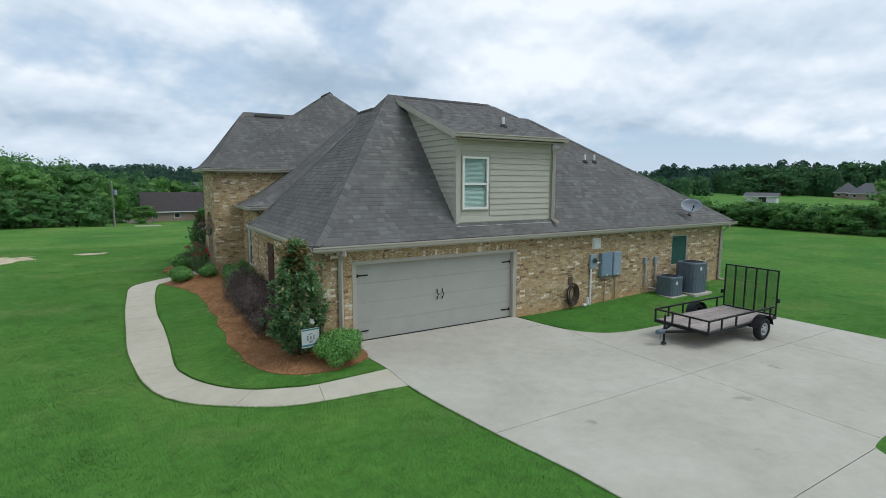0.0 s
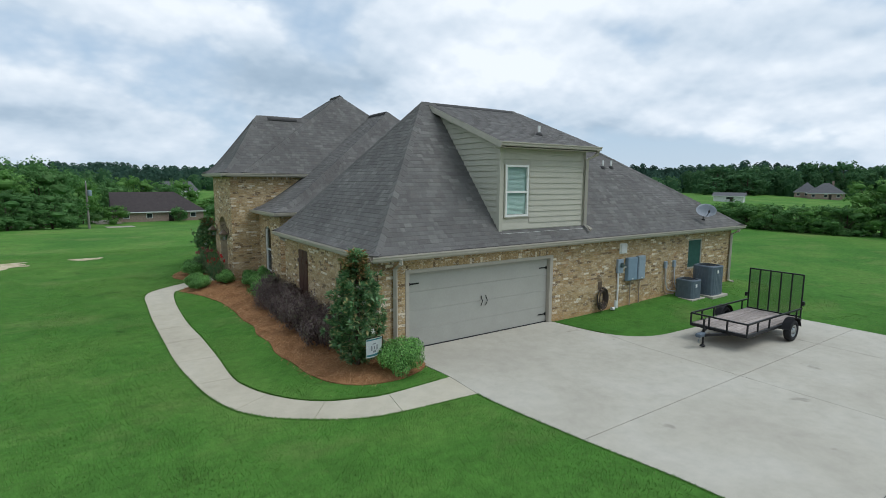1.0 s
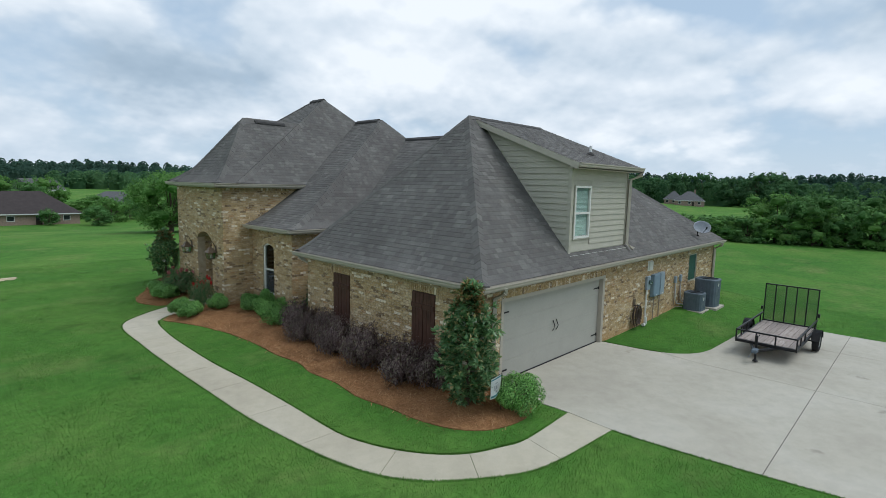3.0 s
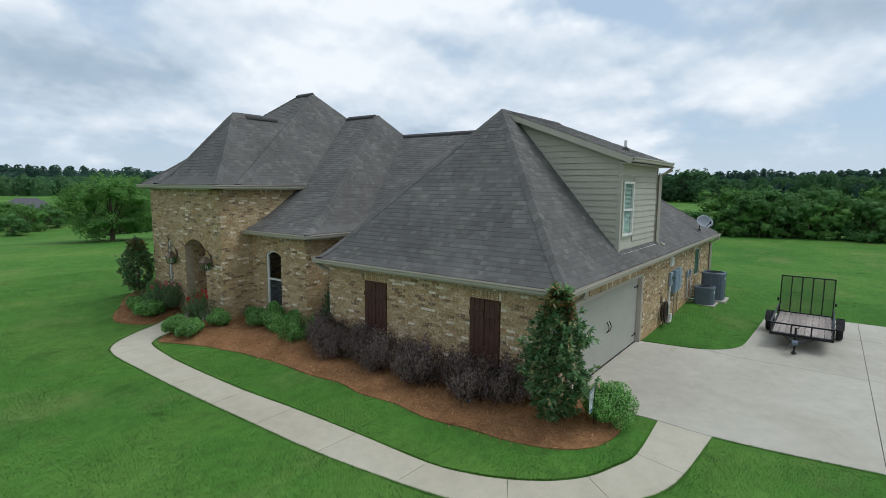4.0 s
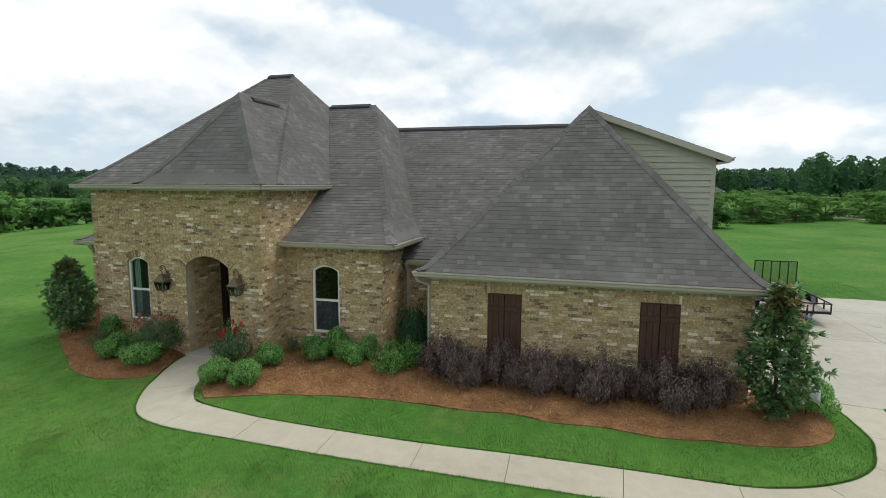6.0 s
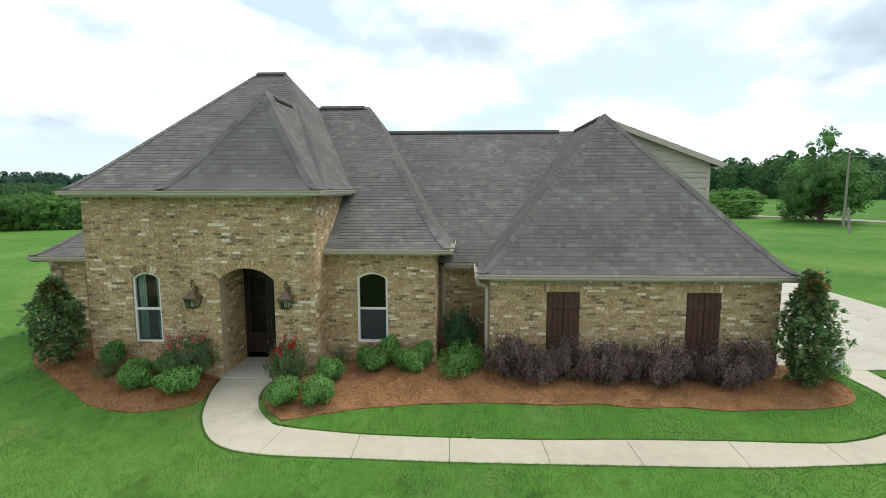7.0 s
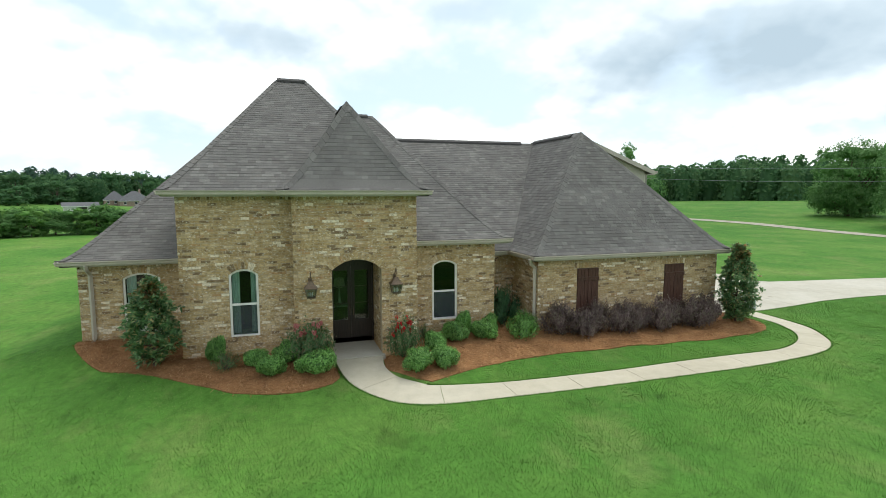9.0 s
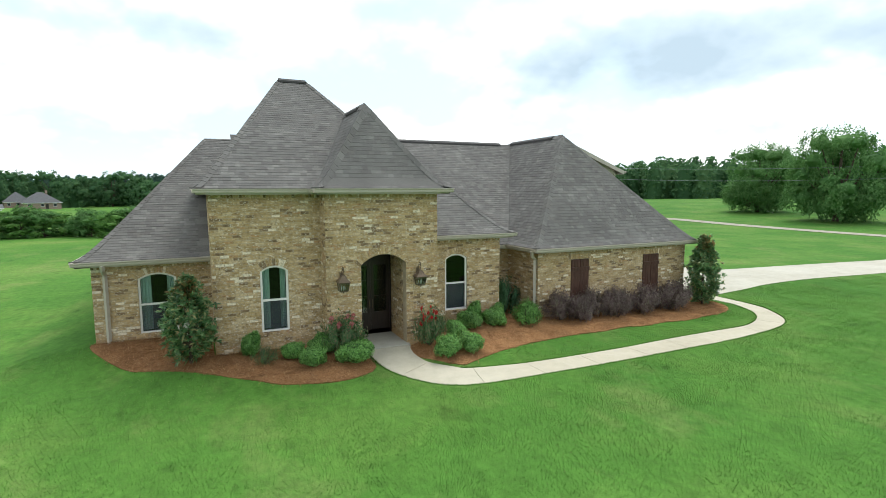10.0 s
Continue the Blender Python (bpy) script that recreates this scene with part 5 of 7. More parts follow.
def lantern(x, y, z):
    t = empty("wall_lantern", x, y, z, "aged bronze wall lantern with a curled bracket beside the entry arch", "wall lantern", "entry lanterns")
    c = (x - 0.21, y)
    part("backplate", box(x - 0.02, x, y - 0.055, y + 0.055, z - 0.02, z + 0.26, bevel=0.01), M["bronze"], t)
    hook = [(x - 0.01, z + 0.16), (x - 0.07, z + 0.30), (x - 0.13, z + 0.41), (x - 0.21, z + 0.45), (x - 0.28, z + 0.40), (x - 0.27, z + 0.31), (x - 0.22, z + 0.28), (x - 0.21, z + 0.20)]
    part("bracket", tube([(a, y, b) for a, b in hook], 0.013, 6), M["bronze"], t)
    part("scroll", tube([(x - 0.21 - 0.055 * math.cos(k * 0.8) * (1 - k / 14), y, z + 0.35 + 0.055 * math.sin(k * 0.8) * (1 - k / 14)) for k in range(11)], 0.009, 6), M["bronze"], t)

    def ring(r, zz, bm):
        return [bm.verts.new((c[0] + r * i, c[1] + r * j, zz)) for i, j in ((-1, -1), (1, -1), (1, 1), (-1, 1))]
    bm = bmesh.new()
    rs = [ring(r, z + h, bm) for r, h in ((0.02, 0.21), (0.05, 0.20), (0.058, 0.17), (0.072, 0.165), (0.098, 0.10), (0.176, 0.02), (0.176, 0.0), (0.156, -0.012))]
    for q, s in zip(rs, rs[1:]):
        for k in range(4):
            bm.faces.new((q[k], q[(k + 1) % 4], s[(k + 1) % 4], s[k]))
    bm.faces.new(rs[0][::-1]), bm.faces.new(rs[-1])
    part("cap", bm, M["bronze"], t, "stepped bronze cap")
    for i, j in ((-1, -1), (1, -1), (1, 1), (-1, 1)):
        bm = bmesh.new()
        bar(bm, (c[0] + i * 0.150, c[1] + j * 0.150, z - 0.01), (c[0] + i * 0.110, c[1] + j * 0.110, z - 0.24), 0.018, 0.018)
        part("corner_bar", bm, M["bronze"], t)
    for (i, j), (k, l) in (((-1, -1), (1, -1)), ((1, -1), (1, 1)), ((1, 1), (-1, 1)), ((-1, 1), (-1, -1))):
        bm = bmesh.new()
        bm.faces.new([bm.verts.new((c[0] + p * r, c[1] + q * r, zz)) for p, q, r, zz in ((i, j, 0.108, z - 0.235), (k, l, 0.108, z - 0.235), (k, l, 0.147, z - 0.012), (i, j, 0.147, z - 0.012))])
        part("pane", bm, M["glass"], t)
    part("base", box(c[0] - 0.117, c[0] + 0.117, y - 0.117, y + 0.117, z - 0.265, z - 0.235, bevel=0.008), M["bronze"], t)
    part("finial", lathe([(0.012, z - 0.32), (0.022, z - 0.30), (0.012, z - 0.285), (0.018, z - 0.265)], 10, c), M["bronze"], t)
    for i in (-1, 0, 1):
        part("candle", lathe([(0.012, z - 0.235), (0.012, z - 0.14), (0.005, z - 0.10)], 8, (c[0] + 0.03 * abs(i), c[1] + 0.05 * i)), M["white_pvc"], t)


lantern(3.785, 27.62, 2.37)
lantern(3.785, 25.22, 2.37)

# electrics on the garage side
WY = 12.487
t = empty("meter_box", 14.52, WY, 1.5, "grey electric meter box with round dial and white conduit", "meter box")
part("body", box(14.38, 14.68, WY - 0.10, WY, 1.47, 1.98, bevel=0.012), M["galvanised"], t)
bm = lathe([(0.09, 0), (0.09, 0.05), (0.075, 0.09), (0.04, 0.11)], 16)
bmesh.ops.transform(bm, matrix=pose(14.55, WY - 0.10, 1.76, 90, 0, 0), verts=bm.verts)
part("meter_dial", bm, M["glass"], t, "round glass meter dial")
part("conduit", tube([(14.46, WY - 0.05, 1.5), (14.46, WY - 0.05, 0.05)], 0.035, 10), M["white_pvc"], t, "white plastic conduit down to the lawn")
part("connector", tube([(14.66, WY - 0.05, 1.66), (14.92, WY - 0.05, 1.66)], 0.025, 8), M["white_pvc"], t)
for x0, x1, zt, mat in ((14.90, 15.46, 2.0, "grey_panel"), (15.52, 15.95, 2.02, "galvanised")):
    t = empty("breaker_panel", (x0 + x1) / 2, WY, 1.15, "blue-grey metal breaker panel with closed cover on the brick wall", "breaker panel", "breaker panels")
    part("body", box(x0, x1, WY - 0.14, WY, 1.14, zt, bevel=0.01), M[mat], t)
    part("cover", box(x0 + 0.02, x1 - 0.02, WY - 0.155, WY - 0.14, 1.17, zt - 0.03, bevel=0.006), M[mat], t)
    part("latch", box((x0 + x1) / 2 - 0.03, (x0 + x1) / 2 + 0.03, WY - 0.17, WY - 0.15, 1.18, 1.22), M["white_pvc"], t)
    part("conduit", tube([((x0 + x1) / 2, WY - 0.06, 1.15), ((x0 + x1) / 2, WY - 0.06, 0.05)], 0.022, 8), M["copper_line"], t, "tan conduit")
t = empty("vent_hood", 14.74, WY, 2.2, "square white wall vent hood under the eave", "vent")
part("hood", box(14.56, 14.90, WY - 0.07, WY, 2.20, 2.52, bevel=0.01), M["white_pvc"], t)
part("flange", box(14.53, 14.93, WY - 0.02, WY + 0.002, 2.17, 2.55), M["white_frame"], t)
t = empty("hose_hanger", 13.5, WY, 0.4, "brown garden hose coiled on a wall hanger", "garden hose")
for i in range(11):
    r, a0 = 0.15 + 0.022 * (i % 6), i * 0.7
    pts = [(13.52 + r * math.sin(a), WY - 0.04 - 0.016 * i, 0.68 + r * 1.6 * math.cos(a) - 0.02 * (i % 3)) for a in np.linspace(a0, a0 + 2 * math.pi, 26)]
    part("hose_loop", tube(pts, 0.016, 6), M["hose"], t)
part("hanger", tube([(13.52, WY, 1.02), (13.52, WY - 0.17, 1.02), (13.52, WY - 0.19, 1.08)], 0.015, 6), M["black_iron"], t)
part("plate", box(13.40, 13.62, WY - 0.02, WY, 0.98, 1.26, bevel=0.01), M["bronze"], t)
t = empty("drain_pipe", 14.2, 12.3, 0.1, "short white plastic drain elbow standing in the lawn", "drain pipe")
part("pipe", tube([(13.98, 12.30, 0.24), (14.12, 12.30, 0.22), (14.2, 12.30, 0.24), (14.2, 12.30, 0.50)], 0.055, 10), M["white_pvc"], t)
t = empty("faucet", 14.75, WY, 0.95, "small brass hose faucet on the brick wall", "faucet")
part("body", tube([(14.78, WY, 0.92), (14.78, WY - 0.09, 0.92), (14.78, WY - 0.11, 0.84)], 0.018, 6), M["copper_line"], t)
part("knob", box(14.74, 14.82, WY - 0.075, WY - 0.055, 0.96, 1.0), M["lead"], t)


def condenser(cx, cy, w, z0, z1):
    t = empty("air_conditioner", cx, cy, z0, "dark grey outdoor air conditioner with louvred sides on a pad", "air conditioner", "air conditioners")
    part("pad", box(cx - w * 0.62, cx + w * 0.62, cy - w * 0.62, cy + w * 0.6, z0 - 0.25, z0, bevel=0.01), M["concrete"], t, "thin concrete pad")
    h = w / 2

    def ring(r, z, bm, k=28):
        out = []
        for i in range(k):
            a = 2 * math.pi * (i + 0.5) / k
            c, s = math.cos(a), math.sin(a)
            q = (abs(c) ** 5 + abs(s) ** 5) ** (-1 / 5)
            out.append(bm.verts.new((cx + r * q * c, cy + r * q * s, z)))
        return out

    def stack(levels):
        bm = bmesh.new()
        rs = [ring(r, z, bm) for r, z in levels]
        for q, s in zip(rs, rs[1:]):
            for i in range(28):
                bm.faces.new((q[i], q[(i + 1) % 28], s[(i + 1) % 28], s[i]))
        bm.faces.new(rs[0][::-1]), bm.faces.new(rs[-1])
        return bm
    part("base_pan", stack([(h, z0), (h, z0 + 0.06)]), M["ac_metal"], t)
    bm = bmesh.new()
    rs = [ring(h * 0.985, z, bm, 112) for z in (z0 + 0.06, z1 - 0.08)]
    for r in rs:
        for i, v in enumerate(r):
            if i % 4 > 1:
                v.co.x, v.co.y = cx + (v.co.x - cx) * 0.982, cy + (v.co.y - cy) * 0.982
    for i in range(112):
        bm.faces.new((rs[0][i], rs[0][(i + 1) % 112], rs[1][(i + 1) % 112], rs[1][i]))
    part("ribbed_guard", bm, M["ac_metal"], t, "upright ribs of the coil guard")
    for f in (0.33, 0.66):
        z = z0 + (z1 - z0) * f
        part("guard_band", stack([(h * 0.99, z), (h * 0.99, z + 0.02)]), M["ac_metal"], t)
    part("top_cover", stack([(h, z1 - 0.09), (h * 1.01, z1 - 0.03), (h * 0.96, z1), (h * 0.80, z1), (h * 0.78, z1 - 0.06)]), M["ac_metal"], t)
    for i in range(7):
        r = h * (0.12 + 0.1 * i)
        bm = bmesh.new()
        add_tube(bm, [(cx + r * math.cos(a), cy + r * math.sin(a), z1 + 0.012) for a in np.linspace(0, 2 * math.pi, 25)], 0.006, 4)
        part("guard_ring", bm, M["ac_dark"], t)
    part("label", box(cx - 0.05 - h * 0.2, cx + 0.05 - h * 0.2, cy - h - 0.006, cy - h + 0.01, z1 - 0.28, z1 - 0.16), M["white_pvc"], t, "small white rating label")


condenser(18.12, 11.85, 0.76, 0.26, 0.98)
condenser(19.28, 11.72, 0.92, 0.30, 1.46)
for x in (17.42, 18.02):
    t = empty("service_disconnect", x, WY, 0.4, "small grey disconnect box with lines running down the brick", "disconnect box", "disconnect boxes")
    part("box", box(x - 0.07, x + 0.07, WY - 0.09, WY, 1.38, 1.66, bevel=0.008), M["galvanised"], t)
    part("conduit", tube([(x - 0.03, WY - 0.05, 1.4), (x - 0.03, WY - 0.05, 0.5), (x + 0.02, WY - 0.1, 0.38), (x + 0.3, 12.2, 0.36)], 0.018, 6), M["copper_line"], t)
    part("line", tube([(x + 0.05, WY - 0.04, 1.4), (x + 0.06, WY - 0.06, 0.75), (x + 0.15, WY - 0.1, 0.5), (x + 0.4, 12.2, 0.45)], 0.024, 6), M["lead"], t)

# dish on the roof, and small roof vents
dn = Vector((-0.62, -0.62, 0.48)).normalized()
t = empty("satellite_dish", 20.1, 12.6, 3.2, "grey oval satellite dish on an arm above the eave", "satellite dish")
dc = Vector((20.02, 12.40, 3.58))
side = dn.cross((0, 0, 1)).normalized()
upv = side.cross(dn)
bm = bmesh.new()
rings = []
for j in range(6):
    r = j / 5
    rings.append([bm.verts.new(dc + side * (0.40 * r * math.cos(a)) + upv * (0.30 * r * math.sin(a)) + dn * (0.09 * r * r)) for a in np.linspace(0, 2 * math.pi, 24, endpoint=False)] if j else [bm.verts.new(dc)])
for i in range(24):
    bm.faces.new((rings[0][0], rings[1][i], rings[1][(i + 1) % 24]))
    for q, s in zip(rings[1:], rings[2:]):
        bm.faces.new((q[i], s[i], s[(i + 1) % 24], q[(i + 1) % 24]))
bmesh.ops.solidify(bm, geom=bm.faces[:], thickness=0.015)
reflector = part("reflector", bm, M["dish_grey"], t, smooth=True)
foot = Vector((20.25, 12.62, R_MAIN.top(20.25, 12.62)))
part("mast", tube([foot, foot + Vector((-0.02, -0.02, 0.22)), dc - dn * 0.03], 0.022, 8), M["black_iron"], t)
part("foot_plate", tube([foot - Vector((0, 0, 0.02)), foot + Vector((0, 0, 0.03))], 0.09, 8), M["black_iron"], t)
part("feed_arm", tube([dc - upv * 0.27 + dn * 0.05, dc + dn * 0.38 - upv * 0.22], 0.014, 6), M["black_iron"], t)
part("receiver", tube([dc + dn * 0.36 - upv * 0.24, dc + dn * 0.44 - upv * 0.18], 0.03, 8), M["black_iron"], t)
for x, y, roof, h in ((17.15, 15.5, R_MAIN, 0.33), (17.7, 15.5, R_MAIN, 0.33), (11.05, 13.25, D_ROOF, 0.30)):
    z = roof.top(x, y)
    p = part("vent_pipe", tube([(x, y, z - 0.05), (x, y, z + h)], 0.045, 10), M["white_pvc"], house, "short white vent pipe through the shingles")
    part("boot", lathe([(0.13, z - 0.02), (0.11, z + 0.04), (0.055, z + 0.09)], 12, (x, y)), M["ridge_vent"], p)

# garden flag at the corner
t = empty("garden_flag", 4.05, 11.72, 0.1, "small white garden flag with teal bands on an iron stand", "garden flag")
gz = bed_z(4.05, 11.72)
part("stand", tube([(4.275, 11.484, gz), (4.275, 11.484, gz + 0.86), (3.78, 11.418, gz + 0.88)], 0.009, 6), M["black_iron"], t)


def cloth(a0, a1, z0, z1, mat, d, name):
    bm = bmesh.new()
    p, q = Vector((3.80, 11.42, 0)), Vector((4.25, 11.48, 0))
    nn = Vector((0.13, -0.99, 0)) * 1.0
    g = [[bm.verts.new(p.lerp(q, a0 + (a1 - a0) * i / 8) + nn * (d + 0.025 * math.sin(5 * (a0 + (a1 - a0) * i / 8)) * (1.1 - z)) + Vector((0, 0, gz + 0.40 + 0.45 * z))) for i in range(9)] for z in np.linspace(z0, z1, 6)]
    for r, s in zip(g, g[1:]):
        for i in range(8):
            bm.faces.new((r[i], r[i + 1], s[i + 1], s[i]))
    bmesh.ops.solidify(bm, geom=bm.faces[:], thickness=0.003)
    return part(name, bm, mat, t)


cloth(0, 1, 0, 1, M["flag_cloth"], 0, "cloth")
cloth(0.02, 0.98, 0.90, 0.97, M["flag_teal"], 0.006, "band")
cloth(0.02, 0.98, 0.06, 0.16, M["flag_teal"], 0.006, "band")
for a0, a1, z0, z1 in ((0.40, 0.60, 0.24, 0.34), (0.28, 0.36, 0.36, 0.62), (0.64, 0.72, 0.36, 0.62), (0.38, 0.62, 0.68, 0.73), (0.46, 0.54, 0.40, 0.58)):
    cloth(a0, a1, z0, z1, M["flag_grey"], 0.006, "printed_motif")

# a lamp on a table inside, seen through the front door
t = empty("table_lamp", 7.0, 26.5, 1.0, "white-shaded table lamp standing indoors behind the front door", "table lamp")
part("shade", lathe([(0.20, 1.75), (0.15, 2.05)], 20, (7.0, 26.5)), M["lamp_shade"], t)
part("stem", lathe([(0.09, 1.12), (0.06, 1.2), (0.03, 1.4), (0.02, 1.76)], 12, (7.0, 26.5)), M["lead"], t)
t = empty("side_table", 7.0, 26.5, 0.22, "white painted side table indoors behind the front door", "table")
part("tabletop", box(6.8, 7.2, 26.05, 26.95, 1.08, 1.12), M["white_frame"], t)
for x, y in ((6.84, 26.1), (7.16, 26.1), (6.84, 26.9), (7.16, 26.9)):
    part("leg", box(x - 0.025, x + 0.025, y - 0.025, y + 0.025, 0.22, 1.08), M["white_frame"], t)

# ---- the trailer ----
t = empty("utility_trailer", 15.4, 8.3, 0.03, "black steel utility trailer with plank deck and raised mesh ramp", "trailer")
XA, XB, YA, YB, DZ, RZ = 13.62, 17.10, 7.45, 9.14, 0.52, 0.82
for a in ((XA, XB, YA, YA + 0.06), (XA, XB, YB - 0.06, YB), (XA, XA + 0.06, YA + 0.06, YB - 0.06), (XB - 0.06, XB, YA + 0.06, YB - 0.06)):
    part("frame_rail", box(a[0], a[1], a[2], a[3], DZ - 0.09, DZ - 0.005, bevel=0.006), M["trailer_paint"], t)
for x in (14.3, 15.0, 15.7, 16.4):
    part("cross_member", box(x, x + 0.05, YA + 0.06, YB - 0.06, DZ - 0.08, DZ - 0.03), M["trailer_paint"], t)
for i in range(9):
    w = (YB - YA - 0.14) / 9
    z = random.uniform(-0.004, 0.004)
    part("deck_board", box(XA + 0.06, XB - 0.06, YA + 0.07 + w * i + 0.004, YA + 0.07 + w * (i + 1) - 0.004, DZ - 0.03 + z, DZ + 0.01 + z, bevel=0.005), M["deck_board"], t, "weathered grey deck board" if i == 0 else "")
for a, b in (((XA + 0.02, YA + 0.02), (XB, YA + 0.02)), ((XA + 0.02, YB - 0.02), (XB, YB - 0.02)), ((XA + 0.02, YA + 0.02), (XA + 0.02, YB - 0.02))):
    bm = bmesh.new()
    bar(bm, (*a, RZ), (*b, RZ), 0.045, 0.045)
    part("side_rail", bm, M["trailer_paint"], t)
posts = [(XA + 0.02, y) for y in (YA + 0.02, YA + 0.58, YB - 0.58, YB - 0.02)] + [(x, y) for y in (YA + 0.02, YB - 0.02) for x in (14.25, 14.95, 16.75)]
for x, y in posts:
    part("post", box(x - 0.02, x + 0.02, y - 0.02, y + 0.02, DZ - 0.01, RZ), M["trailer_paint"], t)
# ramp gate, standing up at the tail
gate = part("ramp_gate", box(XB - 0.02, XB + 0.02, YA + 0.02, YB - 0.02, DZ + 0.0, DZ + 0.04), M["trailer_paint"], t, "upright ramp gate of bars and wire mesh")
part("top_bar", box(XB - 0.02, XB + 0.02, YA + 0.02, YB - 0.02, 1.87, 1.91), M["trailer_paint"], gate)
for i in range(6):
    y = YA + 0.04 + (YB - YA - 0.08) * i / 5
    part("upright", box(XB - 0.018, XB + 0.018, y - 0.018, y + 0.018, DZ + 0.04, 1.87), M["trailer_paint"], gate)
part("wire_mesh", box(XB + 0.006, XB + 0.012, YA + 0.05, YB - 0.05, DZ + 0.04, 1.87), M["ramp_mesh"], gate, "fine dark wire mesh")
for y, s in ((YA - 0.02, -1), (YB + 0.02, 1)):
    part("gate_latch", box(XB - 0.08, XB + 0.03, y - 0.03, y + 0.03, 0.93, 1.06, bevel=0.008), M["trailer_paint"], t)
AX = 15.95
part("axle", tube([(AX, YA - 0.1, 0.34), (AX, YB + 0.1, 0.34)], 0.03, 8), M["trailer_paint"], t)
for y0, s in ((YA - 0.17, -1), (YB + 0.17, 1)):
    prof = [(0.19, -0.085), (0.27, -0.10), (0.305, -0.085), (0.32, -0.05), (0.32, 0.05), (0.305, 0.085), (0.27, 0.10), (0.19, 0.085)]
    bm = bmesh.new()
    rings = [[bm.verts.new((AX + r * math.cos(a), y0 + d, 0.345 + r * math.sin(a))) for a in np.linspace(0, 2 * math.pi, 32, endpoint=False)] for r, d in prof]
    for q, r_ in zip(rings, rings[1:] + rings[:1]):
        for i in range(32):
            bm.faces.new((q[i], q[(i + 1) % 32], r_[(i + 1) % 32], r_[i]))
    wheel = part("wheel", bm, M["rubber"], t, "black tyre on a silver rim", True)
    bm = bmesh.new()
    rings = [[bm.verts.new((AX + r * math.cos(a), y0 + s * d, 0.345 + r * math.sin(a))) for a in np.linspace(0, 2 * math.pi, 24, endpoint=False)] for r, d in ((0.195, -0.06), (0.195, 0.075), (0.17, 0.08), (0.15, 0.05), (0.08, 0.055), (0.06, 0.085), (0.02, 0.09))]
    for q, r_ in zip(rings, rings[1:]):
        for i in range(24):
            bm.faces.new((q[i], q[(i + 1) % 24], r_[(i + 1) % 24], r_[i]))
    bm.faces.new(rings[-1])
    part("rim", bm, M["wheel_rim"], wheel, smooth=True)
    for i in range(5):
        a = i * 2 * math.pi / 5
        part("lug_nut", tube([(AX + 0.105 * math.cos(a), y0 + s * 0.05, 0.345 + 0.105 * math.sin(a)), (AX + 0.105 * math.cos(a), y0 + s * 0.075, 0.345 + 0.105 * math.sin(a))], 0.012, 6), M["black_iron"], wheel)
    bm = bmesh.new()
    arc = [(AX + 0.40 * math.cos(a), 0.37 + 0.37 * math.sin(a)) for a in np.linspace(0.15, math.pi - 0.15, 14)]
    v = [[bm.verts.new((x, y0 + d, z)) for x, z in arc] for d in (-0.12, 0.12)]
    for i in range(13):
        bm.faces.new((v[0][i], v[0][i + 1], v[1][i + 1], v[1][i]))
    bmesh.ops.solidify(bm, geom=bm.faces[:], thickness=0.012)
    part("mudguard", bm, M["trailer_paint"], t, "rounded black mudguard", True)
for y in (YA + 0.25, YB - 0.25):
    bm = bmesh.new()
    bar(bm, (14.3, y, DZ - 0.1), (13.02, 8.42 + (0.04 if y > 8.3 else -0.04), 0.40), 0.06, 0.07)
    part("drawbar", bm, M["trailer_paint"], t)
part("coupler", box(12.80, 13.12, 8.34, 8.50, 0.36, 0.47, bevel=0.02), M["ac_metal"], t, "dark grey steel coupler")
part("jack", tube([(13.1, 8.42, 0.12), (13.1, 8.42, 0.86)], 0.03, 10), M["trailer_paint"], t)
part("jack_foot", lathe([(0.08, 0.055), (0.08, 0.075), (0.03, 0.12)], 12, (13.1, 8.42)), M["trailer_paint"], t)
part("jack_crank", tube([(13.1, 8.42, 0.85), (13.02, 8.36, 0.87), (12.96, 8.32, 0.95)], 0.01, 6), M["trailer_paint"], t)
part("chain", tube([(13.1, 8.5, 0.36), (13.2, 8.62, 0.12), (13.35, 8.66, 0.055)], 0.01, 5), M["galvanised"], t)

# ---- plants ----


def leaves(points, normals, length, width, rng, droop=0.0, fold=0.25):
    """Leaf blades as folded rhombs at points, facing roughly along normals."""
    n = len(points)
    nr = normals + rng.normal(0, 0.45, (n, 3))
    nr /= np.linalg.norm(nr, axis=1)[:, None]
    t = np.cross(nr, rng.normal(0, 1, (n, 3)))
    t /= np.linalg.norm(t, axis=1)[:, None]
    t[:, 2] -= droop
    b = np.cross(nr, t)
    L = (length * rng.uniform(0.7, 1.3, n))[:, None]
    W = (width * rng.uniform(0.7, 1.3, n))[:, None]
    v = np.empty((n, 4, 3))
    v[:, 0], v[:, 2] = points - t * L / 2, points + t * L / 2
    v[:, 1], v[:, 3] = points + b * W / 2 + nr * W * fold, points - b * W / 2 + nr * W * fold
    idx = np.arange(n)[:, None] * 4
    return v.reshape(-1, 3), idx + [0, 1, 2, 3]


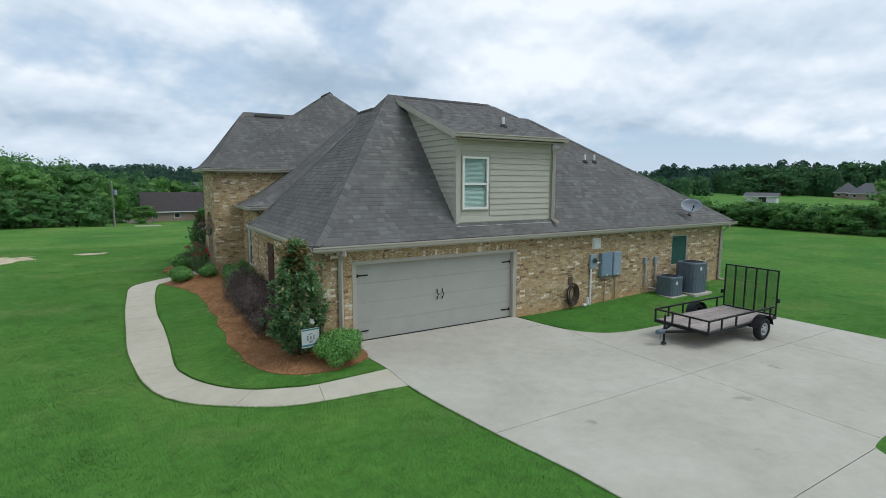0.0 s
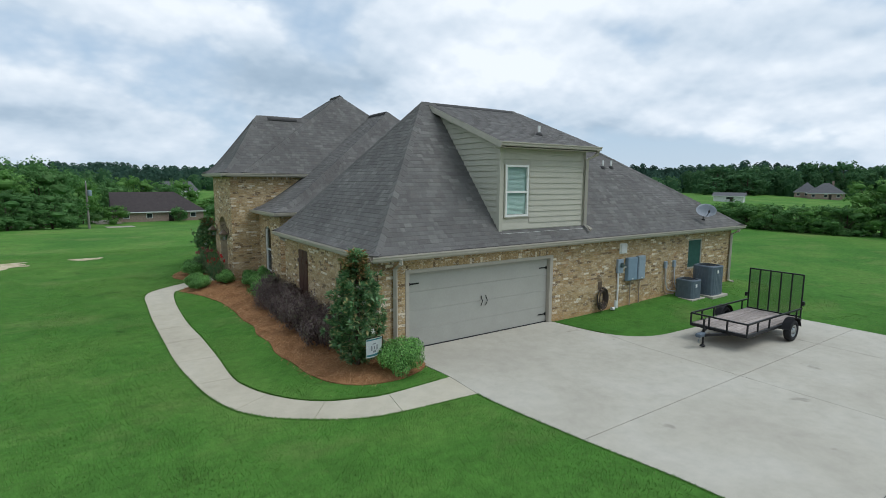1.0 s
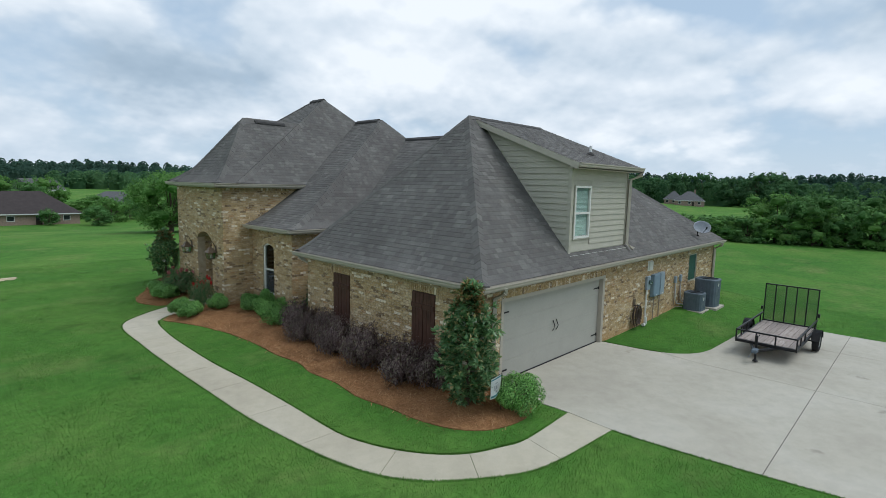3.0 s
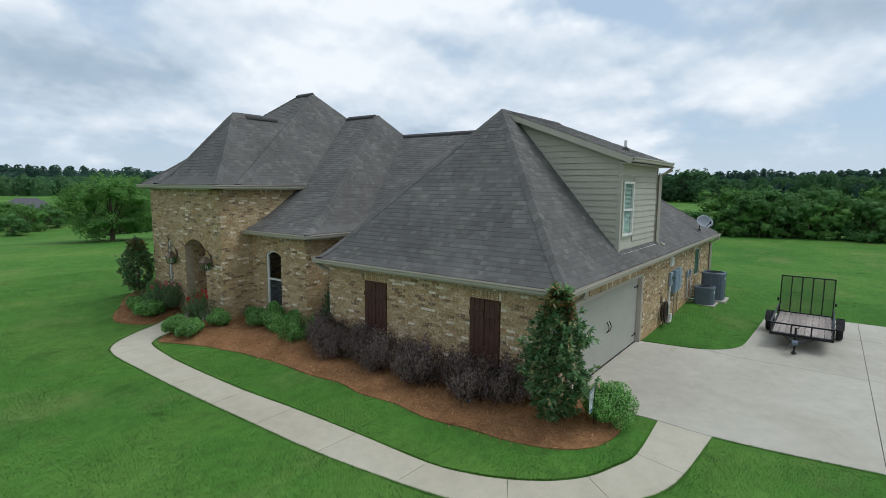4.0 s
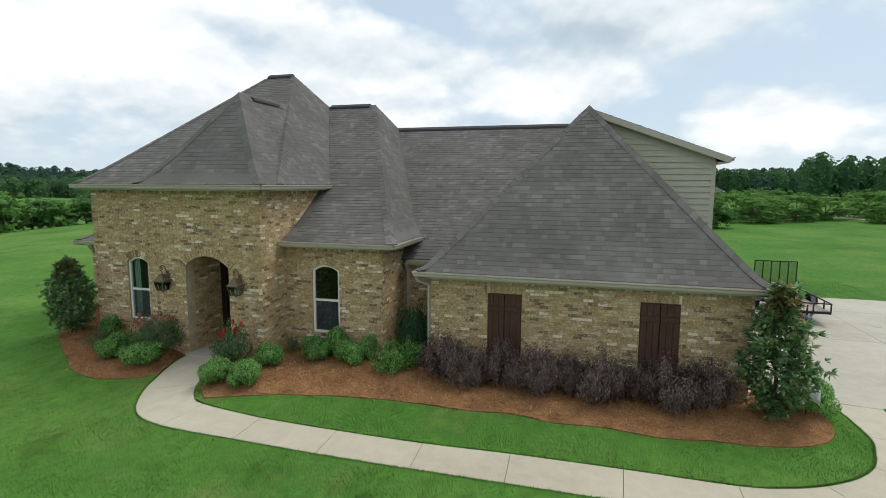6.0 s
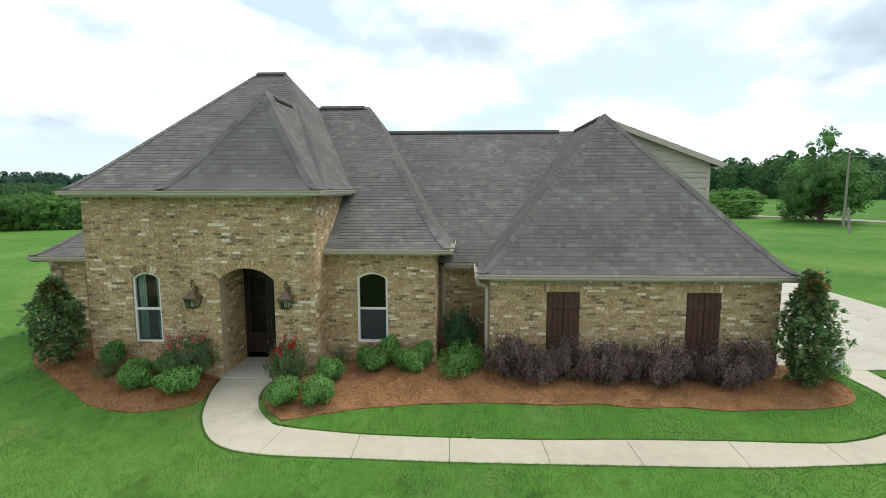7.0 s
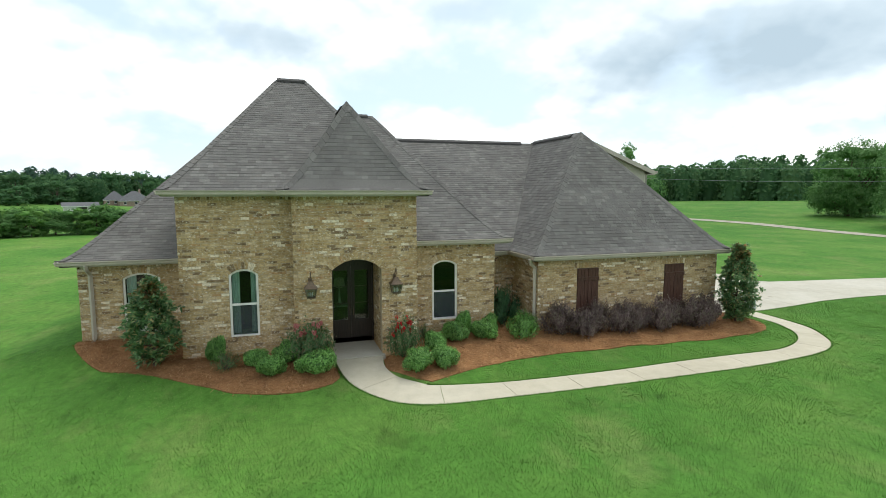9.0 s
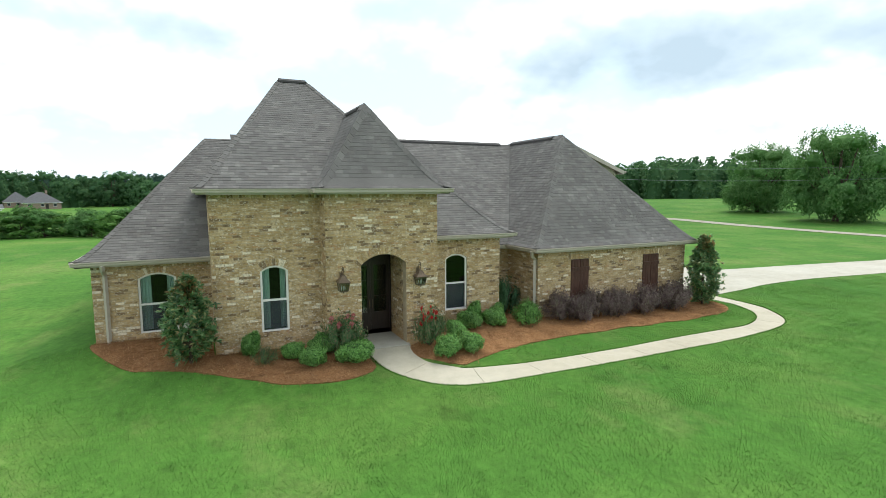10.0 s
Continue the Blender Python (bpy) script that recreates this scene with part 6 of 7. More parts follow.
def whorls(tips, dirs, k, length, width, rng):
    """Rosettes of k long leaves that spread from each twig's tip round its direction."""
    n = len(tips)
    P, D = np.repeat(tips, k, 0), np.repeat(dirs, k, 0)
    t = D / (np.linalg.norm(D, axis=1)[:, None] + 1e-6) + rng.normal(0, 0.62, (n * k, 3))
    t /= np.linalg.norm(t, axis=1)[:, None]
    up_ = np.array((0, 0, 1.0)) + rng.normal(0, 0.35, (n * k, 3))
    b = np.cross(t, up_)
    b /= np.linalg.norm(b, axis=1)[:, None] + 1e-6
    nr = np.cross(b, t)
    L = (length * rng.uniform(0.65, 1.25, n * k))[:, None]
    W = (width * rng.uniform(0.75, 1.25, n * k))[:, None]
    v = np.empty((n * k, 4, 3))
    v[:, 0], v[:, 2] = P, P + t * L - nr * L * 0.12
    v[:, 1], v[:, 3] = P + t * L * 0.5 + b * W / 2 + nr * W * 0.18, P + t * L * 0.5 - b * W / 2 + nr * W * 0.18
    return v.reshape(-1, 3), np.arange(n * k)[:, None] * 4 + [0, 1, 2, 3]


def mesh_np(name, verts, faces, material):
    me = bpy.data.meshes.new(name)
    k = faces.shape[1]
    me.vertices.add(len(verts)), me.loops.add(faces.size), me.polygons.add(len(faces))
    me.vertices.foreach_set("co", np.asarray(verts, np.float32).ravel())
    me.loops.foreach_set("vertex_index", np.asarray(faces, np.int32).ravel())
    me.polygons.foreach_set("loop_start", np.arange(0, faces.size, k, dtype=np.int32))
    me.update(calc_edges=True)
    me.materials.append(material)
    return me


def np_part(name, verts, faces, material, parent, label=""):
    ob = new(name, mesh_np(name, verts, faces, material))
    hang(ob, parent)
    return tagged(ob, label) if label else ob


def blob(n, rng, centre, radii, inner=0.55):
    """Points in the outer part of a bumpy ellipsoid, with outward directions."""
    d = rng.normal(0, 1, (n, 3))
    d /= np.linalg.norm(d, axis=1)[:, None]
    bump = 1 + 0.10 * np.sin(5 * d[:, 0] + 3 * d[:, 2] + centre[0]) * np.cos(4 * d[:, 1] + centre[1] * 2)
    r = inner + (1 - inner) * rng.uniform(0, 1, n) ** 0.5
    return np.array(centre) + d * np.array(radii) * (r * bump)[:, None], d


def shrub(kind, label, leaf_m, n, size, seed, upright=0.0, flowers=None, stems=6, shape="ball", group=""):
    """A bush of unit radius and unit height, rooted at the origin."""
    rng = np.random.default_rng(seed)
    t = empty(kind, 0, 0, 0, label, "rose bush" if "rose" in kind else "shrub", group)
    P, D = [], []
    if shape == "ball":
        lumps = [((0, 0, 0.45), (0.74, 0.74, 0.42), 0.34)]
        for i in range(11):
            a, f = i * 2.4, rng.uniform(0.25, 0.72)
            q = 0.62 * math.sqrt(max(0.05, 1 - (f - 0.25) ** 2 * 3.2)) * rng.uniform(0.8, 1.1)
            lumps.append(((q * math.cos(a), q * math.sin(a), f), (0.36, 0.36, 0.27), 0.06))
        for c, r, k in lumps:
            p, d = blob(int(n * k), rng, c, r)
            P.append(p), D.append(d)
    else:                                   # loose sprays of twigs
        for i in range(58):
            a, lean = rng.uniform(0, 6.28), rng.uniform(0.05, 1.0) ** 0.7 * 1.1
            h = rng.uniform(0.55, 1.08) * (1 - 0.42 * lean * lean)
            tip = np.array((math.cos(a) * lean, math.sin(a) * lean, h))
            k = n // 58
            s = rng.uniform(0.10, 1.0, k) ** 0.5
            p = tip * np.stack([s ** 0.7, s ** 0.7, s], 1) + rng.normal(0, 0.085, (k, 3))
            P.append(p), D.append(p - np.array((0, 0, 0.4)))
            if i % 6 == 0:
                part("twig", tube([(0, 0, -0.03), tuple(tip * (0.55, 0.55, 0.5)), tuple(tip)], [0.018, 0.011, 0.005], 4), M["bark"], t)
    P, D = np.concatenate(P), np.concatenate(D)
    keep = P[:, 2] > 0.01
    P, D = P[keep], D[keep]
    D = D / (np.linalg.norm(D, axis=1)[:, None] + 1e-6) + np.array((0, 0, 0.35))
    np_part("foliage", *leaves(P, D, size[0], size[1], rng), M[leaf_m], t)
    for i in range(stems):
        a = rng.uniform(0, 6.28)
        part("stem", tube([(0.05 * math.cos(a), 0.05 * math.sin(a), -0.04), (0.25 * math.cos(a), 0.25 * math.sin(a), 0.3), (0.55 * math.cos(a + 0.3), 0.55 * math.sin(a + 0.3), 0.72)], [0.03, 0.022, 0.01], 5), M["bark"], t)
    if flowers:
        fm, k = flowers
        for i in range(k):
            a, r, h = rng.uniform(0, 6.28), rng.uniform(0.2, 0.85), rng.uniform(0.62, 1.0)
            c = np.array((r * math.cos(a), r * math.sin(a), h))
            p, d = blob(26, rng, c, (0.085, 0.085, 0.06), 0.4)
            np_part("flower", *leaves(p, d, 0.075, 0.07, rng), M[fm], t)
    return t


def petals(c, out, r):
    """An open flower: two rings of cupped petals that grow from one heart."""
    bm = bmesh.new()
    z = Vector(out).normalized()
    x = z.orthogonal().normalized()
    y = z.cross(x)
    heart = bm.verts.new(Vector(c))
    for ring, lift, n in ((1.0, 0.35, 6), (0.62, 0.75, 5)):
        for i in range(n):
            a = 2 * math.pi * i / n + ring
            p = [Vector(c) + r * ring * (s * (x * math.cos(a + da) + y * math.sin(a + da)) + z * lift * s) for s, da in ((0.6, -0.5), (1.0, -0.22), (1.05, 0.22), (0.6, 0.5))]
            bm.faces.new([heart] + [bm.verts.new(q) for q in p])
    return bm


def plant(proto, spots):
    """Sets a prototype at the first spot and copies at the rest; spots: x, y, radius, height."""
    for i, (x, y, r, h) in enumerate(spots):
        m = pose(x, y, bed_z(x, y) - 0.02, 0, 0, (i * 77) % 360) @ Matrix.Diagonal((r, r * (0.94 + 0.03 * (i % 4)), h, 1))
        if i == 0:
            proto.matrix_basis = m
        else:
            c = copy_thing(proto, m)
            c.matrix_basis = m


plant(shrub("boxwood", "clipped bright green boxwood shrub in the pine straw bed", "box_leaf", 5400, (0.105, 0.06), 3, group="boxwood shrubs"),
      [(2.72, 28.72, 0.46, 0.62), (2.62, 27.55, 0.64, 0.70), (2.25, 24.88, 0.46, 0.66), (2.36, 24.12, 0.46, 0.60), (4.22, 22.25, 0.50, 0.66), (3.45, 29.12, 0.40, 0.56)])
plant(shrub("boxwood", "round bright green boxwood shrub close to the house wall", "box_leaf", 5000, (0.11, 0.062), 8, group="boxwood shrubs"),
      [(4.05, 30.15, 0.36, 0.74), (3.5, 28.3, 0.42, 0.62), (3.35, 24.12, 0.42, 0.62), (4.2, 23.22, 0.50, 0.70), (4.6, 22.78, 0.34, 0.92), (4.62, 21.85, 0.34, 0.74)])
plant(shrub("boxwood", "loose bright green shrub beside the wall recess", "box_leaf", 3600, (0.10, 0.055), 19, shape="spray", group="boxwood shrubs"), [(4.05, 20.95, 0.55, 0.78), (4.5, 20.55, 0.36, 0.75)])
plant(shrub("boxwood", "loose light green shrub at the corner of the driveway", "box_leaf", 8600, (0.07, 0.036), 15, stems=8), [(4.70, 11.35, 0.68, 0.92)])
plant(shrub("low_shrub", "thin grey-green low shrub in the pine straw bed", "rose_leaf", 1300, (0.09, 0.04), 21, shape="spray"), [(3.35, 29.85, 0.46, 0.50), (4.5, 24.1, 0.32, 0.5)])
plant(shrub("rose_bush", "rose bush with bright red blooms beside the entry", "rose_leaf", 2400, (0.10, 0.055), 31, shape="spray", flowers=("petal_red", 13)), [(3.15, 25.1, 0.52, 1.15)])
plant(shrub("rose_bush", "wide rose bush with faded pink blooms beside the entry", "rose_leaf", 3200, (0.085, 0.05), 37, shape="spray", flowers=("petal_pink", 12)), [(3.38, 27.72, 0.72, 1.08)])
plant(shrub("loropetalum", "dark plum-leaved shrub in front of the garage wall", "plum_leaf", 5600, (0.075, 0.042), 41, shape="spray", stems=9, group="plum shrubs"),
      [(3.98, 19.5, 0.76, 1.18), (3.72, 18.75, 0.56, 0.92), (4.08, 18.12, 0.58, 1.16), (3.86, 17.2, 0.66, 1.16), (4.15, 16.45, 0.52, 0.98)])
plant(shrub("loropetalum", "dark purple-brown shrub with loose upright twigs by the garage", "plum_leaf", 5200, (0.075, 0.042), 47, shape="spray", stems=9, group="plum shrubs"),
      [(3.78, 15.75, 0.68, 1.22), (4.2, 15.0, 0.50, 0.90), (3.82, 14.3, 0.70, 1.16), (4.1, 13.45, 0.62, 1.12)])
plant(shrub("dark_shrub", "tall dark evergreen shrub in the wall recess", "dark_leaf", 3600, (0.10, 0.045), 53, shape="spray", stems=8), [(5.75, 20.85, 0.60, 1.5)])


def magnolia(x, y, r, h, seed, n):
    rng = np.random.default_rng(seed)
    z = bed_z(x, y)
    t = empty("magnolia", x, y, z, "young conical magnolia with glossy dark leaves and white blooms", "magnolia tree", "magnolias")
    part("trunk", tube([(x, y, z - 0.05), (x + 0.02, y, z + h * 0.5), (x, y + 0.02, z + h * 0.97)], [0.05, 0.03, 0.008], 7), M["bark"], t)
    P, D, PT, DT = [], [], [], []
    outline = ((0.0, 0.42), (0.12, 0.86), (0.32, 1.0), (0.55, 0.84), (0.78, 0.50), (0.92, 0.24), (1.0, 0.06))
    boughs = 130
    for i in range(boughs):
        f, a = (i + rng.uniform(0, 1)) / boughs, i * 2.4 + rng.uniform(-0.4, 0.4)
        wide = next(p0[1] + (p1[1] - p0[1]) * (f - p0[0]) / (p1[0] - p0[0]) for p0, p1 in zip(outline, outline[1:]) if f <= p1[0])
        reach = r * wide * rng.uniform(0.62, 1.14)
        c0 = np.array((x, y, z + 0.05 + f * (h - 0.22)))
        c1 = c0 + np.array((math.cos(a) * reach, math.sin(a) * reach, 0.30 * reach + 0.05))
        if i % 3 == 0:
            part("limb", tube([tuple(c0), tuple((c0 + c1) / 2 - np.array((0, 0, 0.03))), tuple(c1)], [0.014, 0.010, 0.005], 5), M["bark"], t)
        k = max(3, n // (boughs * 9))
        s_ = rng.uniform(0.30, 1.0, k) ** 0.6
        s_[0] = 1.0
        p = c0 + (c1 - c0) * s_[:, None] + rng.normal(0, 0.075, (k, 3)) * np.minimum(1, s_ * 1.2)[:, None]
        d = np.array((math.cos(a), math.sin(a), 0.55)) + rng.normal(0, 0.4, (k, 3))
        top_ = f > 0.80 and rng.random() < 0.5
        (PT if top_ else P).append(p)
        (DT if top_ else D).append(d)
    for q, d, m_ in ((P, D, "magnolia_leaf"), (PT, DT, "magnolia_top")):
        if q:
            np_part("foliage", *whorls(np.concatenate(q), np.concatenate(d), 9, 0.15, 0.058, rng), M[m_], t)
    for i in range(5):
        a, f = rng.uniform(0, 6.28), rng.uniform(0.12, 0.75)
        c = np.array((x + 0.86 * r * (1.05 - f) * math.cos(a), y + 0.86 * r * (1.05 - f) * math.sin(a), z + f * h))
        part("bloom", petals(c, (math.cos(a), math.sin(a), 0.5), 0.085), M["petal_white"], t, "open white magnolia bloom")


magnolia(3.95, 12.2, 0.68, 2.9, 5, 8200)
magnolia(4.06, 31.68, 0.66, 2.36, 9, 6800)

# ---- trees ----


def tree(name, label, seed, leaf_m, blobs, leaf=0.42, n=2600, trunk=0.3):
    """A tree of about unit height 10: tapered trunk, limbs to every clump, and a crown of many leaf sprays."""
    rng = np.random.default_rng(seed)
    t = empty(name, 0, 0, 0, label, "tree")
    P, D = [], []
    top = np.array((0, 0, blobs[0][0][2]))
    part("trunk", tube([(0, 0, -0.3), (0.05, 0, 0.8), (0.12, 0.05, 2.5), (0, 0, top[2])], [trunk * 1.3, trunk, trunk * 0.75, trunk * 0.25], 8), M["bark"], t)
    total = sum(b[1][0] * b[1][2] for b in blobs)
    for c, r in blobs:
        part("limb", tube([(0.05, 0, min(2.2, c[2] * 0.4)), tuple(np.array(c) * (0.5, 0.5, 0.62)), tuple(c)], [trunk * 0.5, trunk * 0.3, trunk * 0.08], 5), M["bark"], t)
        k = int(n * r[0] * r[2] / total)
        # a clump is itself a bunch of small sprays over its upper skin, which leaves gaps and an uneven rim
        sub = max(8, k // 14)
        sc, sd = blob(sub, rng, c, r, 0.74)
        w = rng.integers(0, sub, k)
        P.append(sc[w] + rng.normal(0, 0.11 * np.mean(r), (k, 3)))
        D.append(sd[w])
        bm = bmesh.new()
        bmesh.ops.create_icosphere(bm, subdivisions=2, radius=1.0)
        for v in bm.verts:
            q = 0.50 + 0.16 * noise.noise(v.co * 2.3 + Vector(c))
            v.co = Vector((c[0] + v.co.x * r[0] * q, c[1] + v.co.y * r[1] * q, c[2] + v.co.z * r[2] * q))
        part("inner_foliage", bm, M[leaf_m], t)
    P, D = np.concatenate(P), np.concatenate(D)
    D = D + np.array((0, 0, 0.4))
    D /= np.linalg.norm(D, axis=1)[:, None]
    np_part("crown", *leaves(P, D, leaf, leaf * 0.75, rng), M[leaf_m], t)
    return t


def crown(seed, k, wide, low, high):
    rng = np.random.default_rng(seed)
    out = [((0, 0, high - 1.6), (wide * 0.45, wide * 0.45, 1.7))]
    for i in range(k):
        a, f = i * 2.399, rng.uniform(0, 1)
        rad = wide * (0.35 + 0.45 * math.sin(math.pi * (0.2 + 0.6 * f))) * rng.uniform(0.7, 1.0)
        s = rng.uniform(1.2, 2.0)
        out.append(((rad * math.cos(a), rad * math.sin(a), low + s * 0.6 + (high - low - 1.6 * s) * f), (s * wide * 0.24, s * wide * 0.24, s * 0.85)))
    return out


def grove(proto, spots):
    for i, (x, y, h, w) in enumerate(spots):
        s = h / 10
        m = pose(x, y, ground_z(x, y) - 0.05, 0, 0, (i * 101) % 360) @ Matrix.Diagonal((w, w, s, 1))
        if i == 0:
            proto.matrix_basis = m
        else:
            copy_thing(proto, m).matrix_basis = m


# one round tree on the lawn, two old oaks by the road, one open tree by the pole
grove(tree("round_tree", "broad round bright green tree standing on the lawn edge", 61, "bright_tree_leaf", crown(61, 26, 6.0, 0.5, 10), 0.25, 19000, 0.3), [(14.9, 62.5, 6.4, 0.70)])
grove(tree("oak", "large dense dark green oak beside the road", 67, "tree_leaf", crown(67, 34, 6.6, 0.2, 10), 0.30, 22000, 0.45), [(49.6, -58.5, 12.0, 0.88), (32.6, -50.8, 13.2, 0.96)])
grove(tree("open_tree", "tall open-crowned tree beside the utility pole", 71, "tree_leaf", crown(71, 22, 5.2, 0.4, 7.2) + [((-1.2, 0.6, 8.4), (1.3, 1.3, 1.0)), ((1.0, -0.8, 9.0), (1.3, 1.3, 0.9)), ((2.2, 0.5, 7.6), (1.0, 1.0, 0.8))], 0.27, 14000, 0.3), [(64.5, -27.6, 13.0, 1.02)])
# hedgerow east of the house
rng = np.random.default_rng(5)
hedge = []
for i in range(54):
    y = 84 - 1.55 * i + rng.uniform(-0.6, 0.6)
    x = 56.5 + 4.0 * smooth(y, 36, 48) * (1 - smooth(y, 46, 60)) + 4.5 * (1 - smooth(y, 8, 22)) + rng.uniform(-1.0, 1.0)
    low_ = ground_z(x, y)
    tall = (5.0 if y < 19 else 2.8 if y < 34 else 3.3 if y < 60 else 4.2) - low_
    tall = max(1.6, tall) * rng.uniform(0.80, 1.12)
    hedge.append((x, y, tall, 0.17 + 0.075 * tall * rng.uniform(0.85, 1.2)))
for i in range(17):
    f = i / 16
    x, y = 57 - 25 * f + rng.uniform(-1, 1), 86 + 20 * f + rng.uniform(-1, 1)
    tall = (3.6 - ground_z(x, y)) * rng.uniform(0.72, 1.12)
    hedge.append((x, y, tall, 0.17 + 0.075 * tall * rng.uniform(0.85, 1.2)))
grove(tree("hedgerow_tree", "leafy hedgerow tree at the edge of the mown field", 73, "tree_leaf", crown(73, 18, 5.2, 0.1, 10), 0.39, 5000, 0.2), hedge[0::3])
grove(tree("hedgerow_tree", "bushy bright green hedgerow tree at the field edge", 79, "bright_tree_leaf", crown(79, 20, 5.4, 0.0, 10), 0.39, 5000, 0.2), hedge[1::3])
grove(tree("hedgerow_tree", "dark leafy hedgerow tree at the field edge", 83, "tree_leaf", crown(83, 16, 5.0, 0.0, 10), 0.39, 5000, 0.2), hedge[2::3])
# trees beyond the lawn, beside the neighbours' houses
left = [(-18, 79, 9.4, 0.95), (-10.5, 76, 7.2, 0.8), (-6, 82, 8.6, 0.85), (-24, 86, 11.0, 1.1), (-8.2, 70, 4.2, 0.55), (-3.5, 116, 9.5, 0.8), (22.5, 124, 4.2, 0.45), (27, 133, 5.5, 0.6), (32, 139, 5.0, 0.65), (38, 150, 5.2, 0.7), (46, 146, 5.0, 0.7), (-30, 80, 11.0, 1.1), (-4.6, 73, 4.0, 0.55), (25, 146, 4.6, 0.6), (-15, 90, 10.6, 1.0), (29, 152, 5.4, 0.6), (-13, 71, 5.2, 0.7), (-20, 70, 6.4, 0.9), (-2, 132, 9, 0.9), (-9, 118, 10.5, 1.0),
        (-12, 98, 10.4, 0.95), (-26, 74, 7.4, 0.9), (4, 150, 9.4, 0.8), (9, 156, 10.2, 0.9), (15, 153, 8.8, 0.8), (20, 160, 9.6, 0.85), (-1, 150, 9.6, 0.9), (3.6, 127, 4.0, 0.4), (15.5, 128.8, 3.4, 0.3), (-16, 106, 11.4, 1.0)]
grove(tree("garden_tree", "mixed green tree beyond the far edge of the lawn", 89, "tree_leaf", crown(89, 22, 5.6, 0.2, 10), 0.36, 6200, 0.2), left[0::2])
grove(tree("garden_tree", "light green tree beyond the far edge of the lawn", 97, "bright_tree_leaf", crown(97, 22, 5.8, 0.2, 10), 0.36, 6200, 0.2), left[1::2])
# woods' edge round the houses across the east field
yard = [(284, 70, 16.8, 1.6), (290, 82, 15.1, 1.5), (294, 96, 17.6, 1.6), (292, 110, 16.8, 1.6), (282, 120, 14.3, 1.4), (262, 124, 13.4, 1.4), (246, 118, 10.1, 1.2), (278, 58, 14.3, 1.5), (264, 52, 11.8, 1.4), (300, 64, 17.6, 1.6), (250, 134, 13.4, 1.4), (236, 128, 8.4, 1.1), (288, 132, 15.1, 1.5), (270, 140, 14.3, 1.5)]
grove(tree("yard_tree", "tall dark green tree among the houses across the field", 107, "wood_leaf", crown(107, 22, 5.6, 0.2, 10), 0.55, 3600, 0.2), yard)
right = [(72, -6, 3.8, 0.6), (76, -12, 4.0, 0.6), (80, -17, 3.7, 0.6), (84, -24, 4.2, 0.65), (88, -29, 4.2, 0.65), (74, -22, 3.0, 0.5), (79, -5, 4.3, 0.6), (90, -12, 4.6, 0.7)]
grove(tree("field_tree", "light green tree in the row behind the field", 103, "bright_tree_leaf", crown(103, 20, 5.6, 0.1, 10), 0.36, 6200, 0.2), right)


def woods(name, label, rows, leaf_m, seed, leaf):
    """Far woods: many rounded and pointed crowns in one object. rows: (from azimuth, to, distance, spacing, height)."""
    rng = np.random.default_rng(seed)
    P, D, CV, CF = [], [], [], []
    for a0, a1, dist, gap, h in rows:
        n = int(abs(a1 - a0) * math.pi / 180 * dist / gap)
        for i in range(n):
            az = math.radians(a0 + (a1 - a0) * (i + rng.uniform(-0.4, 0.4)) / n)
            r = dist * rng.uniform(0.96, 1.05)
            x, y = 8 + r * math.sin(az), 20 + r * math.cos(az)
            z = ground_z(x, y)
            hh = h * (rng.uniform(0.94, 1.03) + 0.05 * math.sin(az * 23 + dist) + 0.03 * math.sin(az * 71))
            w = gap * rng.uniform(0.75, 1.2)
            k = int(30 * hh * w / leaf ** 2 * 0.26)
            f = rng.uniform(0.25 if dist > 250 else 0.0, 1, k)
            taper = np.sqrt(np.maximum(0.0, 1 - f ** 3.4))
            u = rng.uniform(0, 6.283, k)
            d = np.stack([np.cos(u), np.sin(u), 1.2 * f], 1)
            q = rng.uniform(0.8, 1.04, k)
            p = np.stack([x + d[:, 0] * w * taper * q, y + d[:, 1] * w * taper * q, z + hh * f * (0.9 + 0.1 * q)], 1)
            P.append(p), D.append(d + np.array((0, 0, 0.3)))
            b = len(CV) * 32
            CV.append([(x + math.cos(i * 0.785 + az) * w * q * rng.uniform(0.75, 0.95), y + math.sin(i * 0.785 + az) * w * q * rng.uniform(0.75, 0.95), z + hh * g_) for g_, q in ((-0.1, 0.80), (0.46, 0.84), (0.76, 0.66), (0.93, 0.16)) for i in range(8)])
            CF.extend((b + 8 * j + i, b + 8 * j + (i + 1) % 8, b + 8 * j + 8 + (i + 1) % 8, b + 8 * j + 8 + i) for j in range(3) for i in range(8))
    P, D = np.concatenate(P), np.concatenate(D)
    D /= np.linalg.norm(D, axis=1)[:, None]
    lv, lf = leaves(P, D, leaf, leaf * 0.8, rng)
    cv = np.array(CV).reshape(-1, 3)
    ob = new(name, mesh_np(name, np.concatenate([lv, cv]), np.concatenate([lf, np.array(CF) + len(lv)]), M[leaf_m]))
    tagged(ob, label, "woods", kind="stuff")


# the horizon rows take the leaf colour with haze mixed in
woods("far_woods", "dark far woods along the horizon, tinted blue-green for haze", [(-40, 170, 330, 3.8, 12.4), (-40, 170, 360, 3.6, 14.8), (56, 98, 345, 3.6, 16.8), (-40, 62, 300, 4.2, 9.0), (82, 170, 300, 4.2, 9.0)], "hazed_far_leaf", 11, 1.35)
woods("woods", "dark green belt of mixed woods behind the fields", [(112, 175, 190, 4.2, 14), (118, 175, 172, 4.2, 11.5), (97, 112, 305, 4.4, 13), (-40, 0, 215, 4.2, 9), (30, 62, 235, 5, 8), (62, 97, 292, 4.5, 12), (-40, -8, 150, 4.5, 8), (8, 26, 260, 5, 8)], "wood_leaf", 12, 1.15)

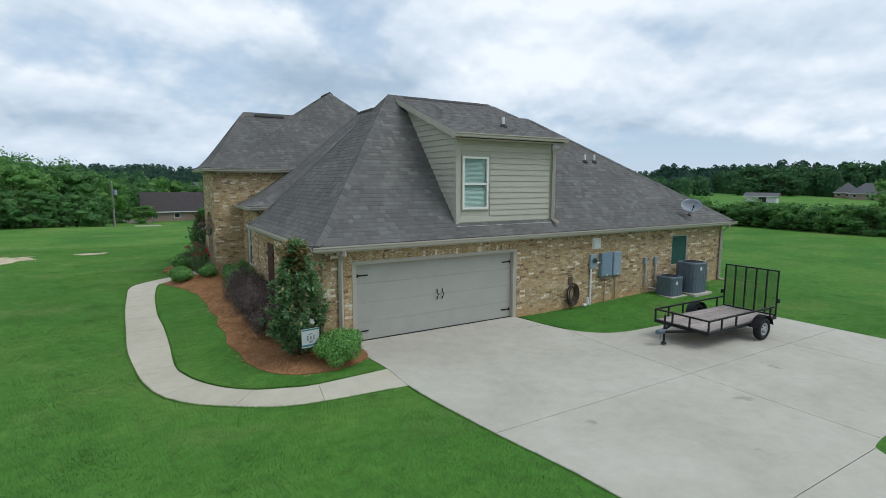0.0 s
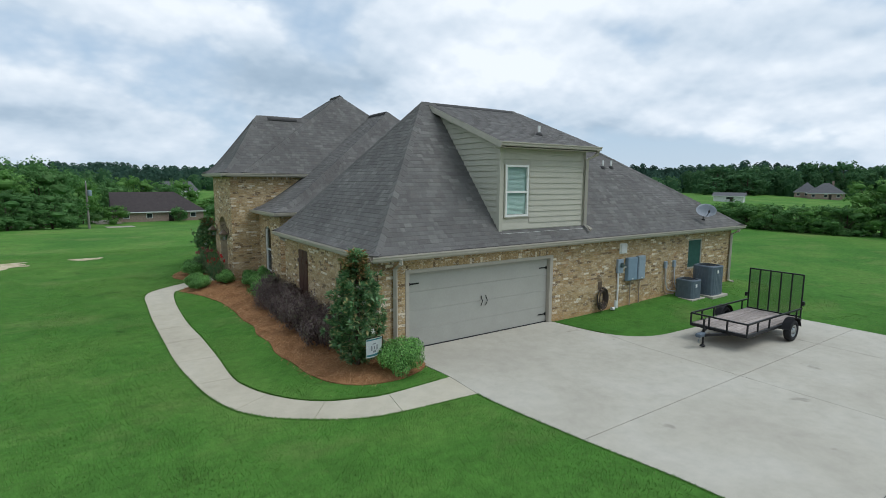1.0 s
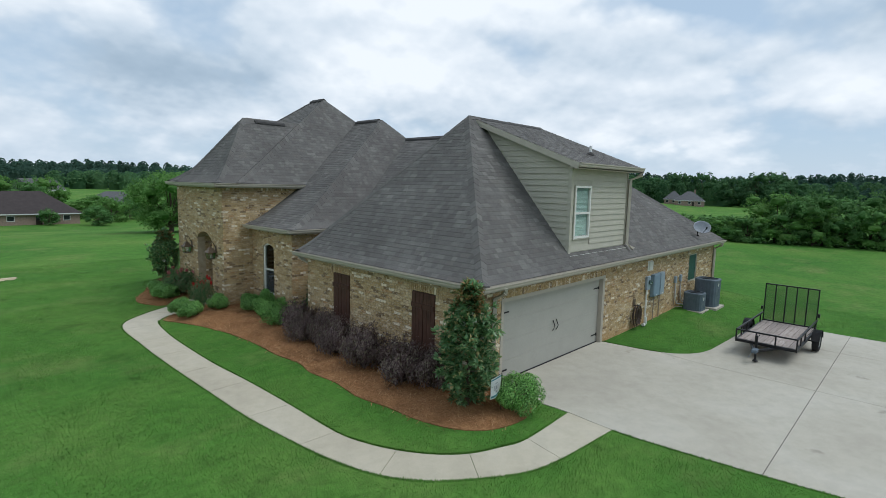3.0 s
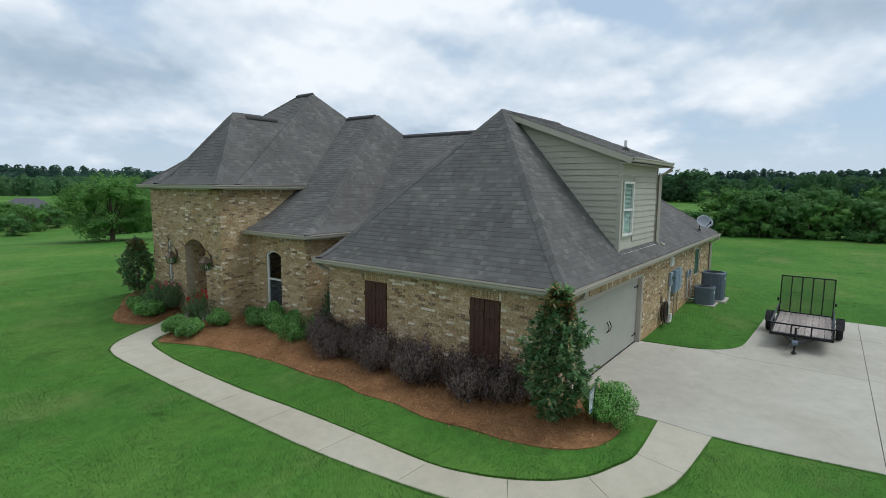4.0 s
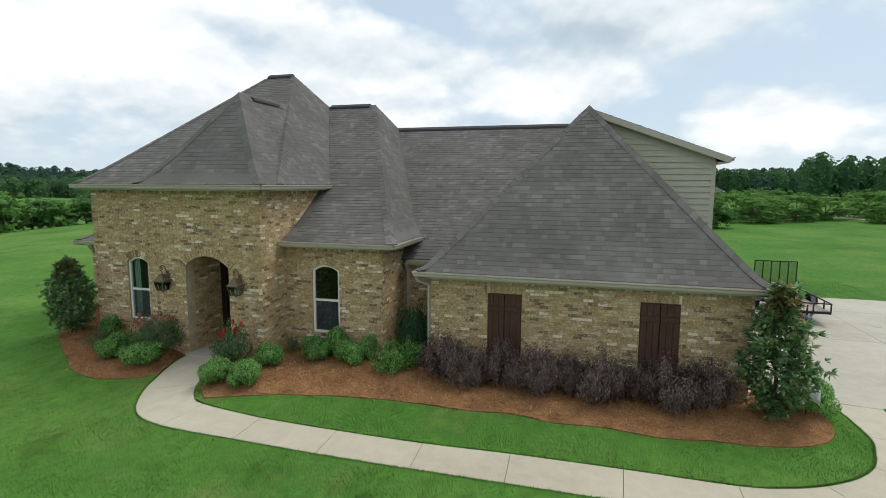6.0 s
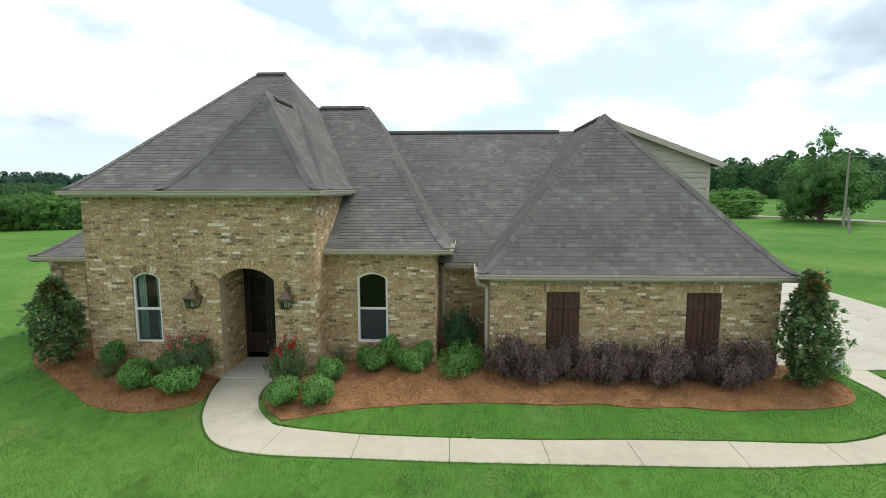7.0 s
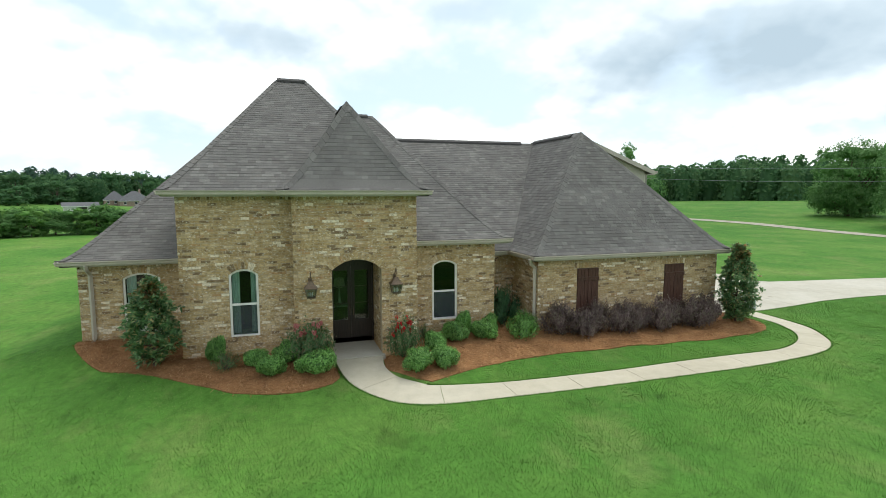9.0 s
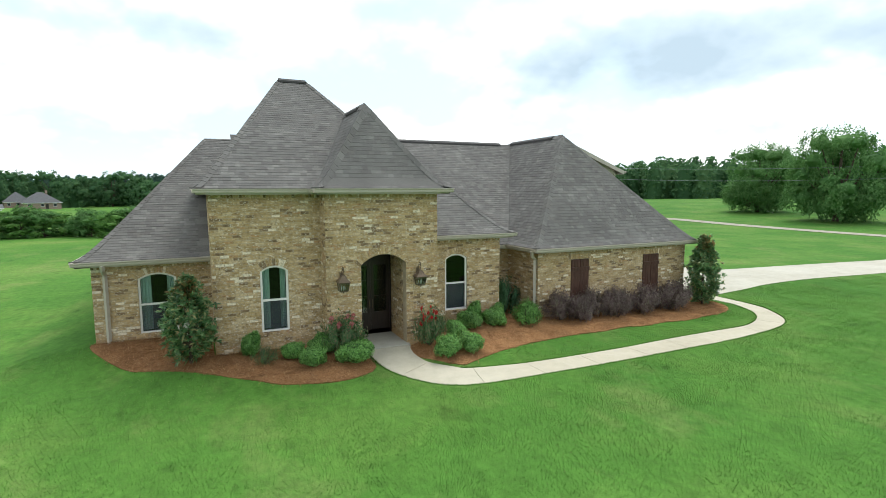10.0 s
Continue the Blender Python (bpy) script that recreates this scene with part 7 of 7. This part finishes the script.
# ---- neighbours ----


def cottage(x, y, turn, length, depth, wall_h, roof_h, wall_m, roof_m, label, chimney=False, gable=False, windows=3, hip=None):
    z = ground_z(x, y)
    t = empty("neighbour_house", x, y, z, label, "house", "neighbouring houses")
    fr = pose(x, y, z, 0, 0, turn)

    def put(name, bm, mat, parent=t, lab=""):
        bmesh.ops.transform(bm, matrix=fr, verts=bm.verts)
        return part(name, bm, M[mat], parent, lab)
    a, b = length / 2, depth / 2
    put("wall", box(-a, a, -b, b, -1.0, wall_h), wall_m)
    bm = bmesh.new()
    e, rr = 0.5, (b if not gable else -0.5)
    v = [bm.verts.new(p) for p in ((-a - e, -b - e, wall_h), (a + e, -b - e, wall_h), (a + e, b + e, wall_h), (-a - e, b + e, wall_h), (-a + rr, 0, wall_h + roof_h), (a - (hip or rr), 0, wall_h + roof_h))]
    for f in ((0, 1, 5, 4), (2, 3, 4, 5), (1, 2, 5), (3, 0, 4), (3, 2, 1, 0)):
        bm.faces.new([v[i] for i in f])
    roof = put("roof", bm, roof_m)
    put("eave", box(-a - e, a + e, -b - e - 0.02, -b - e + 0.1, wall_h - 0.2, wall_h + 0.02), "far_white")
    if chimney:
        put("chimney", box(a * 0.3, a * 0.3 + 0.8, 0.5, 1.3, wall_h + roof_h * 0.4, wall_h + roof_h + 0.9), wall_m, roof)
    for i in range(windows):
        wx = -a + length * (i + 0.5) / windows
        w = put("window", box(wx - 0.6, wx + 0.6, -b - 0.05, -b + 0.02, wall_h * 0.35, wall_h * 0.85), "far_white")
        put("pane", box(wx - 0.5, wx + 0.5, -b - 0.07, -b, wall_h * 0.4, wall_h * 0.8), "far_glass", w)
    put("door", box(-0.5 + length * 0.12, 0.5 + length * 0.12, -b - 0.06, -b + 0.02, 0, wall_h * 0.8), "door_wood")
    return t


cottage(12.2, 136.5, 0, 17.5, 11, 2.2, 4.2, "far_brick", "roof_brown", "low brick house with a broad dark brown roof", windows=4, gable=True, hip=5.2)
cottage(37.5, 172, -6, 13, 9, 2.2, 3.1, "far_brick", "roof_grey", "low brick house with a grey roof among trees")
cottage(25.3, 203, 30, 10, 8, 2.4, 3.4, "far_white", "roof_grey", "white gabled house beyond the brown roof", gable=True)
cottage(-3.9, 182, 0, 7.5, 7, 2.9, 2.2, "far_white", "roof_grey", "white two-storey house half hidden by trees", gable=True)
cottage(163, 83.6, -70, 8, 6, 1.7, 1.0, "far_white", "roof_grey", "small white shed in the far field", gable=True, windows=1)
cottage(265, 94, -70, 13, 11, 2.6, 4.4, "far_brick", "roof_grey", "tan house with steep roofs across the field", chimney=True)
cottage(272, 104, -70, 9, 9, 2.6, 4.4, "far_brick", "roof_grey", "grey-roofed house behind the tan house")
cottage(259.5, -33.4, -90, 18, 10, 2.5, 3.4, "far_brick", "roof_grey", "large grey-roofed house in front of the woods", windows=5)
cottage(18, -74, 30, 12, 8, 3.0, 3.2, "far_white", "roof_grey", "white house with a porch behind the oaks", gable=True)
cottage(-13.5, 102, 15, 9, 7, 2.6, 3.0, "far_brick", "roof_grey", "small tan house hidden among the trees")

# ---- poles, wires, road ----


def pole(x, y, h, lean=0.0):
    z = ground_z(x, y)
    t = empty("utility_pole", x, y, z, "weathered wooden utility pole at the field edge", "utility pole", "utility poles")
    part("shaft", tube([(x, y, z - 0.3), (x + lean * 0.5, y, z + h * 0.5), (x + lean, y, z + h)], [0.16, 0.13, 0.10], 8), M["pole_wood"], t)
    part("insulator", lathe([(0.04, z + h), (0.05, z + h + 0.1), (0.02, z + h + 0.2)], 8, (x + lean, y)), M["lead"], t)
    return t


pole(-1.2, 86, 4.35 - ground_z(-1.2, 86))
part("transformer", lathe([(0.22, 2.55), (0.25, 2.60), (0.25, 3.25), (0.2, 3.30)], 14, (-0.85, 86)), M["galvanised"], bpy.data.objects["utility_pole"], "grey transformer can")
pole(55.8, -24.6, 8.9)
pole(50, -21.3, 2.6, 0.6).name = "utility_pole"
pole(8, -70, 9.5)
for dz in (8.6, 6.9):
    a, b = Vector((55.8, -24.6, dz)), Vector((8, -70, dz + 0.9))
    pts = [a.lerp(b, i / 14) - Vector((0, 0, 1.1 * 4 * (i / 14) * (1 - i / 14))) for i in range(15)]
    tagged(part("overhead_wire", tube(pts, 0.018, 4), M["cable"]), "thin overhead utility wire strung between poles", "wire")


def ribbon(name, line, width, label, material="gravel"):
    pts = curve(line, 6)
    ring_a, ring_b = [], []
    for i, p in enumerate(pts):
        q, r = pts[max(0, i - 1)], pts[min(len(pts) - 1, i + 1)]
        d = math.dist(q, r) or 1
        nx_, ny_ = -(r[1] - q[1]) / d * width / 2, (r[0] - q[0]) / d * width / 2
        ring_a.append((p[0] + nx_, p[1] + ny_)), ring_b.append((p[0] - nx_, p[1] - ny_))
    verts = [(x, y, ground_z(x, y) + 0.05) for x, y in ring_a] + [(x, y, ground_z(x, y) + 0.05) for x, y in ring_b]
    k = len(pts)
    return tagged(link_mesh(name, verts, [(k + i, k + i + 1, i + 1, i) for i in range(k - 1)], M[material]), label, "road", kind="structure")


ribbon("road", [(-40, -33.5), (-10, -33.8), (19, -34.5), (36, -36), (51, -37.5), (66, -33), (84, -20), (110, -6)], 2.6, "pale gravel lane across the fields")
ribbon("road", [(-60, 108), (-20, 104), (-1, 101), (4, 112), (1, 140)], 4.5, "pale road between the lawn and the neighbours")


def bare_patch(x, y, rx, ry, seed, label):
    """A worn place in the lawn with a ragged rim."""
    ring = []
    for i in range(40):
        a = i * math.pi / 20
        q = 1 + 0.55 * noise.noise(Vector((1.4 * math.cos(a), 1.4 * math.sin(a), seed))) + 0.35 * noise.noise(Vector((4 * math.cos(a), 4 * math.sin(a), seed + 9)))
        ring.append((x + rx * q * math.cos(a), y + ry * q * math.sin(a)))
    verts = [(x, y, ground_z(x, y) + 0.02)] + [(a, b, ground_z(a, b) + 0.015) for a, b in ring]
    ob = link_mesh("bare_patch", verts, [(0, 1 + i, 1 + (i + 1) % 40) for i in range(40)], M["sand"])
    tagged(ob, label, "bare ground", kind="structure")


bare_patch(-7.0, 37.5, 2.9, 1.5, 3, "pale bare sandy patch worn into the lawn")
bare_patch(-1.6, 38.2, 0.8, 0.55, 7, "small bare sandy patch in the lawn")

# ---- grass ----
rng = np.random.default_rng(77)


def in_poly(poly, x, y):
    c = np.zeros(len(x), bool)
    for (ax, ay), (bx, by) in zip(poly, poly[1:] + poly[:1]):
        if ay != by:
            c ^= ((ay > y) != (by > y)) & (x < (bx - ax) * (y - ay) / (by - ay) + ax)
    return c


def grass(n, x0, x1, y0, y1, h, w, near=None):
    x, y = rng.uniform(x0, x1, n), rng.uniform(y0, y1, n)
    ok = ~(in_poly(PAD, x, y) | in_poly(WALK_RING, x, y) | in_poly(BED_A, x, y) | in_poly(BED_B, x, y))
    for a, b, c, d in FOOT:
        ok &= ~((x > a) & (x < b) & (y > c) & (y < d))
    x, y = x[ok], y[ok]
    # thicker in tufts
    tuft = np.sin(x * 1.7 + 2 * np.sin(y * 0.9)) * np.cos(y * 2.1 + np.sin(x * 1.3))
    hh = h * rng.uniform(0.5, 1.25, len(x)) * (1 + 0.35 * tuft)
    z = np.array([ground_z(a, b) for a, b in zip(x, y)])
    a = rng.uniform(0, 6.283, len(x))
    lean = rng.uniform(0.1, 0.9, len(x)) * hh
    b = rng.uniform(0, 6.283, len(x))
    v = np.empty((len(x), 3, 3))
    v[:, 0] = np.stack([x - np.cos(a) * w, y - np.sin(a) * w, z - 0.004], 1)
    v[:, 1] = np.stack([x + np.cos(a) * w, y + np.sin(a) * w, z - 0.004], 1)
    v[:, 2] = np.stack([x + np.cos(b) * lean, y + np.sin(b) * lean, z + hh], 1)
    return v.reshape(-1, 3), np.arange(len(x) * 3).reshape(-1, 3)


for k, (n, box_, h, w) in enumerate([(300000, (-14, 7, -4, 42), 0.026, 0.010), (60000, (-3, 6, 2, 30), 0.028, 0.009), (26000, (11, 24, 3, 12.6), 0.026, 0.010)]):
    ob = new("grass", mesh_np("grass", *grass(n, *box_, h, w), M["grass_blade"]))
    tagged(ob, "short mown green grass blades of the lawn", "grass", kind="stuff")


def fringe(line, n, side):
    """Longer blades that lean over a pavement's edge."""
    i = rng.integers(0, len(line) - 1, n)
    p = np.array(line)
    i = i[(p[i, 1] < 9.2) | (p[i, 1] > 10.8) | (p[i, 0] < 5.2)]
    n = len(i)
    f = rng.uniform(0, 1, n)
    q = p[i] + (p[i + 1] - p[i]) * f[:, None]
    d = p[i + 1] - p[i]
    d /= np.linalg.norm(d, axis=1)[:, None] + 1e-9
    nrm = np.stack([d[:, 1], -d[:, 0]], 1) * side
    q = q + nrm * rng.uniform(0.0, 0.06, n)[:, None]
    z = np.array([walk_z(a, b) for a, b in q])
    h = rng.uniform(0.015, 0.05, n)
    tip = q - nrm * (h * rng.uniform(0.0, 0.8, n))[:, None]
    v = np.empty((n, 3, 3))
    v[:, 0] = np.concatenate([q - d * 0.006, z[:, None]], 1)
    v[:, 1] = np.concatenate([q + d * 0.006, z[:, None]], 1)
    v[:, 2] = np.concatenate([tip, (z + h)[:, None]], 1)
    return v.reshape(-1, 3), np.arange(n * 3).reshape(-1, 3)


for line, n, s in ((out_line, 6000, 1), (in_line[14:], 5000, -1), (EDGE_LAWN, 3000, -1), (EDGE_WEST[8:28], 3000, -1)):
    tagged(new("grass", mesh_np("grass", *fringe(line, n, s), M["grass_blade"])), "longer grass leaning over the edge of the concrete", "grass", kind="stuff")

# ---- bricks and shingles of their own ----
bm = bmesh.new()
g = JOINT / 2
add_box(bm, g, BRICK - g, -0.012, 0.0, g, COURSE - g)
brick_mesh = bpy.data.meshes.new("brick")
bm.to_mesh(brick_mesh)
bm.free()
brick_mesh.materials.append(M["brick"])
for w_ob, p0, u, n, a, zb, jut in piece_jobs:
    ob = new("brick", brick_mesh)
    ob.parent = w_ob
    turn = math.degrees(math.atan2(u[1], u[0]))
    ob.matrix_basis = pose(p0[0] + u[0] * a + n[0] * (jut + 0.003), p0[1] + u[1] * a + n[1] * (jut + 0.003), zb, 0, 0, turn) @ pose(0, 0.012, 0)
tab_meshes = {}
for r_ob, pts, low in shingle_jobs:
    o = Vector(pts[0])
    key = tuple(round(c, 2) for p in pts for c in (Vector(p) - o))
    if key not in tab_meshes:
        me = bpy.data.meshes.new("shingle")
        k = len(pts)
        vs = [tuple(Vector(p) - o) for p in pts] + [tuple(Vector(p) - o - Vector((0, 0, 0.022))) for p in pts]
        me.from_pydata(vs, [], [list(range(k))] + [(i, k + i, k + (i + 1) % k, (i + 1) % k) for i in range(k)])
        me.materials.append(M["shingle"])
        tab_meshes[key] = me
    ob = new("shingle", tab_meshes[key])
    ob.parent = r_ob
    ob.location = o
